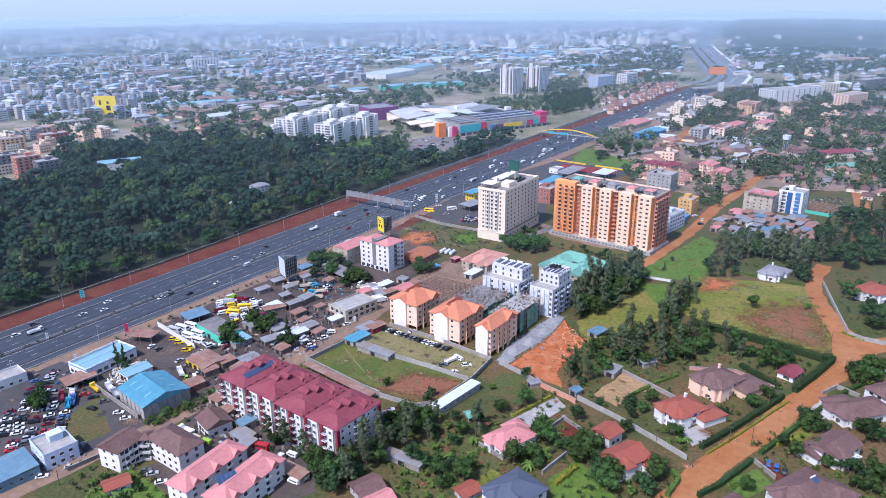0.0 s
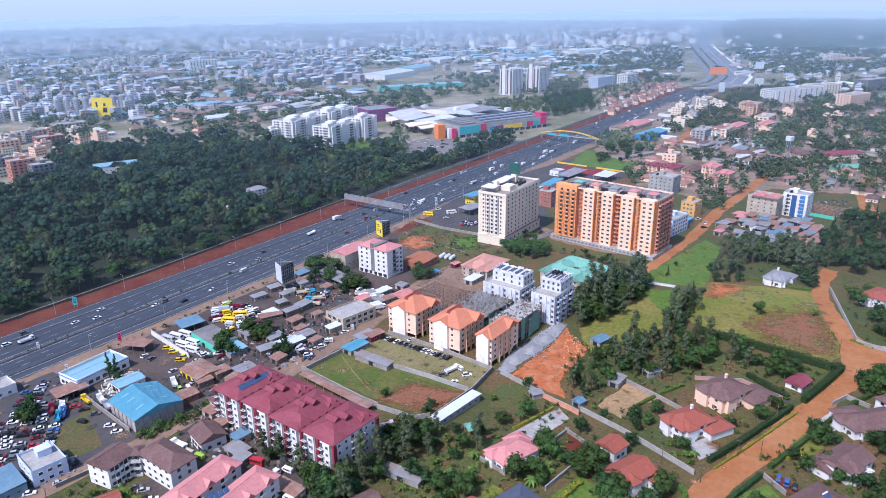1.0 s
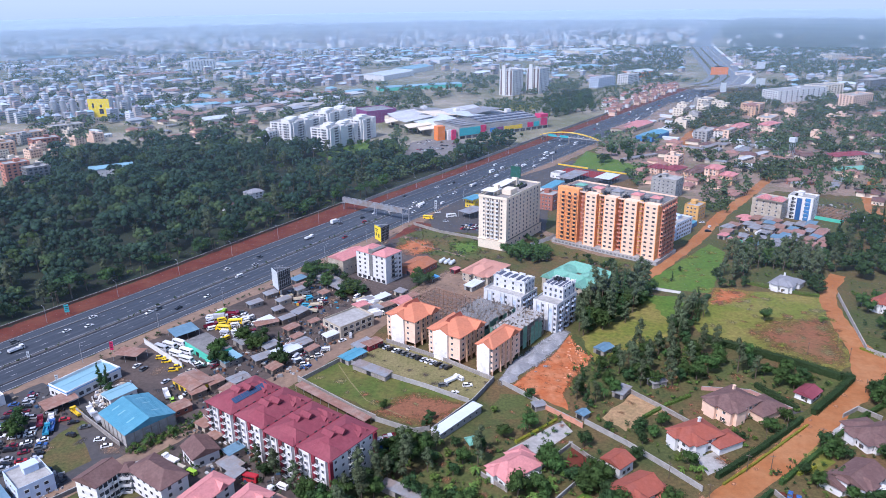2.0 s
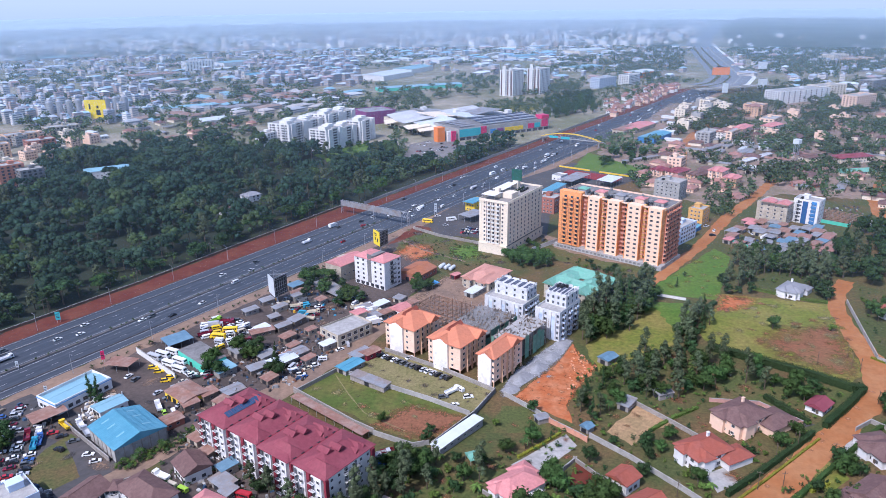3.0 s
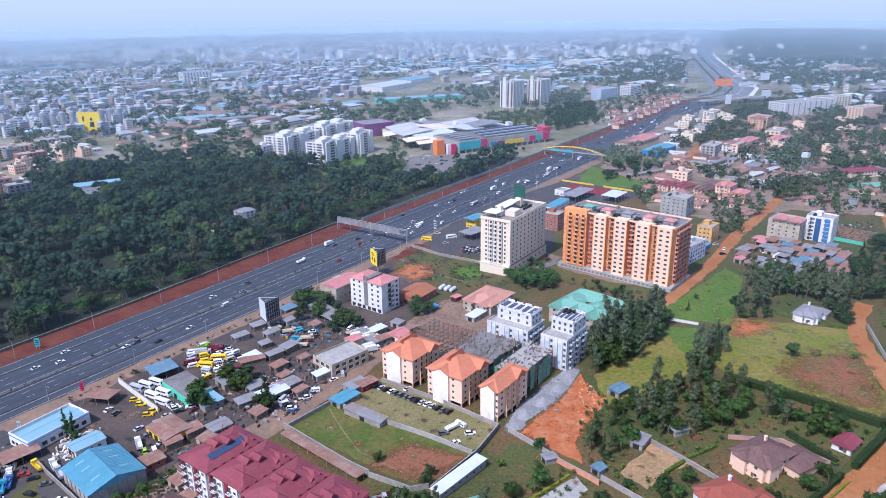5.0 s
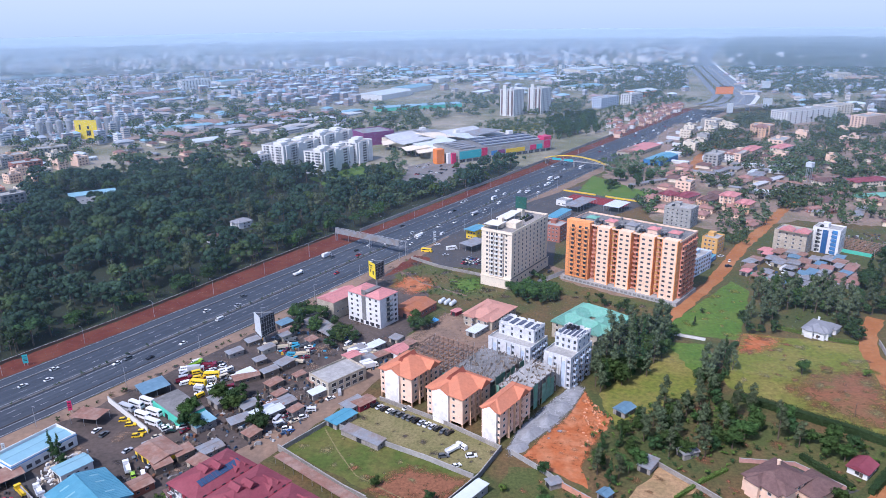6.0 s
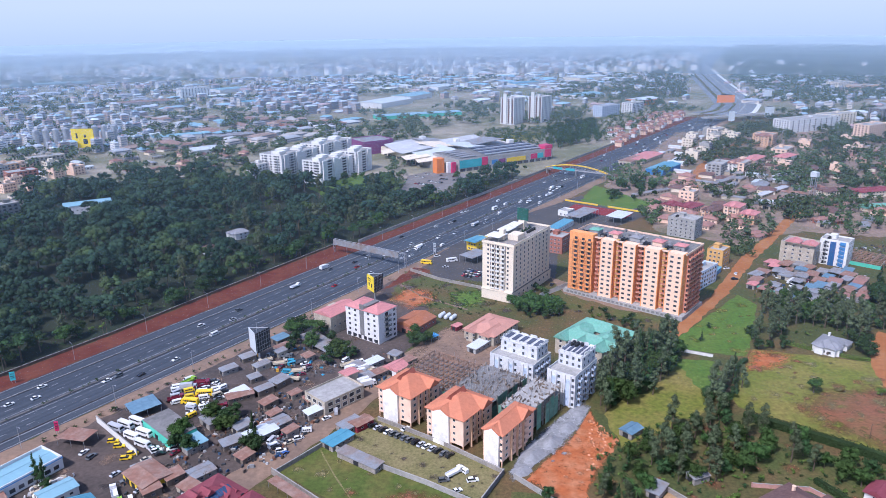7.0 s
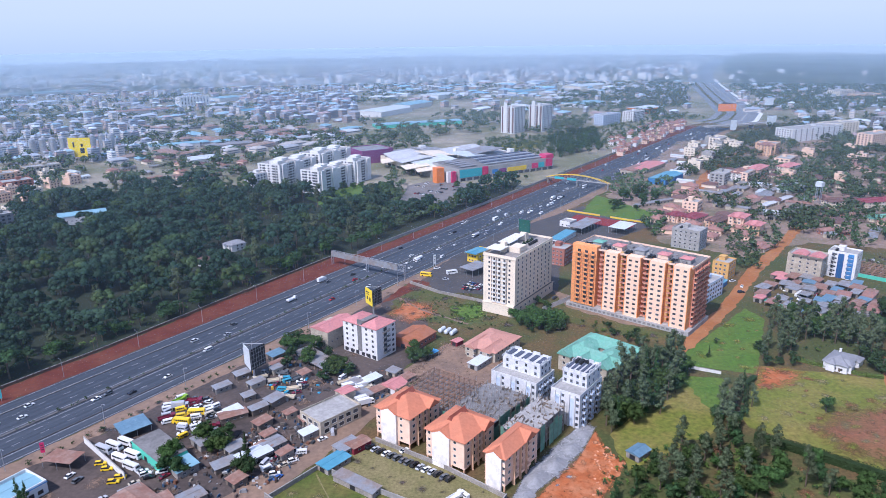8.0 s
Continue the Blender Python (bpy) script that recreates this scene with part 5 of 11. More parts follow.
# blue warehouse with ribbed roof and roof lights
def blue_warehouse():
    p, w, d, rot = (-125.5, 268.0), 20.5, 23.0, 47.3
    h, rise = 6.0, 3.0
    ob = thing("warehouse", p, rot, "grey rendered warehouse with a bright blue sheet metal gable roof", "warehouse")
    bm = bmesh.new()
    box(bm, 0, 0, 0, w, d, h)
    for e in (-1, 1):
        bm.faces.new([bm.verts.new(v) for v in ((-w / 2, e * (d / 2 - 0.01), h), (w / 2, e * (d / 2 - 0.01), h), (0, e * (d / 2 - 0.01), h + rise))])
    part("wall", bm, CONCRETE, ob)
    bm = bmesh.new()
    for i in range(7):
        box(bm, -w / 2 + w * i / 6, -d / 2 - 0.1, 0, 0.35, 0.25, h - 0.1 + rise * (1 - abs(i - 3) / 3))
    for i in range(1, 6):
        box(bm, -w / 2 - 0.1, -d / 2 + d * i / 6, 0, 0.25, 0.35, h - 0.1)
    part("pilaster", bm, STONE, ob)
    bm = bmesh.new()
    hip(bm, w, d, h + 0.1, rise, 0.5, True, along="y", thick=0.12)
    part("roof", bm, BLUETIN, ob)
    bm = bmesh.new()
    n = 22
    for i in range(n + 1):
        y = -d / 2 - 0.5 + (d + 1) * i / n
        for e in (-1, 1):
            rod(bm, (e * (w / 2 + 0.45), y, h + 0.14), (0, y, h + rise + 0.16), 0.035, n=4)
    part("rib", bm, BLUETIN, ob)
    bm = bmesh.new()
    sl = rise / (w / 2 + 0.5)
    for e in (-1, 1):
        for y in (-d * 0.25, d * 0.1, d * 0.33):
            x = e * w * 0.25
            vs = box(bm, x, y, 0, 3.2, 0.8, 0.05)
            for v in vs:
                v.co.z += h + rise + 0.13 - abs(v.co.x) * sl
    part("roof_light", bm, TEALTIN, ob, "translucent roof lights")
    bm = bmesh.new()
    box(bm, 0, -d / 2 - 0.05, 0, 4.5, 0.12, 4.2)
    part("door", bm, STEEL, ob)


blue_warehouse()


# cream hotel
def cream_tower():
    p, w, d, rot = (48.4, 498.0), 49.9, 21.2, 56.0
    ob = thing("apartment_tower", p, rot, "cream twelve storey hotel block with roof terrace awnings", "hotel")
    fh, z0, n = 2.85, 7.4, 10
    H = z0 + n * fh
    bm = bmesh.new()
    skin(bm, w, d, [(0, 0), (H, 0), (H, 0.6), (H + 0.5, 0.6), (H + 0.5, 0.3), (H + 1.7, 0.3), (H + 1.7, 0.0), (H + 0.5, 0.0)])
    part("wall", bm, CREAM, ob)
    bm = bmesh.new()
    skin(bm, w + 4, d + 0.5, [(0, 0), (z0 - 1.2, 0), (z0 - 1.2, 0.3), (z0 - 0.8, 0.3)], x=1.0)
    part("podium", bm, CREAM, ob)
    for x in (-w / 2 + 0.6, w / 2 - 0.6):
        for y in (-d / 2 + 0.6, d / 2 - 0.6):
            bm = bmesh.new()
            box(bm, x, y, 0, 1.6, 1.6, H - 0.02)
            part("corner_pier", bm, CREAM, ob)
    xs = even(w, 9, 1.5)
    windows(ob, w, d, "s", 9, n, z0, fh, 1.5, 1.6, WHITE, xs=xs)
    windows(ob, w, d, "n", 9, n, z0, fh, 1.2, 1.3, WHITE, xs=xs)
    ys = even(d, 5, 2.0)
    windows(ob, w, d, "w", 5, n, z0, fh, 1.3, 1.4, WHITE, xs=ys[:1] + ys[4:])
    balconies(ob, w, d, "w", ys[1:4], n, z0, fh, 2.5, 1.0, CREAM, WHITE, True)
    windows(ob, w, d, "e", 5, n, z0, fh, 1.3, 1.4, WHITE, xs=ys)
    windows(ob, w + 4, d + 0.5, "s", 9, 1, 2.2, fh, 1.8, 1.5, WHITE)
    bm = bmesh.new()
    for y in (ys[0] + ys[1], ys[3] + ys[4], ys[1] + ys[2]):
        box(bm, -w / 2 - 0.08, -y / 2, z0, 0.18, 0.5, n * fh)
    part("downpipe", bm, DARKCONC, ob)
    bm = bmesh.new()
    box(bm, 0, -d / 2 - 0.35, z0 - 0.5, w + 3, 0.5, 0.45)
    part("canopy", bm, DARKCONC, ob)
    # roof terrace
    bm = bmesh.new()
    box(bm, 0, 0, H + 0.504, w - 0.3, d - 0.3, 0.06)
    part("roof_deck", bm, STONE, ob)
    bm = bmesh.new()
    box(bm, -w * 0.18, -d * 0.18, H + 0.5, 9, 7, 3.4)
    box(bm, -w * 0.30, d * 0.12, H + 0.5, 3, 3, 6.5)
    box(bm, w * 0.30, d * 0.2, H + 0.5, 4, 4, 5.0)
    part("roof_house", bm, CREAM, ob)
    bm = bmesh.new()
    for x, y, sx, sy in ((-w * 0.38, d * 0.22, 11, 10), (-w * 0.06, d * 0.28, 12, 8), (w * 0.17, d * 0.3, 10, 7)):
        vs = box(bm, x, y, H + 3.6, sx, sy, 0.25)
        for v in vs:
            v.co.z += 0.9 * (1 - abs(v.co.x - x) / sx)
        for ax in (-1, 1):
            for ay in (-1, 1):
                rod(bm, (x + ax * sx * 0.45, y + ay * sy * 0.45, H + 0.5), (x + ax * sx * 0.45, y + ay * sy * 0.45, H + 3.7), 0.08)
    part("awning", bm, WHITE, ob, "white tensile awnings")
    for i in range(5):
        water_tank((w * 0.1 + i * 2.3, -d * 0.22), H + 0.5, ob)
    bm = bmesh.new()
    for i in range(10):
        box(bm, w * 0.02 + i * 1.7, -d * 0.05, H + 0.5, 0.9, 0.7, 0.9 + 0.6 * (i % 3))
    part("planter", bm, LEAF_DARK, ob)
    # green screen board on the roof
    bb = bmesh.new()
    box(bb, w * 0.30, d * 0.2, H + 5.5, 0.5, 8.0, 8.0)
    for i in range(5):
        box(bb, w * 0.30 - 0.4, d * 0.2 - 3.6 + i * 1.8, H + 5.5, 0.15, 0.15, 8.0)
    part("roof_board", bb, mat("green_board", (0.02, 0.10, 0.075), rough=0.5), ob, "dark green lattice hoarding")


cream_tower()


# orange towers on one plinth
def orange_towers():
    p, w, d, rot = (118.1, 478.2), 32.0, 73.7, 50.0
    w = 26.0
    ob = thing("apartment_tower", p, rot, "orange and pale peach thirteen storey apartment slab with projecting bays", "apartment block")
    fh, n, z0 = 2.9, 12, 3.4
    H = z0 + n * fh
    bm = bmesh.new()
    box(bm, 1.6, 0, 0, w - 3.2, d, H)
    part("wall", bm, SALMONPL, ob)
    bm = bmesh.new()
    box(bm, -1.5, 0, 0, w + 5, d + 4, 2.6)
    part("plinth", bm, CONCRETE, ob)
    bm = bmesh.new()
    for i in range(26):
        box(bm, -w / 2 - 4.05, -d / 2 + d * (i + 0.5) / 26, 0.9, 0.12, d / 26 * 0.6, 1.2)
    part("vent", bm, DARKCONC, ob)
    # bays along the lit front: (centre, width); the far end bay is scaffolded orange
    L = d
    bays = [(-0.425, 0.13), (-0.235, 0.13), (-0.04, 0.12), (0.15, 0.12)]
    for c, bw in bays:
        y, b = c * L, bw * L
        bm = bmesh.new()
        lv = [(z0 - 0.8, 0)]
        for f in range(1, n):
            lv += [(z0 + f * fh - 0.06, 0), (z0 + f * fh - 0.06, 0.04), (z0 + f * fh + 0.06, 0.04), (z0 + f * fh + 0.06, 0)]
        skin(bm, 5.8, b, lv + [(H + 1.0, 0)], x=-w / 2 + 0.5, y=y)
        part("bay", bm, BAYPEACH, ob, "pale peach window bay")
        for e in (-1, 1):
            bm = bmesh.new()
            box(bm, -w / 2 + 0.4, y + e * (b / 2 - 0.2), z0 - 0.8, 5.9, 0.44, H - z0 + 1.85)
            part("edge_strip", bm, ORANGEPL, ob, "orange edge strip")
        windows(ob, w + 4.8, d, "w", 2, n, z0, fh, 1.9, 1.25, STEEL, xs=[-y - b * 0.22, -y + b * 0.22], push=0.02)
    # recessed stair and balcony bays between
    for c in (-0.335, -0.135, 0.055, 0.24):
        y = c * L
        balconies(ob, w - 6.4, d, "w", [-y], n, z0, fh, L * 0.06, 2.6, BAYPEACH, SALMONPL, True)
    for c in (-0.31, 0.085):
        bm = bmesh.new()
        box(bm, -w / 2 + 2.2, c * L, z0, 2.2, 1.6, H - z0 + 1.2)
        part("stair_shaft", bm, YELLOWPL, ob, "ochre stair shaft")
    # scaffolded end bay
    y, b = 0.39 * L, 0.22 * L
    bm = bmesh.new()
    box(bm, -w / 2 + 0.6, y, z0 - 0.8, 5.2, b, H - z0 + 3.0)
    part("bay", bm, ORANGEPL, ob, "orange end bay with open balconies")
    balconies(ob, w + 4.0, d, "w", [-y + b * 0.35, -y + b * 0.08, -y - b * 0.22], n, z0, fh, b * 0.22, 1.2, YELLOWPL, ORANGEPL, True)
    bm = bmesh.new()
    for i in range(7):
        yy = y - b * 0.45 + b * 0.9 * i / 6
        rod(bm, (-w / 2 - 3.6, yy, 0), (-w / 2 - 3.6, yy, H * 0.96), 0.06, n=4)
    for f in range(n):
        rod(bm, (-w / 2 - 3.6, y - b * 0.47, z0 + f * fh), (-w / 2 - 3.6, y + b * 0.47, z0 + f * fh), 0.05, n=4)
    part("scaffold", bm, TIMBER, ob)
    # shaded side with balconies
    balconies(ob, w, d, "s", even(w, 4, 1.5), n, z0, fh, 3.6, 1.5, BAYPEACH, SALMONPL, True)
    windows(ob, w, d, "s", 4, n, z0, fh, 1.3, 1.3, DARKSTEEL, xs=[x + 2.9 for x in even(w, 4, 1.5)][:3])
    windows(ob, w, d, "e", 12, n, z0, fh, 1.5, 1.3, DARKSTEEL)
    windows(ob, w, d, "n", 4, n, z0, fh, 1.5, 1.3, DARKSTEEL)
    # roof: parapet, pink stair heads, tanks
    bm = bmesh.new()
    for x, yy, sx, sy in ((0, -d / 2 + 0.15, w, 0.3), (0, d / 2 - 0.15, w, 0.3), (-w / 2 + 0.15, 0, 0.3, d), (w / 2 - 0.15, 0, 0.3, d)):
        box(bm, x, yy, H, sx, sy, 1.1)
    part("parapet", bm, PALEPEACH, ob)
    bm = bmesh.new()
    box(bm, 0, 0, H + 0.003, w - 0.7, d - 0.7, 0.12)
    part("roof", bm, DARKCONC, ob)
    for k, c in enumerate((-0.40, -0.22, -0.03, 0.16, 0.34)):
        bm = bmesh.new()
        box(bm, -w * 0.12, c * L, H + 0.12, 6, 6, 2.6)
        part("stair_head", bm, PALEPEACH if k % 2 else CONCRETE, ob)
        bm = bmesh.new()
        hip(bm, 6, 6, H + 2.75, 1.2, 0.5, False, x=-w * 0.12, y=c * L)
        part("stair_roof", bm, (PINKROOF, PINKROOF, GREYROOF, PINKROOF, GREENROOF)[k], ob)
        bm = bmesh.new()
        rr = random.Random(k)
        for _ in range(9):
            box(bm, rr.uniform(-w * 0.4, w * 0.4), c * L + rr.uniform(-6, 7), H + 0.12, rr.uniform(0.6, 3.0), rr.uniform(0.6, 2.4), rr.uniform(0.4, 1.8))
        part("roof_plant", bm, (DARKCONC, TIN, CONCRETE)[k % 3], ob)
        for j in range(4):
            water_tank((-w * 0.36 + 2.0 * (j % 2), c * L + 4.5 + 1.9 * (j // 2)), H + 0.5, ob)


orange_towers()


# terracotta roofed walk-ups on stilts
def walk_up(p, w, d, rot, single=False):
    ob = thing("apartment_block", p, rot, "peach walk-up flats on stilts under an orange tiled roof", "apartment block", "orange roofed walk-ups")
    fh, z0, n = 2.95, 2.6, 4
    H = z0 + n * fh
    bm = bmesh.new()
    box(bm, 0, 0, z0, w, d, H - z0)
    box(bm, w * 0.1, 0, 0, w * 0.3, d * 0.5, z0)
    for f in range(n):
        box(bm, 0, 0, z0 + f * fh - 0.12, w + 0.2, d + 0.2, 0.24)
    part("wall", bm, PALEPEACH, ob)
    bm = bmesh.new()
    nx, ny = 5, 3 if single else 4
    for i in range(nx):
        for j in range(ny):
            if i in (0, nx - 1) or j in (0, ny - 1):
                box(bm, -w / 2 + 0.3 + (w - 0.6) * i / (nx - 1), -d / 2 + 0.3 + (d - 0.6) * j / (ny - 1), 0, 0.5, 0.5, z0 + 0.1)
    part("stilts", bm, PEACH, ob)
    # stained gable end projecting on the lit side
    gy, gw = (0.0, d * 0.75) if single else (d * 0.08, d * 0.45)
    bm = bmesh.new()
    box(bm, -w / 2 - 0.5, gy, 0, 1.2, gw, H - 0.2)
    bm.faces.new([bm.verts.new(v) for v in ((-w / 2 - 1.1, gy - gw / 2, H - 0.2), (-w / 2 - 1.1, gy + gw / 2, H - 0.2), (-w / 2 - 1.1, gy, H + 1.9))][::-1])
    part("gable_wall", bm, STAINED, ob, "weather-stained blank gable wall")
    for e in ((-1,) if single else (-1, 1)):
        ys = [gy + e * (gw / 2 + (d - gw) * 0.2)]
        windows(ob, w, d, "w", 1, n, z0, fh, 1.2, 1.2, WHITE, xs=[-v for v in ys])
    xs = even(w, 5, 0.8)
    windows(ob, w, d, "s", 5, n, z0, fh, 1.6, 1.35, WHITE, xs=[xs[0], xs[4]])
    balconies(ob, w, d, "s", xs[1:4], n, z0 + 0.1, fh, 2.5, 0.9, PEACH, PALEPEACH, True)
    windows(ob, w, d, "n", 5, n, z0, fh, 1.5, 1.3, WHITE)
    windows(ob, w, d, "e", 3, n, z0, fh, 1.3, 1.3, WHITE)
    bm = bmesh.new()
    for x in xs[1:4]:
        box(bm, x - 1.5, -d / 2 - 0.45, 0, 0.4, 0.9, H)
    part("pier", bm, PEACH, ob)
    bm = bmesh.new()
    hip(bm, w, d, H + 0.1, 4.2 if not single else 3.0, 0.8, False, along="x")
    part("roof", bm, TERRAROOF, ob)
    bm = bmesh.new()
    hip(bm, w * 0.36, gw + 0.8, H + 0.06, 2.4, 0.3, True, x=-w * 0.5 + w * 0.16, y=gy, along="x")
    part("cross_gable", bm, TERRAROOF, ob)
    bm = bmesh.new()
    hip(bm, w * 0.3, d * 0.55, H + 0.3, 2.9, 0.5, True, x=w * 0.22, y=-d * 0.3, along="y")
    part("cross_gable", bm, TERRAROOF, ob)
    if not single:
        bm = bmesh.new()
        hip(bm, w * 0.5, 2.6, H + 2.6, 1.9, 0.2, True, x=w * 0.05, y=d * 0.12, along="x")
        part("raised_ridge", bm, REDROOF, ob)


walk_up((-15.1, 346.0), 20.1, 18.1, 53.0)
walk_up((6.6, 328.5), 20.8, 18.5, 53.0)
walk_up((26.1, 316.1), 24.1, 8.8, 53.0, True)


# white flats with pink roofs near the highway
def pink_flats():
    p, w, d, rot = (-39.1, 428.6), 14.7, 26.6, 53.0
    w, d = 15.0, 24.0
    fh, n = 2.9, 6
    H = n * fh
    ob = thing("apartment_block", p, rot, "white six storey flats with pink hipped roofs and dark stair balconies", "apartment block")
    bm = bmesh.new()
    skin(bm, w, d, storeys(0, n, fh, 0))
    part("wall", bm, WHITE, ob)
    bm = bmesh.new()
    box(bm, -w / 2 - 0.05, 0, 2.6, 0.2, 3.0, H + 0.6)
    part("stair_shaft", bm, DARKCONC, ob)
    windows(ob, w, d, "w", 4, n, 0, fh, 1.4, 1.3, GREYROOF, xs=[-d * 0.38, -d * 0.2, d * 0.2, d * 0.38])
    windows(ob, w, d, "s", 1, n, 0, fh, 1.6, 1.4, GREYROOF, xs=[w * 0.36])
    balconies(ob, w, d, "s", [-w * 0.05], n - 1, fh, fh, 4.6, 1.6, DARKCONC, DARKSTEEL)
    windows(ob, w, d, "n", 3, n, 0, fh, 1.4, 1.3, GREYROOF)
    windows(ob, w, d, "e", 4, n, 0, fh, 1.4, 1.3, GREYROOF)
    bm = bmesh.new()
    for y in even(d, 6, 0):
        box(bm, -w / 2 - 0.02, y, 0.3, 0.1, 2.2, 2.1)
    part("shop_opening", bm, DARKSTEEL, ob)
    for e in (-1, 1):
        bm = bmesh.new()
        hip(bm, w, d * 0.46, H + 0.1, 2.6, 0.5, False, y=e * d * 0.26, along="x")
        part("roof", bm, PINKROOF, ob)
    bm = bmesh.new()
    box(bm, 0, 0, H, w * 0.7, 3.4, 1.6)
    part("stair_head", bm, DARKCONC, ob)


pink_flats()
flat_block("apartment_block", (-62.1, 442.1), 16.7, 13.1, 53.0, 3, 2.9, BLOCKWORK, "bare block three storey flats with dark stair balconies", cols=(4, 2), tanks=2)
shed((-60.1, 440.7), 22, 13, 53, 10.8, PINKROOF, BLOCKWORK, 2.2, label="bare block building under a pink roof", name="workshop")


# concrete frame going up behind the walk-ups
def concrete_frame(p, w, d, rot, floors, fh, label, netting=True, cols=(6, 5), props=True, seed=1, slab=True):
    ob = thing("building_site", p, rot, label, "building site")
    rnd = random.Random(seed)
    bm = bmesh.new()
    for f in range(floors):
        for i in range(cols[0]):
            for j in range(cols[1]):
                x, y = -w / 2 + 0.3 + (w - 0.6) * i / (cols[0] - 1), -d / 2 + 0.3 + (d - 0.6) * j / (cols[1] - 1)
                box(bm, x, y, f * fh, 0.45, 0.45, fh)
    for i in range(cols[0]):
        for j in range(cols[1]):
            x, y = -w / 2 + 0.3 + (w - 0.6) * i / (cols[0] - 1), -d / 2 + 0.3 + (d - 0.6) * j / (cols[1] - 1)
            box(bm, x, y, floors * fh, 0.4, 0.4, rnd.uniform(0.3, 2.2 if slab else 0.6))
    part("column_grid", bm, STONE if slab else RAWTIMBER, ob)
    for f in range(1, floors + 1):
        bm = bmesh.new()
        if slab:
            box(bm, 0, 0, f * fh - 0.25, w, d, 0.25)
        else:
            for j in range(cols[1]):
                box(bm, 0, -d / 2 + 0.3 + (d - 0.6) * j / (cols[1] - 1), f * fh - 0.4, w, 0.35, 0.4)
            for i in range(cols[0]):
                box(bm, -w / 2 + 0.3 + (w - 0.6) * i / (cols[0] - 1), 0, f * fh - 0.41, 0.35, d, 0.4)
        part("floor_slab" if slab else "beams", bm, DARKCONC if slab and floors < 4 else CONCRETE if slab else RAWTIMBER, ob)
    if not slab:
        bm = bmesh.new()
        box(bm, 0, 0, (floors - 1) * fh - 0.3, w, d, 0.25)
        part("floor_slab", bm, DARKCONC, ob)
        bm = bmesh.new()
        for k in range(int(d / 3.0)):
            box(bm, rnd.uniform(-1, 1), -d / 2 + 1.5 + k * 3.0, floors * fh + 0.01, w * rnd.uniform(0.8, 0.95), 0.25, 0.18)
        part("joists", bm, RAWTIMBER, ob)
    bm = bmesh.new()
    for _ in range(int(w * d * (0.2 if slab else 0.03))):
        x, y = rnd.uniform(-w / 2, w / 2), rnd.uniform(-d / 2, d / 2)
        box(bm, x, y, floors * fh + 0.01, rnd.uniform(0.2, 2.6), rnd.uniform(0.15, 0.5), rnd.uniform(0.1, 0.9), rz=rnd.choice((0, 1.57, 0.3)))
    part("formwork", bm, TIMBER, ob)
    bm = bmesh.new()
    for _ in range(int(w * d * (0.3 if slab else 0.03))):
        x, y = rnd.uniform(-w / 2, w / 2), rnd.uniform(-d / 2, d / 2)
        rod(bm, (x, y, floors * fh), (x + rnd.uniform(-.2, .2), y + rnd.uniform(-.2, .2), floors * fh + rnd.uniform(1.0, 2.6)), 0.05, n=4)
    part("props", bm, STEEL, ob)
    if netting:
        bm = bmesh.new()
        for sx, sy, x, y in ((w, 0.06, 0, -d / 2 - 0.7), (0.06, d, -w / 2 - 0.7, 0)):
            k = 8
            for i in range(k):
                if rnd.random() < 0.85:
                    lx, ly = (sx / k if sx > 1 else sx), (sy / k if sy > 1 else sy)
                    box(bm, x + (-(sx - lx) / 2 + lx * i if sx > 1 else rnd.uniform(-.1, .1)), y + (-(sy - ly) / 2 + ly * i if sy > 1 else rnd.uniform(-.1, .1)),
                        rnd.uniform(0, 1.5), lx * 0.97, ly, floors * fh * rnd.uniform(0.7, 1.08))
        part("netting", bm, NETTING, ob, "torn green safety netting")
        bm = bmesh.new()
        for i in range(9):
            rod(bm, (-w / 2 + w * i / 8, -d / 2 - 0.9, 0), (-w / 2 + w * i / 8, -d / 2 - 0.9, floors * fh + 1.5), 0.06, n=4)
            rod(bm, (-w / 2 - 0.9, -d / 2 + d * i / 8, 0), (-w / 2 - 0.9, -d / 2 + d * i / 8, floors * fh + 1.5), 0.06, n=4)
        part("scaffold", bm, TIMBER, ob)
    return ob


concrete_frame((0.2, 373.0), 30, 34, 53, 2, 3.2, "low concrete frame of beams and columns under construction", False, (8, 12), seed=2, slab=False)
concrete_frame((19.0, 353.3), 34, 22, 53, 3, 3.0, "half built concrete storeys crowded with props and formwork", True, (8, 6), seed=3)
concrete_frame((37.5, 338.0), 30, 13, 53, 4, 3.0, "four storey concrete shell wrapped in torn green netting", True, (7, 4), seed=4)


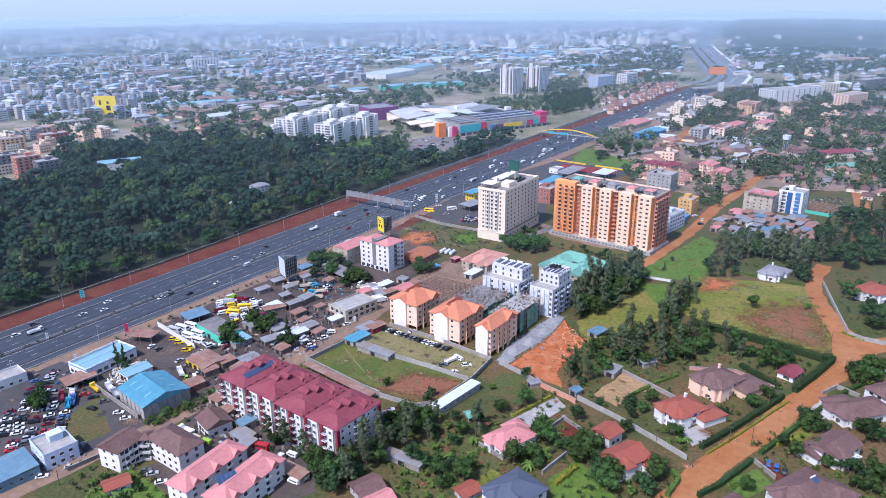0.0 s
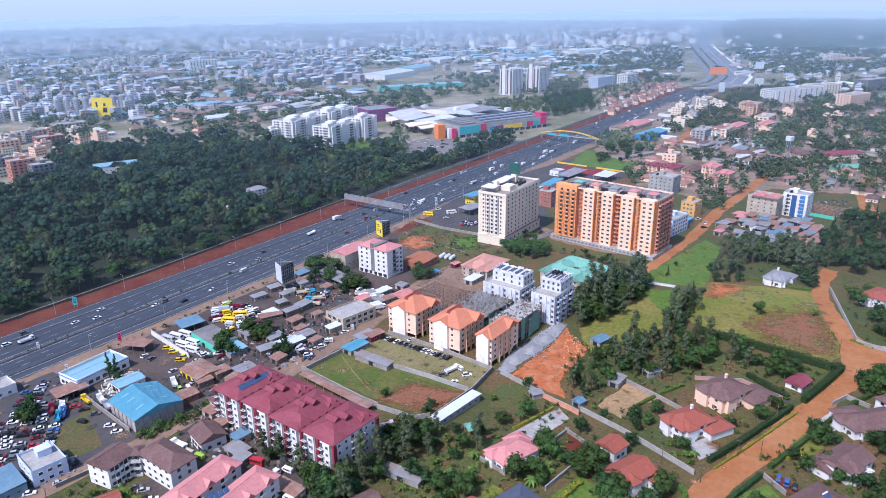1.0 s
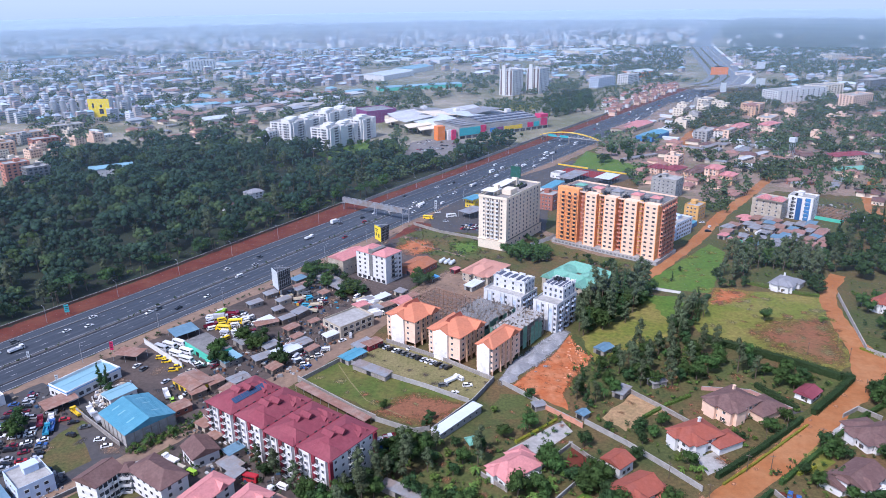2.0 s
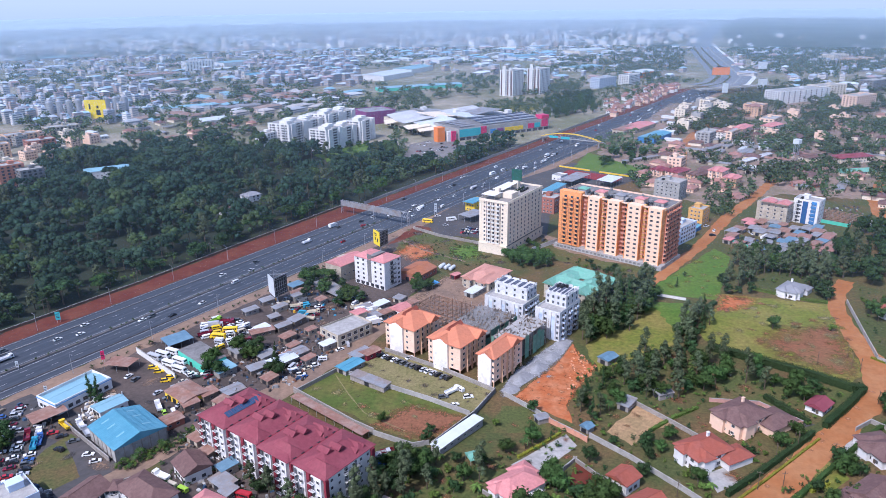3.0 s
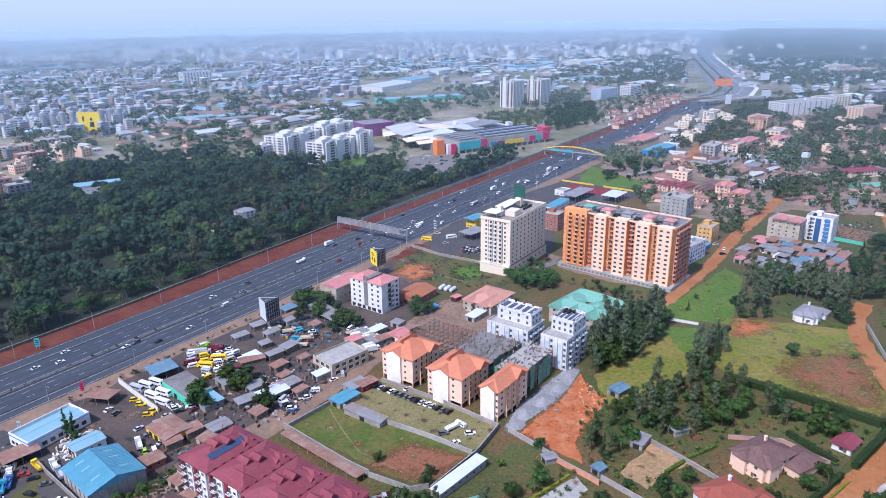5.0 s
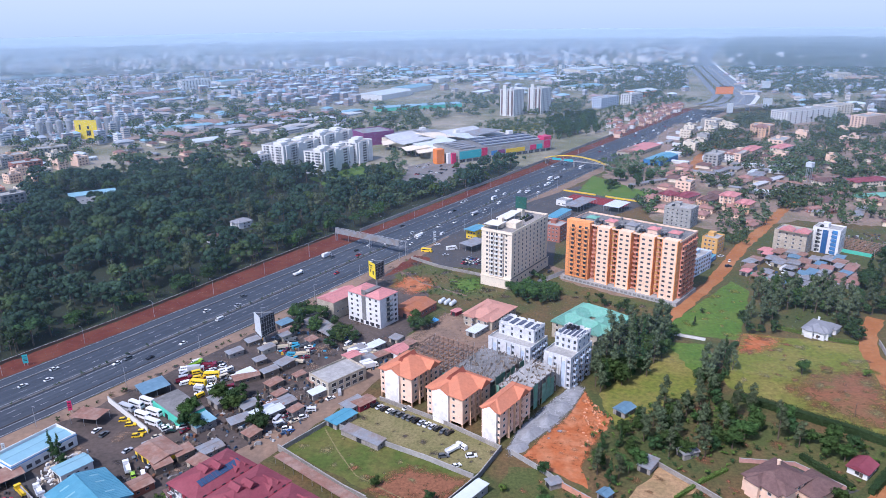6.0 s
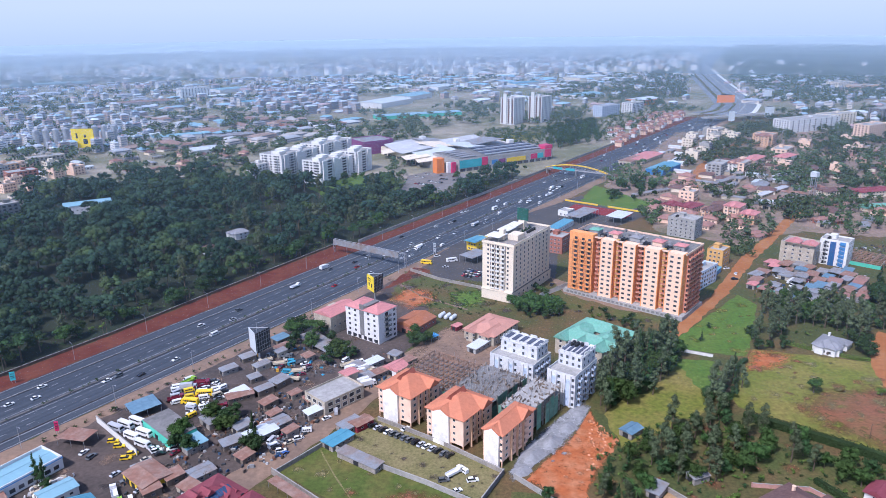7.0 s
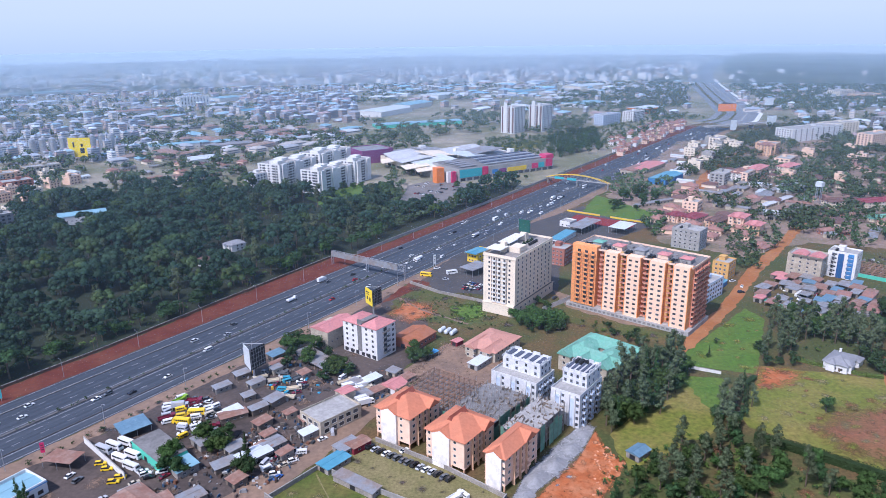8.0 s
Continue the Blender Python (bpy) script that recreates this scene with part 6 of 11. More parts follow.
# unfinished white blocks with arched niches
def white_shell(p, w, d, rot, low, high, label, cut, tanks):
    """A lower front mass with arched niches and, behind it, a taller mass with an open roof frame."""
    ob = thing("apartment_block", p, rot, label, "apartment block")
    fh = 3.0
    H1, H2 = low * fh, high * fh
    bm = bmesh.new()
    skin(bm, w, d, storeys(0, low, fh, 1.0))
    part("wall", bm, SHELLWHITE, ob)
    bm = bmesh.new()
    box(bm, 0, 0, H1 + 0.003, w - 0.6, d - 0.6, 0.12)
    part("terrace", bm, CONCRETE, ob)
    uw, ud = w * cut, d * 0.84
    ux = w / 2 - uw / 2 + 0.15
    bm = bmesh.new()
    skin(bm, uw, ud, [(H1 + 0.1, 0), (H2, 0), (H2, 0.25), (H2 + 0.3, 0.25), (H2 + 0.3, 0.0)], x=ux)
    part("upper_wall", bm, SHELLWHITE, ob)
    bm = bmesh.new()
    box(bm, ux, 0, H2 + 0.003, uw - 0.4, ud - 0.4, 0.2)
    part("roof", bm, DARKCONC, ob)
    # open frame of posts and beams over the roof
    for i in range(5):
        for e in (-1, 1):
            bm = bmesh.new()
            box(bm, ux - uw / 2 + uw * (i + 0.1) / 4.2, e * (ud / 2 - 0.25), H2 + 0.3, uw / 6.5, 0.35, 0.8 + 0.5 * (i % 2))
            part("roof_post", bm, SHELLWHITE, ob)
    for i in range(4):
        for e in (-1, 1):
            bm = bmesh.new()
            box(bm, ux + e * (uw / 2 - 0.25), -ud / 2 + ud * (i + 0.5) / 4, H2 + 0.3, 0.35, ud / 5.5, 0.8 + 0.4 * (i % 2))
            part("roof_post", bm, SHELLWHITE, ob)
    for i in range(5):
        bm = bmesh.new()
        box(bm, ux, -ud / 2 + ud * (i + 0.5) / 5, H2 + 0.5, uw * 0.7, ud * 0.11, 0.2)
        part("roof_panel", bm, SLATEROOF, ob, "dark roof panel")
    # lit face: arched niches on the low mass, blue shade put into their plaster, deep openings above
    nn = max(2, int(d / 7))
    for i in range(nn):
        y = -d / 2 + d * (i + 0.5) / nn
        bm = bmesh.new()
        box(bm, -w / 2 - 0.12, y, 0.6, 0.5, 2.0, H1 - 3.0)
        rod(bm, (-w / 2 - 0.37, y, H1 - 2.4), (-w / 2 + 0.13, y, H1 - 2.4), 1.0, n=14)
        part("arched_niche", bm, PALEBLUE, ob)
        bm = bmesh.new()
        for e in (-1, 1):
            box(bm, -w / 2 - 0.25, y + e * 1.35, 0, 0.8, 0.5, H1 + 0.4)
        part("pilaster", bm, SHELLWHITE, ob)
    windows(ob, w, d, "w", nn, low, 0, fh, 1.3, 1.5, PALEBLUE, xs=[-d / 2 + d * (i + 0.5) / nn + 2.4 for i in range(nn)])
    data = window_mesh(1.3, 1.6, PALEBLUE, None)
    for f in range(low, high):
        for i in range(4):
            put("window", data, ob, ux - uw / 2, -ud / 2 + ud * (i + 0.5) / 4, f * fh + 0.9, -90)
        for i in range(3):
            put("window", data, ob, ux - uw / 2 + uw * (i + 0.5) / 3, -ud / 2, f * fh + 0.9, 0)
    # shaded face: stacked balconies with deep openings; pale blue rails and frames carry its shade
    windows(ob, w, d, "s", 6, low, 0, fh, 1.5, 1.9, PALEBLUE, sill=0.5)
    balconies(ob, w, d, "s", even(w, 3, 1.0), low, 0.2, fh, 2.8, 1.3, SHELLWHITE, PALEBLUE, True)
    windows(ob, w, d, "n", 5, low, 0, fh, 1.5, 1.6, PALEBLUE)
    windows(ob, w, d, "e", 5, low, 0, fh, 1.5, 1.6, PALEBLUE)
    for i in range(tanks):
        water_tank((ux + uw * 0.3 - 2.0 * (i % 2), ud * 0.3 - 2.0 * (i // 2)), H2 + 0.3, ob)
    for i in range(7):
        bm = bmesh.new()
        rod(bm, (-w / 2 + w * i / 6, -d / 2 - 1.9, 0), (-w / 2 + w * i / 6, -d / 2 - 1.9, H1 + 1), 0.06, n=4)
        part("scaffold_pole", bm, TIMBER, ob)
    return ob


white_shell((37.4, 377.8), 17, 24, 53, 4, 6, "white rendered apartment shell with blue-shaded arches, unfinished", 0.6, 0)
white_shell((59.2, 360.0), 22, 14, 53, 5, 7, "tall unfinished white apartment shell with stacked balconies", 0.62, 5)


# sea-green roofed flats and other larger dwellings
def hip_block(p, w, d, rot, floors, roof, wall, label, rise=3.2, wings=2, fh=2.9, cols=None, name="apartment_block", frame_mat=WHITE, south=0):
    ob = thing(name, p, rot, label, "apartment block" if floors > 2 else "house")
    H = floors * fh
    bm = bmesh.new()
    skin(bm, w, d, storeys(0, floors, fh, 0))
    part("wall", bm, wall, ob)
    for k in range(wings):
        y = -d / 2 + d * (k + 0.5) / wings
        bm = bmesh.new()
        box(bm, -w / 2 - 0.9, y, 0, 1.9, d / wings * 0.5, H - 0.1)
        part("bay", bm, wall, ob)
    bm = bmesh.new()
    hip(bm, w, d, H + 0.1, rise, 0.8, False)
    part("roof", bm, roof, ob)
    for k in range(wings):
        y = -d / 2 + d * (k + 0.5) / wings
        bm = bmesh.new()
        hip(bm, w * 0.5 + 2, d / wings * 0.6, H + 0.07, rise * 0.72, 0.5, True, x=-w * 0.25 - 0.8, y=y, along="x")
        part("cross_gable", bm, roof, ob)
    for k in range(south):
        x = -w / 2 + w * (k + 0.5) / south
        for e in (-1, 1):
            bm = bmesh.new()
            hip(bm, w / south * 0.62, d * 0.5 + 2, H + 0.05, rise * 0.66, 0.4, True, x=x, y=e * (d * 0.25 + 0.8), along="y")
            part("cross_gable", bm, roof, ob)
    for s in "sewn":
        L = w if s in "sn" else d
        windows(ob, w if s != "w" else w + 3.7, d, s, max(2, int(L / 4)), floors, 0, fh, 1.5, 1.4, frame_mat)
    return ob




def court_flats(p, w, d, rot, floors, roof, wall, label, fh=2.9):
    """Flats round a small light well: four hipped ranges with projecting gabled bays."""
    ob = thing("apartment_block", p, rot, label, "apartment block")
    H, k, g = floors * fh, d * 0.42, d * 0.14
    for name, x, y, sx, sy, ax in (("west_range", -w / 2 + k / 2, 0, k, d, "y"), ("east_range", w / 2 - k / 2, 0, k, d, "y"), ("south_range", 0, -d / 2 + k / 2, w - 2 * k, k, "x"), ("north_range", 0, d / 2 - k / 2, w - 2 * k, k, "x")):
        bm = bmesh.new()
        skin(bm, sx, sy, storeys(0, floors, fh, 0), x=x, y=y)
        part(name, bm, wall, ob)
        bm = bmesh.new()
        hip(bm, sx if ax == "y" else sx + k, sy, H + (0.1 if ax == "y" else 0.06), 3.6 if ax == "y" else 3.3, 0.7, False, x=x, y=y, along=ax)
        part("roof", bm, roof, ob)
    bays = [(-w / 2 - 1.0, y, "w") for y in (-d * 0.36, 0.0, d * 0.36)] + [(x, -d / 2 - 1.0, "s") for x in (-w * 0.30, w * 0.30)]
    for x, y, side in bays:
        sx, sy = (2.6, g * 1.6) if side == "w" else (g * 1.6, 2.6)
        bm = bmesh.new()
        box(bm, x, y, 0, sx, sy, H - 0.05)
        part("bay", bm, wall, ob)
        bm = bmesh.new()
        if side == "w":
            hip(bm, k * 0.8 + 2.6, g * 1.8, H + 0.12, 2.9, 0.5, True, x=x + k * 0.4, y=y, along="x")
        else:
            hip(bm, g * 1.8, k * 0.8 + 2.6, H + 0.12, 2.9, 0.5, True, x=x, y=y + k * 0.4, along="y")
        part("cross_gable", bm, roof, ob)
    windows(ob, w + 4.6, d, "w", 3, floors, 0, fh, 1.5, 1.4, WHITE, xs=[-d * 0.36, 0.0, d * 0.36])
    windows(ob, w, d, "w", 2, floors, 0, fh, 1.3, 1.3, WHITE, xs=[-d * 0.18, d * 0.18])
    balconies(ob, w, d, "s", [-w * 0.08, w * 0.08], floors, 0.2, fh, 3.2, 1.4, CONCRETE, BLOCKWORK, True)
    windows(ob, w, d + 4.6, "s", 2, floors, 0, fh, 1.5, 1.4, WHITE, xs=[-w * 0.30, w * 0.30])
    windows(ob, w, d, "e", 5, floors, 0, fh, 1.4, 1.3, WHITE)
    windows(ob, w, d, "n", 5, floors, 0, fh, 1.4, 1.3, WHITE)
    return ob


court_flats((80.3, 406.9), 30, 29, 47, 3, GREENROOF, BLOCKWORK, "tan stone three storey flats under a sea-green tiled roof")
hip_block((27.0, 426.5), 25, 19, 53, 2, SALMONROOF, BLOCKWORK, "bare stone house under a dusty salmon roof", 3.0, 2)


def span(a, b, depth):
    """Plan of a range whose front runs from a to b, with the given depth behind it."""
    a, b = Vector(a), Vector(b)
    t = (b - a).normalized()
    c = (a + b) / 2 + Vector((-t.y, t.x)) * depth / 2
    return (c.x, c.y), (b - a).length, depth, math.degrees(math.atan2(t.y, t.x))


def flats_range(a, b, depth, floors, roof, wall, label, gable, rise=2.8, fh=2.9, bal=2, dormers=0):
    p, w, d, rot = span(a, b, depth)
    ob = thing("apartment_block", p, rot, label, "apartment block")
    H = floors * fh
    bm = bmesh.new()
    skin(bm, w, d, storeys(0, floors, fh, 0))
    if gable:
        for e in (-1, 1):
            tri = [(e * w / 2, -d / 2, H), (e * w / 2, d / 2, H), (e * w / 2, 0, H + rise * 0.85)]
            bm.faces.new([bm.verts.new(v) for v in tri])
    part("wall", bm, wall, ob)
    bm = bmesh.new()
    hip(bm, w, d, H + 0.1, rise, 0.7, gable, along="x")
    part("roof", bm, roof, ob)
    xs = even(w, 5, 0.8)
    windows(ob, w, d, "s", 5, floors, 0, fh, 1.7, 1.4, WHITE, xs=xs[::2] if bal else xs)
    if bal:
        balconies(ob, w, d, "s", xs[1::2], floors, 0.2, fh, 2.8, 1.1, WHITE, WHITE, True)
    windows(ob, w, d, "w", 2, floors, 0, fh, 1.2, 1.3, WHITE)
    windows(ob, w, d, "e", 2, floors, 0, fh, 1.2, 1.3, WHITE)
    windows(ob, w, d, "n", 5, floors, 0, fh, 1.4, 1.3, WHITE)
    for i in range(dormers):
        bm = bmesh.new()
        hip(bm, 3.4, d * 0.5, H + 0.3, 1.9, 0.2, True, x=-w / 2 + w * (i + 0.5) / dormers, y=-d * 0.28, along="y")
        part("cross_gable", bm, roof, ob)
    return ob


flats_range((-119.2, 218.1), (-114.2, 228.2), 10.5, 3, BROWNROOF, WHITE, "white three storey flats with balconies under a brown gabled roof", True)
flats_range((-112.5, 228.1), (-96.4, 216.4), 10.5, 3, BROWNROOF, WHITE, "angled white wing of flats under a brown roof", False, bal=0)
stair = flats_range((-113.9, 226.4), (-111.5, 226.7), 5.0, 3, BROWNROOF, CONCRETE, "open stair tower between two white wings", False, 1.2, bal=2)
flats_range((-87.3, 197.3), (-73.3, 221.7), 9.5, 3, PINKROOF, WHITE, "white flats under a salmon pink hipped roof", False, 2.8, 2.7, dormers=3)
flats_range((-71.8, 190.3), (-58.1, 214.6), 10.5, 3, PINKROOF, WHITE, "white flats with round balconies under a salmon roof", False, 2.8, 2.7, dormers=3)
flat_block("apartment_block", (253.5, 542.3), 17, 22, 47, 5, 2.9, BLOCKWORK, "tan bare block five storey flats under pink roofs", cols=(3, 4), stair=False)
for e in (0, 1):
    pp = ((247.3, 540.2), (254.9, 533.2))[e]
    shed(pp, 9, 9, 47, 0.6, PINKROOF, BLOCKWORK, 2.0, label="pink rooftop hip roof", name="rooftop_shelter", doors=0, over=0.3).location.z = 15.4


def blue_white_flats():
    p = (276.3, 538.3)
    ob = flat_block("apartment_block", p, 14, 18, 47, 6, 2.9, WHITE, "white six storey flats with a strip of blue glass", cols=(3, 2), tanks=2)
    bm = bmesh.new()
    box(bm, -7.2, 0.5, 0, 0.8, 3.6, 17.0)
    part("glass_strip", bm, BLUEGLASS, ob, "blue curtain glass")
    bm = bmesh.new()
    box(bm, -7.25, -5.5, 0, 0.7, 3.4, 17.6)
    part("panel", bm, BLUEP, ob)
    balconies(ob, 14, 18, "w", [-5.5, 5.5], 6, 0.3, 2.9, 2.8, 1.1, WHITE, BLACKPLASTIC)


blue_white_flats()
flat_block("apartment_block", (194.0, 538.0), 14, 11, 49, 4, 3.0, YELLOWPL, "ochre four storey flats going up above blue shops", cols=(3, 3), tanks=0)
flat_block("apartment_block", (168.4, 500.5), 24, 11, 45, 4, 2.9, PALEBLUE, "grey-blue glazed four storey block", cols=(6, 3), ww=2.2, wh=1.7)
flat_block("apartment_block", (194.3, 609.4), 16, 22, 50, 5, 3.0, CONCRETE, "grey stone flats with an arched centre bay", cols=(4, 5), tanks=2)
flat_block("apartment_block", (87.6, 575.3), 16, 14, 56, 4, 3.0, BRICKRED, "brown brick flats beside the cream hotel", cols=(4, 4), tanks=0)


# ---- vehicles ----
def prism(bm, profile, half, mi=0, inset=0.0, z_in=99.0):
    """A side outline (x, z) drawn out to both sides; points above z_in are drawn in."""
    sides = []
    for e in (-1, 1):
        sides.append([bm.verts.new((x, e * (half - (inset if z > z_in else 0)), z)) for x, z in profile])
    n = len(profile)
    bm.faces.new(sides[0]).material_index = mi
    bm.faces.new(sides[1][::-1]).material_index = mi
    for i in range(n):
        bm.faces.new((sides[0][(i + 1) % n], sides[0][i], sides[1][i], sides[1][(i + 1) % n])).material_index = mi
    bmesh.ops.recalc_face_normals(bm, faces=bm.faces)


def wheel_mesh(r, w):
    bm = bmesh.new()
    rod(bm, (0, -w / 2, 0), (0, w / 2, 0), r, n=10)
    rod(bm, (0, -w / 2 - 0.01, 0), (0, w / 2 + 0.01, 0), r * 0.55, n=8, mi=1)
    return mesh(bm, "wheel", [RUBBER, STEEL])


CARS = {}
WHEEL, BIGWHEEL = wheel_mesh(0.32, 0.22), wheel_mesh(0.5, 0.3)


def car_parts(kind, color):
    """Meshes of one vehicle: list of (part name, mesh), wheel places and wheel mesh."""
    if (kind, color) in CARS:
        return CARS[kind, color]
    P = CARPAINT[color]
    out, wheels, wm = [], [], WHEEL
    if kind in ("sedan", "suv"):
        h = 1.45 if kind == "sedan" else 1.75
        L, b = (4.4, 0.82) if kind == "sedan" else (4.6, 0.98)
        bm = bmesh.new()
        prism(bm, [(-L / 2, 0.28), (L / 2, 0.28), (L / 2 + 0.03, 0.6), (L / 2 - 0.15, b - 0.08), (L * 0.22, b), (-L * 0.36, b), (-L / 2 + 0.1, b - 0.02), (-L / 2 - 0.02, 0.6)], 0.86)
        rear = -L * 0.27 if kind == "sedan" else -L * 0.42
        prism(bm, [(L * 0.04, h - 0.04), (L * 0.02, h), (rear + 0.15, h), (rear, h - 0.05)], 0.66)
        out.append(("body", mesh(bm, "body", P)))
        bm = bmesh.new()
        prism(bm, [(L * 0.23, b - 0.01), (L * 0.05, h - 0.03), (rear, h - 0.03), (rear - (0.5 if kind == "sedan" else 0.2), b - 0.01)], 0.80, inset=0.13, z_in=b + 0.1)
        out.append(("window", mesh(bm, "window", CARGLASS)))
        wheels = [(x * L * 0.3, y * 0.78, 0.32) for x in (-1, 1) for y in (-1, 1)]
    elif kind in ("van", "bus"):
        L, w, h = (4.9, 0.86, 2.0) if kind == "van" else (8.2, 1.15, 2.9)
        bm = bmesh.new()
        prism(bm, [(-L / 2, 0.35), (L / 2, 0.35), (L / 2, h * 0.5), (L / 2 - 0.3, h * 0.62), (L / 2 - 0.75, h - 0.06), (L / 2 - 0.95, h), (-L / 2 + 0.12, h), (-L / 2, h - 0.12)], w, inset=0.1, z_in=h * 0.7)
        out.append(("body", mesh(bm, "body", P)))
        bm = bmesh.new()
        n = 4 if kind == "van" else 7
        for e in (-1, 1):
            for i in range(n):
                box(bm, -L / 2 + 0.5 + (L - 1.6) * (i + 0.5) / n, e * (w - 0.06), h * 0.56, (L - 1.6) / n * 0.86, 0.08, h * 0.26)
        box(bm, L / 2 - 0.42, 0, h * 0.60, 0.5, w * 1.7, h * 0.26, top=0.8)
        out.append(("window", mesh(bm, "window", CARGLASS)))
        r = 0.32 if kind == "van" else 0.5
        wm = WHEEL if kind == "van" else BIGWHEEL
        wheels = [(x * L * 0.31, y * (w - 0.1), r) for x in (-1, 1) for y in (-1, 1)]
    else:   # lorry: cab and load
        bm = bmesh.new()
        prism(bm, [(1.9, 0.5), (3.7, 0.5), (3.7, 1.5), (3.45, 2.5), (1.9, 2.55)], 1.1)
        out.append(("cab", mesh(bm, "cab", CARPAINT["white"] if kind == "tanker" else P)))
        bm = bmesh.new()
        box(bm, 3.58, 0, 1.5, 0.2, 1.9, 0.8, top=0.9)
        for e in (-1, 1):
            box(bm, 2.9, e * 1.08, 1.5, 0.9, 0.06, 0.7)
        out.append(("window", mesh(bm, "window", CARGLASS)))
        bm = bmesh.new()
        if kind == "tanker":
            rod(bm, (-5.2, 0, 1.75), (1.6, 0, 1.75), 1.15, n=14)
            for x in (-4, -1.8, 0.4):
                rod(bm, (x, 0, 1.75), (x + 0.12, 0, 1.75), 1.2, n=14)
        elif kind == "box_lorry":
            box(bm, -1.2, 0, 0.9, 5.8, 2.35, 2.4)
            box(bm, -1.2, 0, 3.3, 5.5, 2.1, 0.06)
        else:
            box(bm, -1.1, 0, 0.9, 5.6, 2.3, 0.2)
            for x, y, sx, sy in ((-1.1, -1.1, 5.6, 0.1), (-1.1, 1.1, 5.6, 0.1), (-3.85, 0, 0.1, 2.1), (1.65, 0, 0.1, 2.1)):
                box(bm, x, y, 1.1, sx, sy, 0.8)
        out.append(("load_body", mesh(bm, "load_body", P)))
        bm = bmesh.new()
        box(bm, -0.6, 0, 0.55, 8.2 if kind != "tanker" else 9.4, 0.9, 0.34)
        out.append(("chassis", mesh(bm, "chassis", DARKSTEEL)))
        wm = BIGWHEEL
        wheels = [(x, y * 1.0, 0.5) for x in (2.8, -2.2, -3.3) for y in (-1, 1)]
    CARS[kind, color] = (out, wheels, wm)
    return CARS[kind, color]


KINDNAME = dict(sedan=("car", "car"), suv=("car", "car"), van=("minivan", "van"), bus=("minibus", "bus"), lorry=("lorry", "truck"), box_lorry=("lorry", "truck"), tanker=("lorry", "truck"))
KINDTEXT = dict(sedan="saloon car", suv="sport utility car", van="minivan", bus="passenger bus", lorry="open bed lorry", box_lorry="box bodied lorry", tanker="tanker lorry")
NCAR = random.Random(11)


def vehicle(kind, color, p, rot, where="parked on a dirt yard", group="parked vehicles", z=0.05):
    parts, wheels, wm = car_parts(kind, color)
    name, cat = KINDNAME[kind]
    ob = thing(name, p, rot, "%s %s %s" % (color, KINDTEXT[kind], where), cat, group, z=z)
    for n, me in parts:
        put(n, me, ob)
    if p[1] > 225:      # far off: the wheels in one part
        if ("w", kind) not in CARS:
            bm = bmesh.new()
            for x, y, zz in wheels:
                rod(bm, (x, y - 0.12, zz), (x, y + 0.12, zz), zz, n=8)
            CARS["w", kind] = mesh(bm, "wheels", RUBBER)
        put("wheels", CARS["w", kind], ob)
    else:
        for x, y, zz in wheels:
            put("wheel", wm, ob, x, y, zz)
    return ob


MIX = [("sedan", "white")] * 3 + [("sedan", "grey"), ("sedan", "blue"), ("suv", "maroon"), ("sedan", "black"), ("sedan", "beige")] + [("sedan", "silver")] * 3 + [("sedan", "black")] * 2 + [("sedan", "grey")] * 2 + [("suv", "white")] * 3 + [("suv", "black"), ("suv", "grey"),
       ("sedan", "red"), ("sedan", "blue"), ("van", "white"), ("van", "white"), ("van", "silver"), ("sedan", "maroon")]


def lot(poly, rot, dx, dy, fill=0.85, mix=MIX, where="parked on a dirt yard", jitter=0.3, most=80, loose=6):
    """Rows of parked vehicles inside an outline."""
    a = radians(rot)
    ex, ey = Vector((math.cos(a), math.sin(a))), Vector((-math.sin(a), math.cos(a)))
    c = Vector((sum(p[0] for p in poly) / len(poly), sum(p[1] for p in poly) / len(poly)))
    k = 0
    for i in range(-14, 15):
        for j in range(-18, 19):
            q = c + ex * (i * dx) + ey * (j * dy)
            if inside((q.x, q.y), poly) and NCAR.random() < fill and k < most:
                kind, col = NCAR.choice(mix)
                vehicle(kind, col, (q.x + NCAR.uniform(-jitter, jitter), q.y + NCAR.uniform(-jitter, jitter)), rot + NCAR.choice((0, 180)) + NCAR.uniform(-loose, loose), where)
                k += 1


# traffic on the highway
ROT = math.degrees(math.atan2(DIR.y, DIR.x))
TRAFFIC = [("sedan", "white")] * 6 + [("sedan", "silver")] * 3 + [("sedan", "black")] * 4 + [("suv", "grey")] * 2 + [("van", "white")] * 4 + [("suv", "white")] * 2 + [("sedan", "red"), ("bus", "white"), ("lorry", "white")]
rt = random.Random(21)
lanes = [(-379.2 + 1.9, 0), (-371.6, 0), (-367.3, 0), (-363.2, 0), (-359.2, 0), (-351, 180), (-346.8, 180), (-342.4, 180), (-334.6, 180)]
used = []
for s in range(60, 1280, 9):
    if rt.random() < 0.55 + 0.35 * (s > 400):
        o, turn = rt.choice(lanes)
        kind, col = rt.choice(TRAFFIC)
        used.append((s, o))
        vehicle(kind, col, R(s + rt.uniform(-4, 4), o), ROT + turn, "driving on the highway", "highway traffic")
for s, o, kind, col, turn in ((468, -349, "tanker", "white", 180), (545, -346, "tanker", "silver", 180), (395, -376.5, "box_lorry", "white", 0), (700, -351, "box_lorry", "white", 180),
                              (640, -345, "lorry", "white", 180)):
    vehicle(kind, col, R(s, o), ROT + turn, "driving on the highway", "highway traffic")

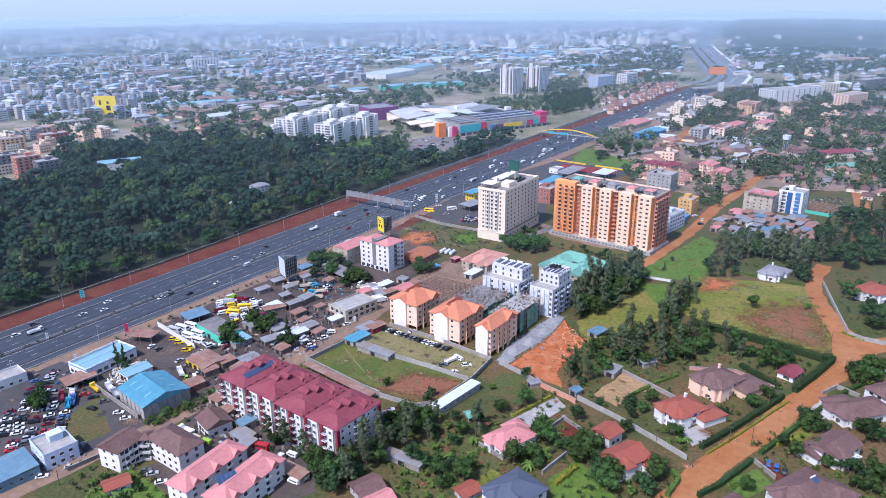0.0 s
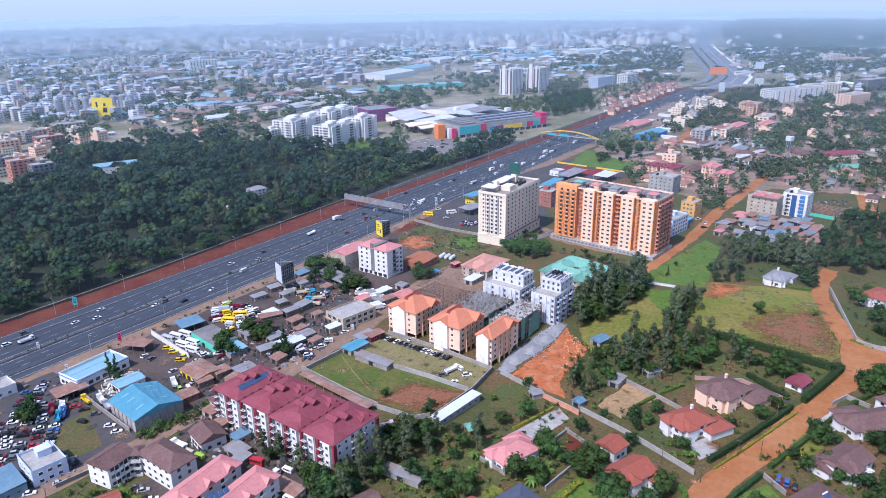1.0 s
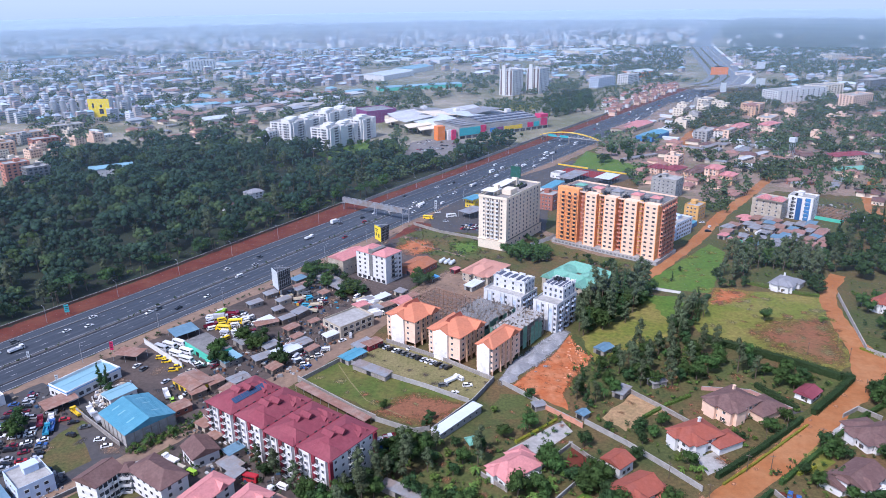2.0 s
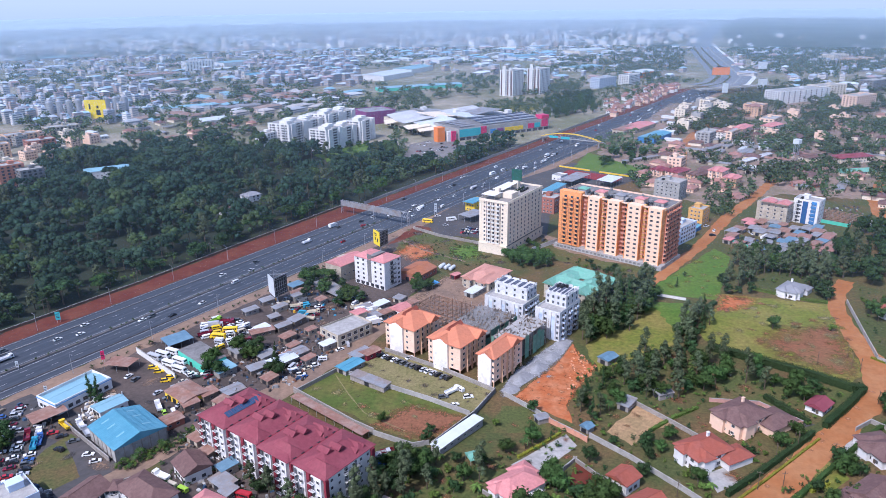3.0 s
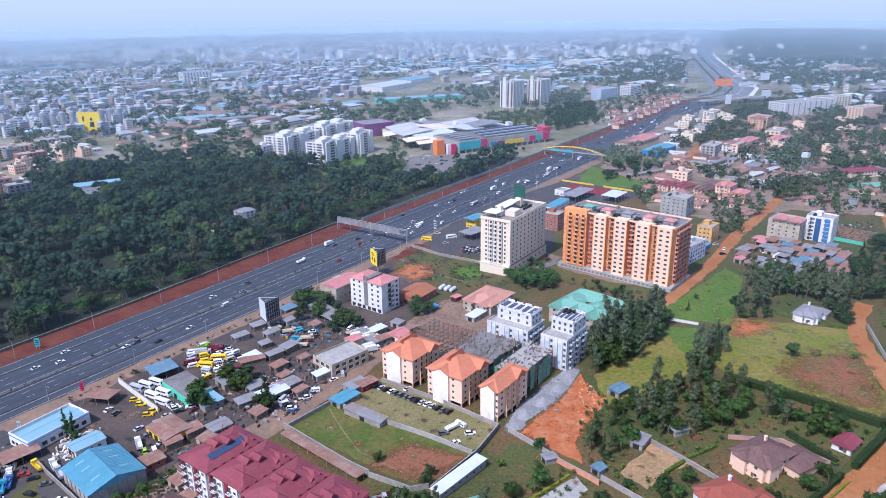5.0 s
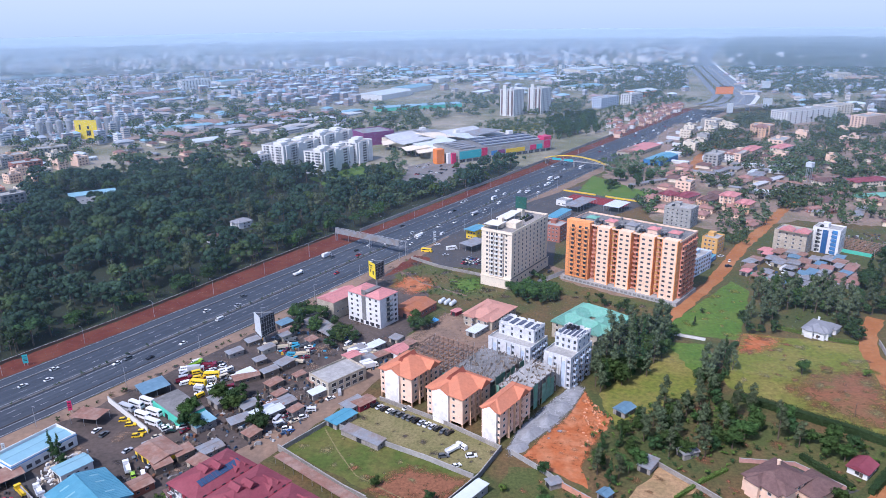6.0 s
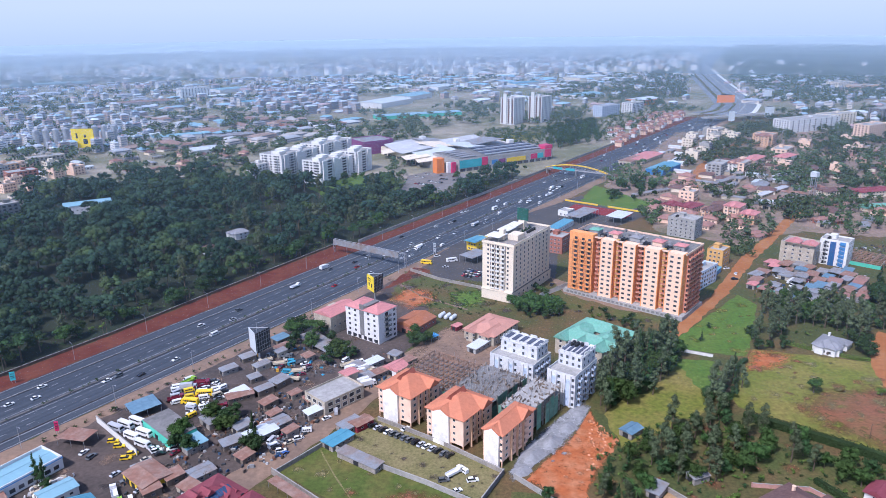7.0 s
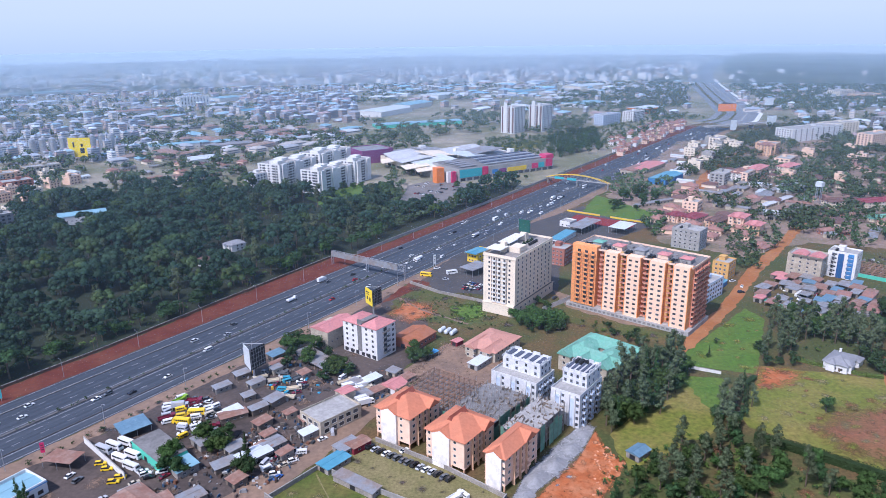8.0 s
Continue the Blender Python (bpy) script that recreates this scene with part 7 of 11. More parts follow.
# yards
YARDMIX = [("sedan", "white")] * 3 + [("suv", "silver"), ("sedan", "silver"), ("sedan", "grey"), ("suv", "grey"), ("sedan", "black"), ("suv", "black"), ("sedan", "blue"), ("sedan", "maroon"), ("sedan", "red"), ("suv", "white")]
lot([(-187.0, 257.6), (-181.2, 273.1), (-164.0, 263.7), (-151.8, 248.7), (-160.8, 235.4), (-171.0, 230.1)], 20, 5.4, 3.1, 0.88, YARDMIX, where="in a crowded car yard", most=56)
lot([(-188.9, 278.0), (-184.0, 295.7), (-165.9, 277.6), (-177.4, 266.2)], 15, 5.6, 3.4, 0.8, YARDMIX, where="in a crowded car yard", most=22)
lot([(-121.9, 297.1), (-119.2, 332.7), (-113.5, 392.8), (-97.4, 396.8), (-96.8, 363.9), (-113.0, 353.2), (-108.0, 313.8)], 40, 5.2, 2.9, 0.45, where="among sheds in a dirt yard", most=26, loose=40)
lot([(-130.4, 364.7), (-118.0, 397.3), (-84.6, 383.6), (-94.3, 352.8), (-110.1, 342.5)], 20, 6.0, 3.0, 0.8, [("van", "white")] * 4 + [("van", "silver"), ("sedan", "grey"), ("bus", "yellow"), ("van", "yellow"), ("sedan", "white"), ("box_lorry", "silver"), ("lorry", "green"), ("van", "beige"), ("lorry", "maroon")],
    "in a minibus yard", most=36, loose=35)
lot([(-82.3, 331.9), (-68.1, 363.3), (-50.9, 351.8), (-63.0, 312.9)], 40, 5.0, 2.9, 0.6, where="in a scrap-strewn yard", most=22, loose=40)
lot([(-48.9, 391.2), (-33.2, 408.8), (-22.2, 399.4), (-36.7, 366.4)], 30, 5.5, 3.0, 0.75, [("van", "white"), ("sedan", "white"), ("box_lorry", "white"), ("sedan", "silver"), ("lorry", "beige")], most=16)
lot([(-97.4, 396.8), (-71.2, 429.3), (-57.3, 404.8), (-73.3, 375.1)], 30, 5.5, 3.2, 0.5, [("lorry", "grey"), ("sedan", "white"), ("van", "teal"), ("sedan", "maroon"), ("sedan", "grey"), ("suv", "black"), ("lorry", "beige")], most=18, loose=40)
lot([(-71.9, 421.4), (-68.2, 434.4), (-43.7, 409.1), (-49.3, 395.6)], 53, 5.0, 2.6, 0.9, where="under a car port", most=16)
for i in range(15):
    a, b = Vector((-30.6, 334.6)), Vector((2.2, 311.9))
    q = a + (b - a) * (i / 14)
    kind, col = NCAR.choice([("sedan", "black"), ("suv", "black"), ("sedan", "grey"), ("sedan", "white"), ("sedan", "silver"), ("suv", "grey"), ("sedan", "maroon")])
    vehicle(kind, col, (q.x, q.y), 50 + NCAR.uniform(-4, 4), "parked in a row along a wall")
for p, kind, col, r in (((3.8, 300.1), "lorry", "white", 40), ((7.1, 301.7), "van", "white", 130), ((10.6, 295.6), "suv", "white", 10), ((-0.3, 295.8), "suv", "grey", 10), ((4.4, 289.4), "sedan", "white", 30)):
    vehicle(kind, col, p, r, "parked on dry grass")
# walled minibus court
for i, p in enumerate(((-140.4, 334.5), (-137.2, 337.0), (-133.3, 339.6), (-130.8, 327.8), (-126.7, 330.3), (-124.0, 322.0))):
    vehicle("bus", "white" if i else "silver", p, -28, "parked in a walled court")
for p in ((-137.8, 325.4), (-133.6, 321.6), (-127.3, 313.0), (-126.0, 316.0)):
    vehicle("suv", "yellow", p, 10, "parked beside a white wall")
for p, kind, col, r in (((-71.6, 232.1), "bus", "red", 160), ((-63.1, 223.2), "lorry", "white", 60), ((-58.2, 227.3), "van", "white", 150), ((-53.0, 214.8), "lorry", "beige", 150), ((-54.5, 211.7), "van", "white", 150),
                        ((-167.4, 270.5), "lorry", "maroon", 115), ((-161.5, 264.5), "lorry", "teal", 110), ((-163.4, 271.4), "lorry", "white", 110), ((-160.8, 267.2), "lorry", "blue", 110), ((-150.2, 261.3), "suv", "black", 160),
                        ((-153.7, 270.3), "sedan", "black", 25), ((-147.2, 267.0), "sedan", "grey", 25), ((-158.5, 272.7), "sedan", "red", 20), ((-137.3, 258.0), "sedan", "white", 10), ((-132.6, 253.7), "sedan", "white", 20),
                        ((-139.7, 221.7), "sedan", "silver", 20), ((-147.4, 216.2), "sedan", "white", 20), ((-155.7, 277.4), "lorry", "yellow", 140), ((-149.3, 277.3), "lorry", "white", 130), ((-144.7, 272.5), "lorry", "silver", 130),
                        ((-104.0, 243.9), "lorry", "white", 150), ((-98.5, 238.9), "van", "beige", 150), ((-93.6, 236.2), "van", "green", 150), ((-118.4, 286.6), "suv", "green", 120), ((-122.4, 290.8), "lorry", "white", 120),
                        ((-114.4, 286.5), "van", "white", 120), ((-127.1, 302.7), "sedan", "silver", 60), ((-113.8, 292.7), "sedan", "silver", 60), ((-146.3, 317.6), "sedan", "white", 70), ((-141.8, 314.5), "suv", "grey", 70),
                        ((-110.6, 218.9), "sedan", "grey", 20), ((-107.4, 217.2), "sedan", "silver", 20), ((-102.5, 212.4), "sedan", "white", 20),
                        ((119.8, 219.7), "sedan", "blue", 60), ((121.5, 217.0), "suv", "blue", 60), ((123.2, 214.4), "sedan", "black", 60), ((-24.0, 254.8), "lorry", "silver", 20), ((-20.6, 256.8), "lorry", "maroon", 20),
                        ((-22.5, 249.3), "lorry", "blue", 20), ((-51.2, 341.2), "sedan", "white", 40), ((-47.8, 346.0), "van", "silver", 100), ((-69.9, 320.2), "van", "white", 40), ((188.9, 524.4), "sedan", "white", 30),
                        ((196.9, 528.6), "sedan", "white", 20), ((199.0, 518.2), "sedan", "white", 60), ((193.9, 507.1), "suv", "black", 10), ((0.9, 589.5), "van", "white", 60), ((-2.9, 563.7), "sedan", "white", 20),
                        ((7.6, 551.9), "bus", "white", 20), ((3.0, 539.6), "sedan", "silver", 10), ((-10.6, 547.8), "bus", "yellow", -20), ((69.6, 515.3), "sedan", "white", 60), ((72.0, 501.3), "suv", "black", 60),
                        ((-16.3, 331.8), "sedan", "white", 45)):
    vehicle(kind, col, p, r)
lot([(221.9, 524.8), (245.3, 539.1), (287.3, 515.3), (261.4, 463.9), (244.8, 470.4), (225.0, 489.9)], 45, 5.0, 2.9, 0.55, where="in a dealer's yard", most=34)
lot([(-36.0, 800.0), (-30.0, 850.0), (-10.0, 868.0), (44.0, 850.0), (30.0, 815.0), (10.0, 800.0)], 60, 16, 3.2, 0.28, where="in a wide car park", most=40)
lot([(16.7, 546.9), (37.1, 584.6), (28.5, 512.3), (13.7, 521.3)], 50, 5.2, 2.9, 0.6, where="at a filling station", most=14)


# ---- houses and gardens ----
house((25.3, 233.6), 17, 11, 35, 4.0, PINKROOF, WHITE, 3.0, label="white bungalow under a bright pink tiled roof", wing=(6.5, 4.5, 8, 7, 3.4), porch=True)
house((23.6, 200.2), 17, 14, 38, 5.8, SLATEROOF, WHITE, 3.2, floors=2, label="white two storey house under a dark slate roof", wing=(-6, -5, 7, 8, 5.0))
house((119.2, 272.4), 18, 14, 30, 6.2, BROWNROOF, PALEPEACH, 3.2, floors=2, label="cream two storey house under a brown tiled roof", wing=(11, -7.5, 15, 11, 3.4), chimney=True)
house((96.8, 250.6), 17, 12, 25, 5.6, REDROOF, WHITE, 3.0, floors=2, label="white two storey house under a brick red roof", wing=(9, -6, 12, 8, 3.2), chimney=True)
house((65.8, 218.5), 14, 11, 30, 5.6, REDROOF, WHITE, 2.8, floors=2, gable=True, label="white house under a salmon red gabled roof", wing=(7, -5, 7, 9, 4.0))
house((63.4, 235.6), 8, 8, 40, 4.6, REDROOF, WHITE, 1.8, floors=1, label="small white house under a salmon roof", gable=True)
house((146.0, 224.1), 15, 11, 33, 5.4, BROWNROOF, WHITE, 2.6, floors=2, label="white house with arched porch under a grey-brown roof", wing=(-7, 4, 8, 8, 3.2), porch=True, gable=True)
house((170.0, 250.9), 24, 12, 12, 3.8, BROWNROOF, WHITE, 3.0, label="long white bungalow under a plum brown roof", wing=(-4, 6, 12, 9, 3.4))
house((123.2, 200.0), 22, 14, 30, 4.4, BROWNROOF, WHITE, 3.4, label="low house under a brown roof with solar heater", wing=(9, -6, 10, 9, 3.6))
house((244.2, 370.3), 17, 13, 30, 5.4, REDROOF, WHITE, 2.6, floors=2, label="white walled house under a red roof", porch=True)
house((201.4, 402.7), 16, 11, 43, 4.0, GREYROOF, WHITE, 2.8, label="grey roofed cottage with white walls", wing=(7, -4, 7, 7, 3.2), chimney=True)
house((156.7, 282.9), 9, 7, 40, 2.8, MAROONROOF, WHITE, 1.7, label="small outbuilding under a crimson roof", gable=True)
house((187.5, 262.1), 12, 10, 20, 5.0, BROWNROOF, WHITE, 2.2, floors=2, label="white house with arches under a brown roof")
house((209.7, 285.2), 12, 10, 30, 3.6, BROWNROOF, WHITE, 2.2, label="white cottage at the road corner")
house((-92.9, 246.0), 10, 11, 40, 4.6, BROWNROOF, WHITE, 2.6, gable=True, label="white gabled house under a dark brown roof")
house((-94.3, 271.3), 9, 7, 40, 5.0, BROWNROOF, CONCRETE, 1.8, floors=2, label="grey house with arched windows")
house((-27.3, 205.3), 9, 9, 35, 3.6, BROWNROOF, CONCRETE, 2.2, label="grey house under a worn brown roof", gable=True)
house((-23.2, 198.5), 10, 7, 35, 3.2, PINKROOF, WHITE, 1.8, label="low house under a coral red roof", gable=True)
house((7.8, 204.2), 7, 6, 35, 2.6, REDROOF, CONCRETE, 1.2, label="small store under a dusty red roof", gable=True)
house((-116.7, 209.1), 8, 6, 36, 3.0, REDROOF, WHITE, 1.4, label="small brown roofed outbuilding", gable=True)
house((95.1, 190.0), 14, 11, 30, 4.4, BROWNROOF, WHITE, 2.6, label="low white house under a brown roof")
house((45.8, 185.4), 14, 11, 30, 4.4, REDROOF, WHITE, 2.6, label="white house under a red roof")
sol = thing("solar_heater", (126.6, 200.9), 30, "solar water heater with a white tank on a roof", "solar heater", z=7.0)
bm = bmesh.new()
vs = box(bm, 0, 0, 0, 2.4, 2.0, 0.1)
for v in vs:
    v.co.z += v.co.y * 0.45 + 0.5
part("collector", bm, SOLAR, sol)
bm = bmesh.new()
rod(bm, (-1.3, 1.1, 1.2), (1.3, 1.1, 1.2), 0.28, n=10)
part("tank", bm, WHITE, sol)
bm = bmesh.new()
for x in (-1, 1):
    rod(bm, (x, 1.0, -0.8), (x, 1.0, 1.1), 0.05)
    rod(bm, (x, -0.9, -0.6), (x, -0.9, 0.1), 0.05)
part("stand", bm, STEEL, sol)
sp = thing("solar_array", (-74.4, 201.3), 36, "rows of blue solar panels on a pink roof", "solar panel", z=10.3)
for i in range(4):
    for j in range(3):
        bm = bmesh.new()
        vs = box(bm, i * 1.75 - 2.6, j * 1.5 - 1.5, 0, 1.65, 1.4, 0.08)
        for v in vs:
            v.co.z += v.co.y * 0.3
        part("panel", bm, SOLAR, sp)

# ---- yards: sheds, stores and workshops ----


def parapet_workshop(p, w, d, rot, h):
    """White front walls that rise above a low blue sheet roof."""
    ob = shed(p, w - 0.8, d - 0.8, rot, h - 1.4, TEALTIN, WHITE, 0.9, label="white workshop with parapet walls round a pale blue roof", name="workshop", doors=0, over=0.0)
    bm = bmesh.new()
    for x, y, sx, sy in ((0, -d / 2 + 0.2, w, 0.4), (0, d / 2 - 0.2, w, 0.4), (-w / 2 + 0.2, 0, 0.4, d - 0.8), (w / 2 - 0.2, 0, 0.4, d - 0.8)):
        box(bm, x, y, 0, sx, sy, h)
    part("parapet", bm, WHITE, ob)
    bm = bmesh.new()
    for x, y, sx, sy in ((0, -d / 2 - 0.05, w + 0.3, 0.5), (-w / 2 - 0.05, 0, 0.5, d + 0.3)):
        box(bm, x, y, h - 0.9, sx, sy, 0.22)
    part("ledge", bm, BLUEP, ob)
    windows(ob, w, d, "s", 7, 1, 0, 3, 2.2, 1.8, WHITE)
    windows(ob, w, d, "w", 4, 1, 0, 3, 2.2, 1.8, WHITE)
    return ob


parapet_workshop((-162.3, 300.6), 26, 14, 58, 5.6)
shed((-142.4, 289.5), 12, 8, 50, 3.5, TEALTIN, WHITE, 1.0, label="low store under pale blue sheet metal", doors=2)
shed((-159.4, 216.7), 16, 16, 47, 4.2, DULLBLUE, DULLBLUE, 0.6, mono=True, label="dull blue sheet metal roadside store", name="workshop", over=0.2)
flat_block("shop_house", (-148.8, 229.2), 12, 15, 47, 2, 3.0, PALEBLUE, "pale blue two storey shop house with a roof room", cols=(3, 3), category="shop")
flat_block("shop_house", (-198.8, 283.7), 14, 10, 50, 1, 4.0, WHITE, "white roadside showroom with a toothed parapet", cols=(3, 2), category="shop", stair=False)
shed((-152.6, 325.8), 13, 8, -14, 3.6, RUSTTIN, MAROON, 0.4, True, True, label="rust coloured canopy on thin posts", name="canopy", category="canopy")
shed((-116.1, 331.2), 12, 24, 47, 4.6, DARKCONC, TEALPL, 0.3, mono=True, label="bright green workshop with a flat stained roof", name="workshop", over=0.0)
shed((-134.8, 350.2), 12, 11, 40, 3.2, DULLBLUE, WHITE, 0.5, True, True, label="dull blue sheet canopy", name="canopy", category="canopy")
shed((-104.4, 322.0), 9, 13, 45, 3.0, TEALTIN, STONE, 0.5, mono=True, label="low shed under pale blue sheets")
shed((-112.8, 298.8), 12, 15, 50, 3.4, RUSTTIN, YELLOWP, 0.8, label="yellow walled store under patched rusty sheets", doors=3)
shed((-165.6, 283.0), 13, 9, 45, 3.2, RUSTTIN, MAROON, 0.5, True, True, label="rusty open sided shed", category="canopy")
shed((-112.7, 278.1), 9, 7, 45, 3.0, RUSTTIN, BRICKRED, 0.6, label="reddish store beside a warehouse")
shed((-106.7, 386.2), 8, 5, 40, 2.6, TIN, STONE, 0.4, mono=True, label="small grey tin roadside kiosk")
shed((-98.8, 340.2), 12, 9, 45, 3.0, TIN, STONE, 0.6, label="low shed under weathered tin")
shed((-94.1, 359.5), 12, 6, 30, 2.8, RUSTTIN, TIMBER, 0.5, label="timber shed under rusty tin")
shed((-93.3, 301.2), 9, 7, 45, 2.8, TIN, STONE, 0.5, label="tin roofed stone workshop")
shed((-86.0, 287.6), 8, 6, 50, 3.4, RUSTTIN, STONE, 0.6, label="small stone walled store")
shed((-76.9, 327.8), 13, 8, 45, 3.0, WHITETIN, STONE, 0.5, label="long shed under pale sheets")
shed((-71.0, 335.5), 9, 7, 45, 3.0, TIN, STONE, 0.5, label="tin roofed shed in a scrap yard")
shed((-87.1, 321.7), 9, 6, 35, 2.6, TIN, TIMBER, 0.4, mono=True, label="lean-to of weathered tin sheets")
shed((-65.4, 414.2), 10, 30, 43, 2.8, TIN, STONE, 0.4, True, True, label="long grey car port roof", name="car_port", category="canopy")
shed((-44.1, 378.0), 9, 8, 45, 2.8, RUSTTIN, STONE, 0.5, label="workshop shed under rusty tin")
shed((-23.1, 384.1), 9, 9, 50, 3.2, PINKROOF, WHITE, 1.8, label="small white house under a salmon gable")
shed((-15.7, 438.7), 20, 16, 55, 4.4, mat("orange_rust_sheet", (0.36, 0.13, 0.06), second=(0.26, 0.12, 0.08), mix=0.7, var=0.2, scale=0.4, big=0.1, stripes=0.4), BRICKRED, 2.0, label="brown roofed workshop on a vacant plot", name="workshop")
shed((-45.2, 372.3), 7, 6, 45, 6.6, PINKROOF, BLOCKWORK, 0.8, label="block room with an orange roof")
flat_block("workshop", (-49.7, 356.3), 22, 15, 45, 2, 3.0, BLOCKWORK, "bare block two storey workshop with open bays", cols=(5, 3), ww=2.6, wh=1.9, category="workshop", stair=False)
shed((-39.8, 333.5), 10, 7, 45, 2.8, TIN, STONE, 0.4, mono=True, label="lean-to under pale metal sheets")
shed((-43.9, 322.6), 12, 7, 50, 2.6, BLUETIN, STONE, 0.5, label="long shed under bright blue sheets")
shed((-35.5, 334.7), 9, 6, 45, 3.0, RUSTTIN, MAROON, 0.5, label="small plum walled kiosk")
shed((-33.2, 308.5), 5, 20, 54, 2.6, TIN, STONE, 0.4, mono=True, label="low grey lean-to along a wall")
shed((5.2, 265.7), 26, 4.5, 48, 3.2, WHITETIN, CONCRETE, 0.5, mono=True, label="long narrow shed under pale sheets", doors=2)
shed((19.5, 409.4), 14, 6, 50, 3.0, WHITETIN, CONCRETE, 0.5, mono=True, label="site store under pale sheets")
shed((182.8, 519.6), 16, 8, 49, 3.0, BLUETIN, BLUEP, 0.4, mono=True, label="row of blue painted shops", name="shop_row", category="shop", doors=4)
shed((57.2, 269.8), 4, 4, 40, 2.4, DULLBLUE, STONE, 1.0, label="blue roofed shelter among trees")
shed((78.2, 326.0), 8, 6, 40, 2.8, DULLBLUE, STONE, 1.0, label="blue roofed hut among trees")
shed((77.5, 287.0), 8, 5, 50, 2.6, TIN, STONE, 0.4, mono=True, label="tin store beside a dry plot")
shed((11.2, 251.1), 5, 5, 20, 2.6, GREENROOF, WHITE, 1.4, True, label="teal roofed garden gazebo", name="gazebo", category="gazebo")
shed((40.0, 276.9), 5, 4, 20, 2.4, TIN, STONE, 0.3, label="small round roofed garden store")
shed((-15.3, 222.5), 4, 16, 58, 2.6, TIN, STONE, 0.4, mono=True, label="low stable under pale tin")
shed((-55.1, 215.4), 5, 11, 55, 2.6, RUSTTIN, STONE, 0.4, mono=True, label="rusty tin lean-to shed")
shed((-79.7, 238.7), 6, 9, 50, 2.6, TIN, STONE, 0.4, mono=True, label="flat roofed tin workshop")
shed((95.1, 294.6), 7, 5, 20, 2.6, TIN, STONE, 0.5, label="small tin hut under garden trees")
shed(*span((-30.1, 267.6), (-63.4, 296.0), 3.6), 2.8, RUSTTIN, STONE, 0.4, True, True, label="long lean-to of brown sheets along a field wall", name="car_port", category="canopy")
yr = random.Random(61)
for poly, most in (([(-118.1, 384.4), (-80.6, 419.6), (-63.6, 400.4), (-78.4, 367.4), (-97.4, 352.8)], 8), ([(-92.7, 345.6), (-71.3, 363.3), (-51.4, 355.4), (-64.0, 318.9), (-78.6, 307.4)], 9), ([(-123.8, 302.6), (-109.7, 319.9), (-92.4, 296.5), (-98.7, 281.2)], 5),
                   ([(-45.5, 391.1), (-22.6, 408.5), (-11.8, 394.7), (-36.4, 362.5)], 6), ([(-95.0, 420.0), (-76.4, 439.9), (-67.5, 429.2), (-84.4, 401.0)], 4), ([(-107.7, 269.5), (-95.9, 271.6), (-71.6, 241.5), (-75.5, 230.4)], 5)):
    for p in scatter(poly, 9.0, yr, most):
        shed(p, yr.uniform(5, 9), yr.uniform(4, 7), 45 + yr.uniform(-10, 10), yr.uniform(2.4, 3.2), yr.choice((TIN, RUSTTIN, RUSTTIN, WHITETIN, TIN, DULLBLUE)), yr.choice((STONE, TIMBER, BLOCKWORK)), 0.5, False, True,
             label=yr.choice(("low tin shed in a crowded yard", "patched sheet metal shed in a yard")), group="yard sheds")
# market of tin roofs
mk = random.Random(31)
for p in scatter([(196.8, 497.4), (230.3, 535.0), (246.6, 531.4), (279.6, 508.5), (267.4, 475.9), (234.8, 453.1), (225.2, 471.0), (205.5, 471.6)], 7.4, mk, 44):
    shed(p, mk.uniform(6, 12), mk.uniform(5, 8), 45 + mk.uniform(-8, 8), mk.uniform(2.4, 3.4), mk.choice((TIN, TIN, RUSTTIN, RUSTTIN, DUSTROOF, TIN, DULLBLUE, PINKROOF)), mk.choice((STONE, TIMBER, BLOCKWORK)), 0.5,
         mk.random() < 0.3, mk.random() < 0.5, label=mk.choice(("tin roofed stall in a crowded yard", "patched sheet metal stall in a yard")), name="market_stall", group="market stalls")
wall_run([(198.1, 497.4), (208.9, 480.2), (216.7, 487.6)], 2.2, TEALPL, label="green sheet metal fence", name="site_fence", posts=False)
wall_run([(282.9, 537.9), (299.4, 522.2), (308.3, 532.4)], 2.6, TEALPL, label="green hoarding round a building plot", name="site_fence", posts=False)
concrete_frame((302.3, 541.5), 26, 26, 45, 1, 3.0, "foundation walls of a new block", False, (7, 7), seed=9, slab=False)

def storage_tank(p, rot):
    """A plastic tank lying in a low cradle."""
    ob = thing("storage_tank", p, rot, "white storage tank lying in a cradle on a yard", "tank", "yard tanks")
    bm = bmesh.new()
    rod(bm, (-2.6, 0, 1.5), (2.6, 0, 1.5), 1.25, n=14)
    for e in (-1, 1):
        rod(bm, (e * 2.6, 0, 1.5), (e * 3.0, 0, 1.5), 1.25, 0.7, n=14)
    part("shell", bm, WHITETIN, ob)
    bm = bmesh.new()
    for x in (-1.8, 1.8):
        box(bm, x, 0, 0, 0.3, 2.2, 0.6)
    part("cradle", bm, DARKSTEEL, ob)


for p in [(-0.1, 451.7), (3.1, 449.8), (6.3, 447.9)]:
    storage_tank(p, 60)
shed((-5.4, 420.5), 5, 4, 40, 2.4, CANVASBLUE, TIMBER, 0.4, True, True, label="blue tarpaulin shelter in a yard", name="shelter", category="shelter")
shed((-7.3, 441.5), 6, 4, 45, 2.6, PINKROOF, MAROON, 0.5, label="pink roofed kiosk in a yard", name="kiosk", category="kiosk")
shed((8.1, 434.3), 5, 4, 45, 2.6, PINKROOF, MAROON, 0.5, label="pink roofed kiosk by a gate", name="kiosk", category="kiosk")

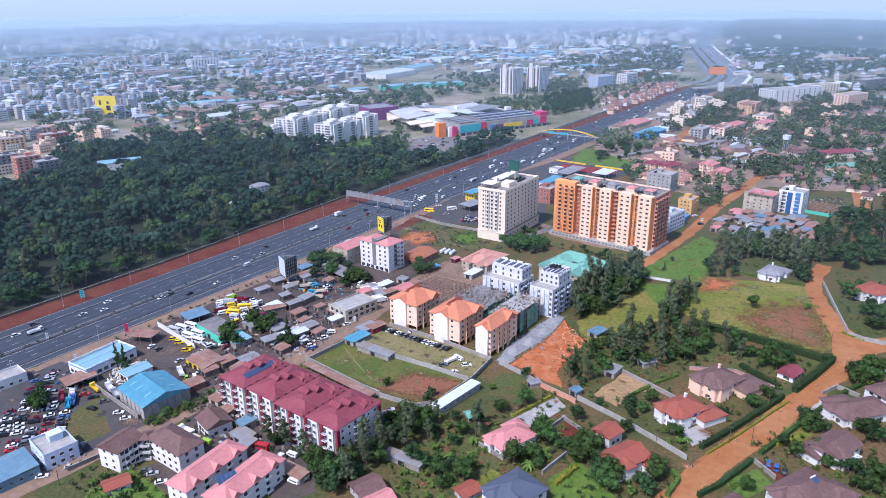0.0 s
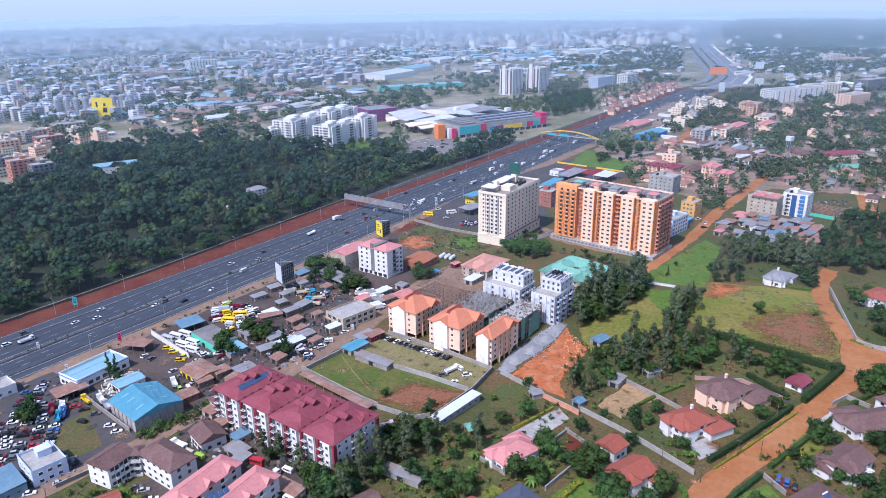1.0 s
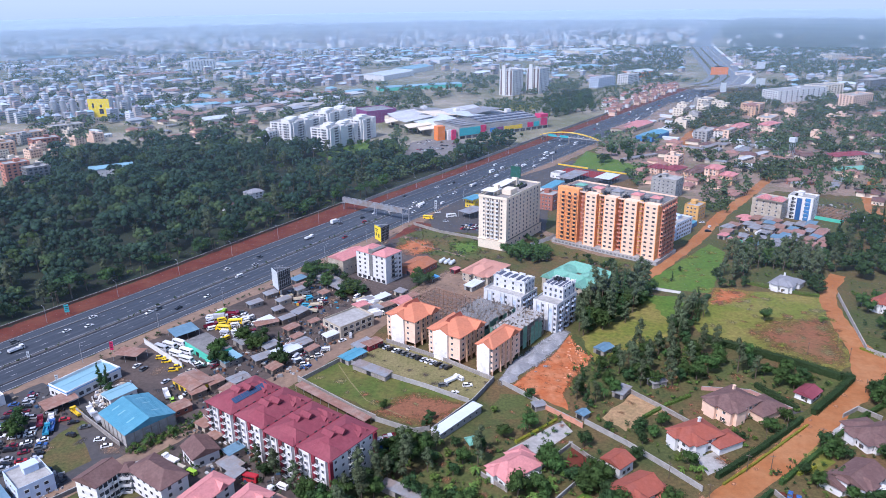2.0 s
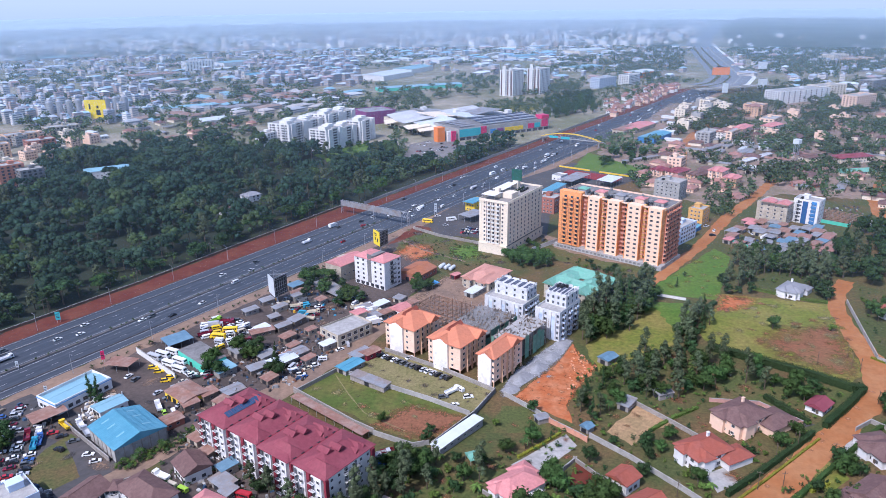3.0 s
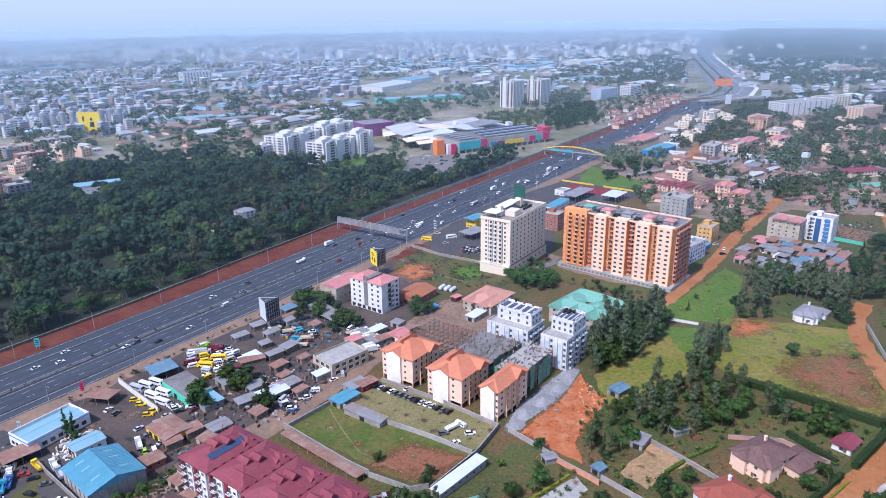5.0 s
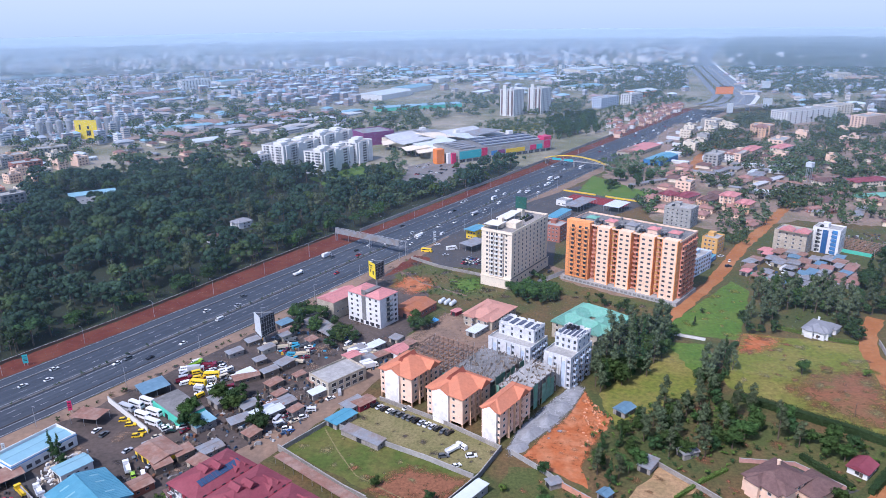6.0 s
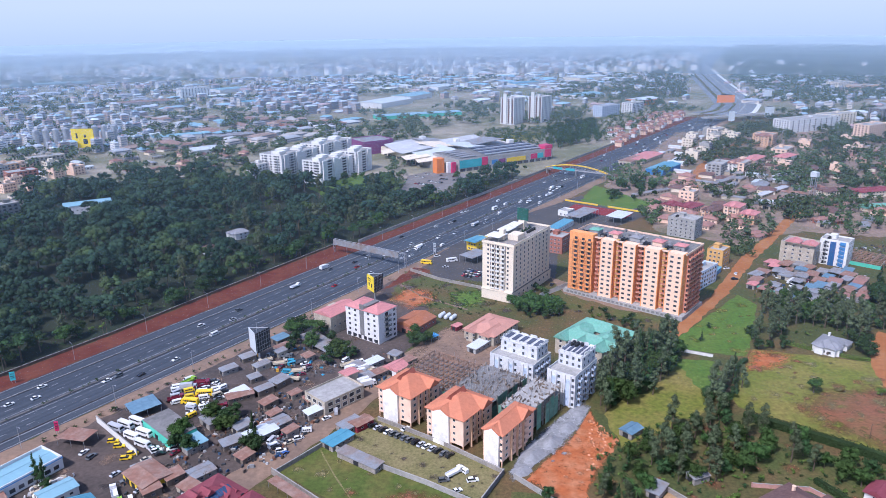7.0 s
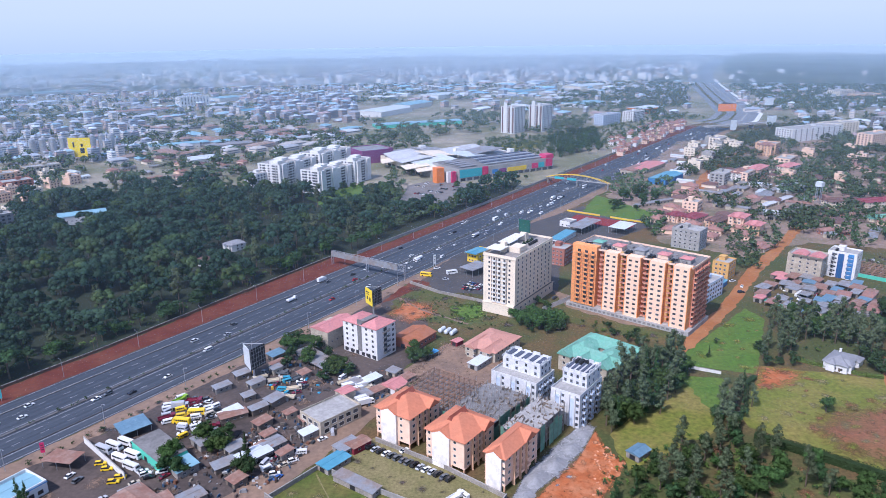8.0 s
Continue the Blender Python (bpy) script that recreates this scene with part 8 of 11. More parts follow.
# ---- boundary walls ----
wall_run([R(-300, -400.5), R(250, -400.5), R(330, -404.5), R(440, -408.5)], 1.5, mat("earth_stained_wall", (0.15, 0.095, 0.07), var=0.3, scale=0.8), label="low earth-stained wall at the wood edge")
wall_run([R(455, -397), R(560, -399), R(700, -399), R(1000, -401)], 2.4, CONCRETE, label="pale concrete wall along the highway bank")
wall_run([(-65.2, 301.5), (-49.5, 320.4)], 2.0, STONE)
wall_run([(-49.5, 320.4), (-27.7, 306.3), (-6.9, 293.8), (10.7, 281.6)], 2.2, CONCRETE, label="pale rendered wall between two fields")
wall_run([(-66.3, 301.5), (-36.7, 275.2), (-28.2, 268.9)], 3.0, STONE, label="tall wall with open lower bays beside flats")
wall_run([(-28.2, 268.9), (-12.4, 260.1), (-6.0, 261.8)], 2.2, CONCRETE)
wall_run([(-28.5, 339.4), (-1.6, 320.6), (22.6, 299.7)], 2.0, STONE, label="stone wall in front of parked cars")
wall_run([(22.6, 299.7), (12.5, 281.6), (-5.2, 260.0)], 2.4, DARKCONC)
wall_run([(26.4, 296.9), (37.1, 284.6), (43.2, 276.1)], 2.2, CONCRETE, label="white rendered wall below raw soil")
wall_run([(40.2, 278.6), (53.1, 265.2), (55.7, 262.0)], 2.4, mat("salmon_wall", (0.62, 0.30, 0.20)), label="salmon painted boundary wall")
wall_run([(57.3, 265.1), (70.4, 250.2), (82.9, 233.3), (90.3, 222.5)], 2.2, CONCRETE, label="long grey block garden wall")
wall_run([(79.7, 290.5), (93.0, 272.8), (103.1, 258.1)], 2.0, STONE)
wall_run([(13.3, 232.6), (21.7, 223.6), (38.7, 239.6), (49.5, 250.6)], 1.8, STONE)
wall_run([(35.4, 215.1), (48.0, 228.4), (60.0, 239.3)], 1.8, CONCRETE)
wall_run([(48.4, 250.6), (54.7, 241.3), (58.5, 237.4)], 1.8, STONE)
wall_run([(225.9, 388.6), (215.0, 354.4), (205.6, 324.4)], 2.2, CONCRETE, label="white wall along an earth lane")
wall_run([(204.9, 323.1), (208.9, 317.4), (217.7, 311.8)], 2.2, CONCRETE)
wall_run([(-151.9, 341.4), (-123.8, 315.3)], 3.0, WHITE, label="tall white wall of a minibus court", posts=False)
wall_run([(-156.1, 278.4), (-127.2, 253.6)], 2.2, STONE)
wall_run([(25.5, 496.1), (-1.5, 513.3), (-21.5, 532.8)], 2.0, STONE)
wall_run([(61.1, 479.6), (84.6, 500.9)], 3.0, WHITE, label="white block wall by the tower", posts=False)
wall_run([(138.2, 395.3), (123.2, 402.9)], 1.6, WHITE, label="low white wall at the edge of the green field", posts=False)
wall_run([(163.5, 266.8), (172.5, 272.2), (178.0, 264.3)], 2.0, STONE)
wall_run([(114.8, 220.4), (118.2, 210.6)], 2.0, STONE)
wall_run([(-114.7, 242.2), (-128.0, 231.2), (-139.6, 219.4)], 1.8, DARKCONC)
wall_run([(113.6, 289.8), (133.4, 286.8), (144.9, 271.8)], 1.8, mat("pink_wall", (0.5, 0.28, 0.24)), label="pinkish garden wall")

# ---- hedges ----
hedge([(129.9, 337.2), (147.8, 323.7), (168.7, 306.9), (178.6, 296.6), (183.6, 296.5)], 3.6, 3.6, LEAF_DARK, "tall clipped dark green hedge round an orchard", 18, 0.6)
hedge([(183.6, 296.5), (169.4, 283.6), (152.5, 269.3)], 3.0, 3.0, LEAF_DARK, "tall clipped dark green hedge at the lane", 18, 0.6)
hedge([(138.1, 292.0), (147.4, 271.8)], 2.6, 2.4, LEAF_DARK, "clipped dark hedge along a drive", 16, 0.55)
hedge([(98.9, 225.8), (113.8, 236.5), (130.3, 249.2), (146.5, 261.7)], 0.9, 1.0, LEAF_YELLOW, "low yellow-green hedge along the earth road", 18, 0.45)
hedge([(98.0, 229.4), (116.0, 242.2), (132.8, 255.0), (145.5, 264.8)], 2.6, 2.2, LEAF_DARK, "dark hedge behind a yellow border", 16, 0.5)
hedge([(87.5, 202.0), (97.6, 207.8), (114.1, 221.1)], 2.2, 1.8, LEAF_DARK, "rough hedge at the road side")
hedge([(119.1, 225.5), (137.5, 239.9), (152.3, 251.7)], 2.0, 2.0, LEAF_MID, "leafy green hedge at the road side")
hedge([(152.3, 251.7), (172.0, 266.6), (186.9, 275.8)], 2.0, 2.0, LEAF_MID, "leafy green hedge at the road side")
hedge([(76.8, 202.1), (83.6, 211.1), (83.0, 215.9)], 1.8, 2.2, LEAF_LIGHT, "bright clipped hedge")
hedge([(54.5, 228.3), (63.8, 236.2)], 1.8, 2.2, LEAF_LIGHT, "bright clipped hedge")
hedge([(38.6, 208.7), (48.4, 218.8)], 1.6, 2.4, LEAF_YELLOW, "lime green garden hedge")
hedge([(181.4, 409.8), (207.8, 390.8), (215.3, 388.9)], 1.8, 2.2, LEAF_LIGHT, "bright hedge before a cottage")
hedge([(120.1, 351.5), (136.6, 374.1), (152.9, 390.5)], 2.2, 3.0, LEAF_DARK, "overgrown hedge")
hedge([(27.6, 252.6), (38.0, 261.0), (46.3, 268.0)], 1.0, 1.2, LEAF_YELLOW, "low yellow-green border")
hedge([(106.8, 284.8), (94.4, 277.6), (81.9, 268.3)], 1.4, 1.6, LEAF_LIGHT, "light green border")
hedge([(127.8, 230.7), (136.3, 235.0)], 1.4, 1.6, LEAF_YELLOW, "lime garden border")
hedge([(203.4, 325.7), (210.0, 316.8)], 1.2, 1.6, LEAF_YELLOW, "yellow flowering border by a wall")
MEDIAN, SIDE = [], []
for s in range(60, 700, 6):
    MEDIAN.append(("low_dark", R(s + NTREE.uniform(-3, 3), -355 + NTREE.uniform(-.2, .2)), NTREE.uniform(0.4, 0.75)))
for s in range(170, 330, 5):
    SIDE.append(("low_dark", R(s + NTREE.uniform(-2, 2), -323 + NTREE.uniform(-.8, .8)), NTREE.uniform(0.5, 0.9)))
joined("median_shrubs", MEDIAN, "row of small dark shrubs in the median")
joined("roadside_shrubs", SIDE, "row of clipped dark shrubs beside the highway")

# ---- trees ----
grove_joined([(74.4, 371.6), (96.0, 405.5), (121.0, 414.3), (121.3, 395.7), (98.9, 359.4), (82.6, 348.7), (68.2, 342.0)], 4.1, ["dark", "gum", "cypress", "gum", "broad"], 0.92, 1.34, 58)
grove_joined([(107.7, 396.0), (124.2, 400.1), (109.1, 374.7)], 4.1, ["dark", "broad"], 0.80, 1.22, 11)
grove([(77.2, 315.9), (97.2, 328.0), (119.4, 334.1), (126.8, 321.0), (109.2, 292.6), (90.2, 290.3), (78.9, 298.6)], 5.4, ["broad", "dark", "gum", "gum", "broad"], 0.75, 1.2, 32)
grove([(56.2, 316.4), (72.2, 319.1), (77.7, 293.2), (64.5, 273.3), (51.1, 283.3)], 5.0, ["gum", "gum", "broad", "cypress", "palm"], 0.69, 1.05, 24)
grove([(116.9, 321.2), (143.8, 320.7), (145.5, 297.3), (111.9, 292.5)], 7.0, ["broad", "dark", "gum"], 0.8, 1.25, 12)
grove([(148.9, 305.6), (164.0, 296.9), (154.0, 286.4), (142.8, 297.3)], 5.7, ["dark", "broad"], 0.69, 1.10, 8)
grove_joined([(115.5, 351.6), (141.1, 378.1), (140.7, 362.2), (115.5, 330.9)], 3.6, ["dark", "cypress", "gum", "gum"], 0.69, 1.10, 25)
grove_joined([(187.3, 454.4), (217.3, 471.2), (251.8, 452.6), (239.8, 420.9), (222.0, 421.4), (201.2, 432.2), (175.5, 412.8)], 4.9, ["gum", "gum", "broad", "dark"], 0.86, 1.22, 56)
grove_joined([(166.6, 422.9), (186.3, 422.4), (181.6, 401.4), (163.4, 403.7)], 4.9, ["dark", "gum"], 0.69, 0.98, 11)
grove_joined([(240.5, 425.9), (284.5, 501.4), (316.6, 521.6), (329.0, 500.0), (319.7, 450.6), (289.4, 419.6), (252.3, 410.8)], 5.3, ["forest", "dark", "gum", "cypress"], 0.80, 1.22, 72)
grove_joined([(214.0, 411.8), (229.1, 421.2), (217.4, 393.2)], 3.7, ["dark", "gum"], 1.03, 1.34, 8)
grove_joined([(235.8, 392.8), (247.7, 383.8), (231.2, 360.0), (225.9, 367.9)], 4.5, ["broad", "bush"], 0.69, 1.10, 8)
grove_joined([(232.2, 356.2), (237.5, 345.2), (225.7, 325.2), (218.5, 331.9)], 4.9, ["dark", "broad"], 0.80, 1.10, 7)
grove([(-50.8, 219.7), (-36.8, 233.4), (-15.7, 252.5), (-10.7, 244.3), (-19.0, 229.5), (-30.2, 212.9), (-39.1, 203.2)], 3.6, ["dark", "gum", "broad", "gum", "dark"], 0.80, 1.20, 52)
grove([(-67.6, 233.9), (-64.8, 241.3), (-58.8, 233.7)], 3.7, ["gum", "dark"], 0.80, 0.95, 3)
grove([(-15.6, 250.5), (3.1, 254.3), (14.6, 249.9), (12.6, 232.6), (-6.0, 229.3), (-15.4, 203.5), (-19.8, 209.6)], 4.3, ["gum", "broad", "bush", "banana", "dark"], 0.69, 1.16, 56)
grove([(-5.9, 224.0), (15.7, 228.9), (13.0, 218.7), (2.3, 203.2), (-9.3, 197.6)], 3.8, ["broad", "dark", "bush", "banana"], 0.69, 1.22, 33)
grove([(18.4, 274.2), (36.1, 276.2), (35.5, 260.1), (21.9, 254.0)], 4.1, ["broad", "dark", "bush", "palm"], 0.69, 1.16, 19)
grove([(24.3, 228.8), (38.5, 237.7), (45.4, 239.5), (42.6, 228.5), (33.8, 218.4), (23.4, 218.5)], 3.3, ["banana", "bush", "banana", "broad"], 0.69, 1.34, 28)
grove([(43.7, 228.5), (55.2, 231.9), (56.6, 218.0), (48.3, 218.1)], 4.5, ["dark", "broad"], 1.03, 1.40, 8)
grove([(53.9, 214.8), (62.2, 219.6), (64.4, 211.4), (57.1, 201.8)], 4.1, ["dark", "broad"], 0.92, 1.34, 7)
grove([(72.2, 217.8), (77.4, 214.4), (71.0, 202.2), (64.1, 202.3)], 3.8, ["dark", "broad", "bush"], 0.80, 1.22, 8)
grove([(75.8, 268.4), (85.6, 272.9), (90.4, 259.2), (82.1, 250.8), (75.8, 248.9)], 5.0, ["dark", "broad"], 0.7, 0.95, 6)
grove([(62.3, 268.7), (70.7, 273.2), (71.8, 261.7), (63.7, 257.5)], 4.5, ["dark", "bush"], 0.6, 0.8, 3)
grove([(114.1, 258.7), (132.6, 272.0), (136.1, 262.8), (113.7, 242.2)], 4.6, ["bush", "shrub", "dark"], 0.55, 0.85, 11)
grove([(130.7, 267.4), (147.4, 271.8), (141.9, 264.9), (128.6, 256.3)], 4.1, ["bush", "broad"], 0.69, 0.98, 8)
grove([(87.9, 242.7), (94.4, 234.9), (92.5, 225.9), (85.6, 231.4)], 3.6, ["broad", "bush", "banana"], 0.80, 1.22, 8)
grove([(128.3, 234.4), (140.1, 226.9), (145.6, 213.4), (137.9, 210.3), (129.9, 223.6)], 3.8, ["broad", "bush", "dark"], 0.69, 1.16, 19)
grove([(144.4, 249.7), (152.6, 247.6), (149.0, 235.9), (143.3, 237.9)], 3.6, ["broad", "dark"], 0.69, 1.10, 7)
grove([(147.4, 216.6), (157.6, 210.0), (148.9, 195.3), (141.4, 198.3)], 3.8, ["broad", "bush", "dark"], 0.69, 1.16, 14)
grove([(160.8, 241.4), (173.1, 239.3), (169.4, 230.0), (163.4, 230.1)], 3.8, ["broad", "dark"], 0.69, 1.10, 8)
grove([(178.3, 278.4), (191.4, 288.3), (200.2, 285.5), (186.7, 271.0)], 3.8, ["broad", "dark", "bush"], 0.80, 1.22, 14)
grove([(102.3, 212.4), (107.3, 204.6), (99.1, 198.9)], 3.3, ["bush", "broad", "banana"], 0.69, 1.10, 8)
grove_joined([(-84.9, 445.5), (-59.0, 419.1), (-67.1, 400.5), (-84.3, 410.2)], 4.3, ["broad", "dark"], 0.92, 1.34, 11)
grove_joined([(-59.6, 409.5), (-45.1, 404.5), (-46.8, 386.9), (-59.1, 391.5)], 3.7, ["dark", "broad"], 0.80, 1.22, 7)
grove_joined([(-19.5, 424.0), (-9.0, 427.0), (-5.0, 414.0), (-15.4, 410.4)], 3.4, ["dark", "broad"], 0.8, 1.1, 6)
grove_joined([(-111.1, 319.9), (-108.9, 332.5), (-100.9, 313.7)], 3.3, ["dark", "broad"], 1.03, 1.34, 5)
grove_joined([(-104.0, 342.4), (-95.9, 352.8), (-86.7, 332.0), (-95.5, 325.8)], 4.1, ["dark", "broad"], 0.80, 1.22, 7)
grove_joined([(-83.9, 325.5), (-79.3, 331.8), (-74.8, 316.1), (-79.8, 313.2)], 3.3, ["dark", "cypress"], 0.92, 1.22, 5)
grove([(-155.6, 297.8), (-153.4, 303.2), (-148.0, 292.3)], 2.5, ["cypress"], 1.03, 1.22, 2)
grove([(-182.4, 270.8), (-174.9, 273.0), (-165.5, 257.2), (-169.1, 255.2)], 4.1, ["dark", "broad"], 0.69, 1.10, 5)
grove([(-124.3, 252.3), (-111.5, 266.3), (-106.7, 262.7), (-118.5, 246.2)], 3.3, ["bush", "shrub", "palm"], 0.5, 0.8, 14)
grove([(-128.9, 214.4), (-113.7, 217.3), (-106.6, 204.8), (-119.9, 199.2)], 3.3, ["bush", "shrub", "banana"], 0.69, 1.22, 19)
undergrowth_dark = [("low_dark", p, NTREE.uniform(0.5, 1.1)) for p in scatter([(-106.1, 230.9), (-108.6, 264.9), (-97.2, 271.6), (-49.4, 230.0), (-54.2, 210.1), (-75.5, 230.4)], 4.0, random.Random(6), 70)]
joined("undergrowth", undergrowth_dark, "dark scrub between scrap behind the flats")
tree("palm", (-98.5, 231.4), 1.1)
for kind, p, size in (("gum", (-69.5, 238.0), 0.85), ("dark", (-66.0, 234.0), 0.9), ("gum", (-61.5, 231.5), 1.0), ("gum", (-53.0, 225.0), 0.95), ("broad", (-49.0, 221.0), 1.1), ("dark", (-44.0, 218.5), 1.1), ("broad", (-40.0, 214.5), 1.2), ("gum", (-34.5, 219.5), 0.9)):
    tree(kind, p, size)
grove_joined([(-5.8, 503.8), (26.9, 483.2), (33.4, 458.9), (13.7, 448.2), (-5.5, 471.8)], 4.1, ["shrub"], 0.3, 0.7, 30)
grove_joined([(40.0, 470.8), (61.4, 478.1), (72.8, 463.3), (69.3, 445.5), (48.1, 446.6)], 3.6, ["dark", "broad", "forest_light"], 0.55, 0.85, 30)
grove_joined([(56.7, 495.1), (70.0, 501.4), (66.7, 475.7)], 4.1, ["broad", "dark"], 0.60, 0.80, 3)
grove_joined([(79.7, 469.3), (112.0, 445.4), (126.6, 429.1), (101.2, 429.8), (81.9, 446.2)], 4.9, ["shrub", "bush", "dark"], 0.57, 0.98, 25)
tree("broad", (170.7, 357.7), 0.95)
tree("bush", (200.3, 354.7), 1.2)
tree("bush", (162.2, 296.9), 1.9)
tree("broad", (-25.7, 278.3), 0.55)
tree("dark", (-5.3, 269.9), 0.7)
tree("dark", (-6.9, 263.1), 0.8)
tree("cypress", (138.6, 413.8), 0.6)
tree("shrub", (149.4, 431.5), 1.2)
tree("bush", (104.9, 309.4), 1.2)
tree("dark", (53.9, 249.3), 1.0)
tree("dark", (71.6, 241.0), 0.9)
tree("dark", (37.1, 284.6), 0.8)
tree("cypress", (112.6, 321.3), 0.7)

# undergrowth in the gardens
ru = random.Random(19)


def undergrowth(poly, gap, kinds, most, label, smin=0.35, smax=0.9):
    for k in kinds:
        joined("undergrowth", [(k, p, ru.uniform(smin, smax)) for p in scatter(poly, gap, ru, most // len(kinds))], label)


undergrowth([(-21.1, 229.5), (14.8, 254.1), (43.3, 273.7), (49.6, 273.6), (61.1, 239.2), (35.4, 215.1), (21.9, 202.3), (-19.0, 197.8)], 3.0, ("low_dark", "low_light"), 190, "mixed garden undergrowth of shrubs and bananas")
undergrowth([(49.1, 278.4), (64.2, 322.4), (103.6, 341.2), (125.2, 333.9), (118.8, 289.7), (91.9, 277.6), (80.3, 293.1), (64.8, 268.6)], 3.4, ("low_dark", "low_light"), 170, "thick undergrowth between garden trees")
undergrowth([(117.4, 327.6), (173.3, 294.0), (150.9, 274.1), (135.4, 292.0), (106.6, 292.6)], 4.5, ("low_dark", "low_light"), 90, "low bushes in an orchard")
undergrowth([(93.0, 272.8), (117.8, 272.3), (147.7, 267.1), (102.9, 231.1), (84.5, 235.1), (65.4, 259.6)], 4.5, ("low_dark", "low_light"), 80, "garden shrubs round houses")
undergrowth([(118.1, 230.9), (149.0, 249.7), (176.0, 241.2), (151.9, 200.4), (132.2, 195.6), (113.1, 213.9)], 4.2, ("low_dark", "low_light"), 100, "garden shrubs round houses")
undergrowth([(46.5, 232.0), (64.7, 235.4), (83.5, 217.6), (76.6, 201.5), (37.2, 199.8)], 4.0, ("low_dark", "low_light"), 70, "garden shrubs round houses")
undergrowth([(201.3, 504.1), (211.9, 477.6), (255.6, 452.4), (226.8, 402.0), (168.6, 403.6)], 4.5, ("low_dark", "low_light"), 110, "scrubby undergrowth below gum trees")
undergrowth([(-23.5, 525.5), (32.2, 502.6), (69.9, 469.6), (32.3, 442.2), (-25.5, 472.4)], 4.5, ("low_dark", "low_light"), 110, "scrub on a vacant plot", 0.25, 0.7)
undergrowth([(241.9, 411.1), (265.2, 392.0), (222.0, 319.0), (208.0, 328.8)], 5.0, ("low_dark", "low_light"), 50, "garden shrubs behind a lane wall")
undergrowth([R(60, -404), R(440, -413), R(440, -425), R(60, -416)], 3.4, ("low_dark", "low_light"), 120, "scrub at the forest edge", 0.5, 1.3)
undergrowth([(-123.5, 250.0), (-114.8, 258.0), (-100.9, 278.5), (-98.0, 275.0), (-104.0, 264.0), (-119.0, 247.5)], 1.8, ("low_light", "low_dark"), 110, "rank shrubs along a lane below a warehouse", 0.5, 1.0)
undergrowth([(-137.2, 214.5), (-121.5, 231.1), (-96.5, 204.1), (-110.5, 190.8)], 3.6, ("low_light", "low_dark"), 60, "rank green growth below flats")


def clutter(name, poly, n, label, colors, lo=0.4, hi=2.4, tall=1.4, seed=1):
    """Scrap, crates and stacked goods strewn over a yard."""
    rnd = random.Random(seed)
    bm = bmesh.new()
    for p in scatter(poly, 0.9, rnd, n):
        box(bm, p[0], p[1], 0.02, rnd.uniform(lo, hi), rnd.uniform(lo, hi) * 0.6, rnd.uniform(0.15, tall), rz=rnd.uniform(0, 3.1), top=rnd.uniform(0.6, 1.0))
    ob = new(name, mesh(bm, name, palette_mat(name + str(seed), colors, 0.7)))
    return tagged(ob, label, "clutter", "", "stuff")


SCRAP = [(0.06, 0.06, 0.065), (0.22, 0.22, 0.22), (0.16, 0.075, 0.045), (0.04, 0.08, 0.14), (0.40, 0.40, 0.39), (0.13, 0.11, 0.09), (0.20, 0.17, 0.13), (0.04, 0.045, 0.05), (0.10, 0.08, 0.07), (0.07, 0.05, 0.04)]
clutter("scrap", [(-88.2, 325.6), (-81.6, 367.4), (-50.9, 351.8), (-63.0, 312.9), (-77.4, 301.7)], 260, "car parts and scrap strewn over a yard", SCRAP, seed=1)
clutter("scrap", [(-123.8, 302.6), (-111.5, 326.1), (-86.6, 345.5), (-82.9, 301.8), (-98.7, 281.2), (-112.5, 276.6)], 200, "scrap and crates between sheds", SCRAP, seed=2)
clutter("scrap", [(-101.8, 401.4), (-71.2, 429.3), (-48.9, 391.2), (-72.0, 367.2)], 160, "machinery and scrap on red earth", SCRAP + [(0.5, 0.28, 0.03), (0.04, 0.25, 0.4)], seed=3)
clutter("scrap", [(-49.3, 395.6), (-22.6, 408.5), (-15.1, 390.4), (-39.6, 362.6)], 130, "crates and wrecks beside flats", SCRAP, seed=4)
clutter("scrap", [(-105.9, 271.7), (-86.1, 262.3), (-58.8, 233.7), (-63.0, 213.4), (-79.9, 230.5), (-98.8, 241.9)], 190, "scrap and parts behind the flats", SCRAP, seed=5)
clutter("scrap", [(-157.0, 297.8), (-142.9, 303.0), (-143.7, 282.0), (-152.8, 282.2)], 90, "white sacks and crates stacked in a yard", [(0.6, 0.6, 0.6), (0.7, 0.68, 0.64), (0.35, 0.35, 0.36), (0.5, 0.42, 0.32)], seed=6)
clutter("scrap", [(201.3, 504.1), (245.3, 539.1), (283.7, 508.4), (255.6, 452.4), (214.9, 465.3)], 260, "goods and scrap in a crowded market yard", SCRAP, seed=7)
clutter("scrap", [(308.9, 587.3), (335.7, 573.9), (320.8, 521.5), (289.5, 537.6)], 150, "stacked block and timber on a plot", SCRAP, seed=8)
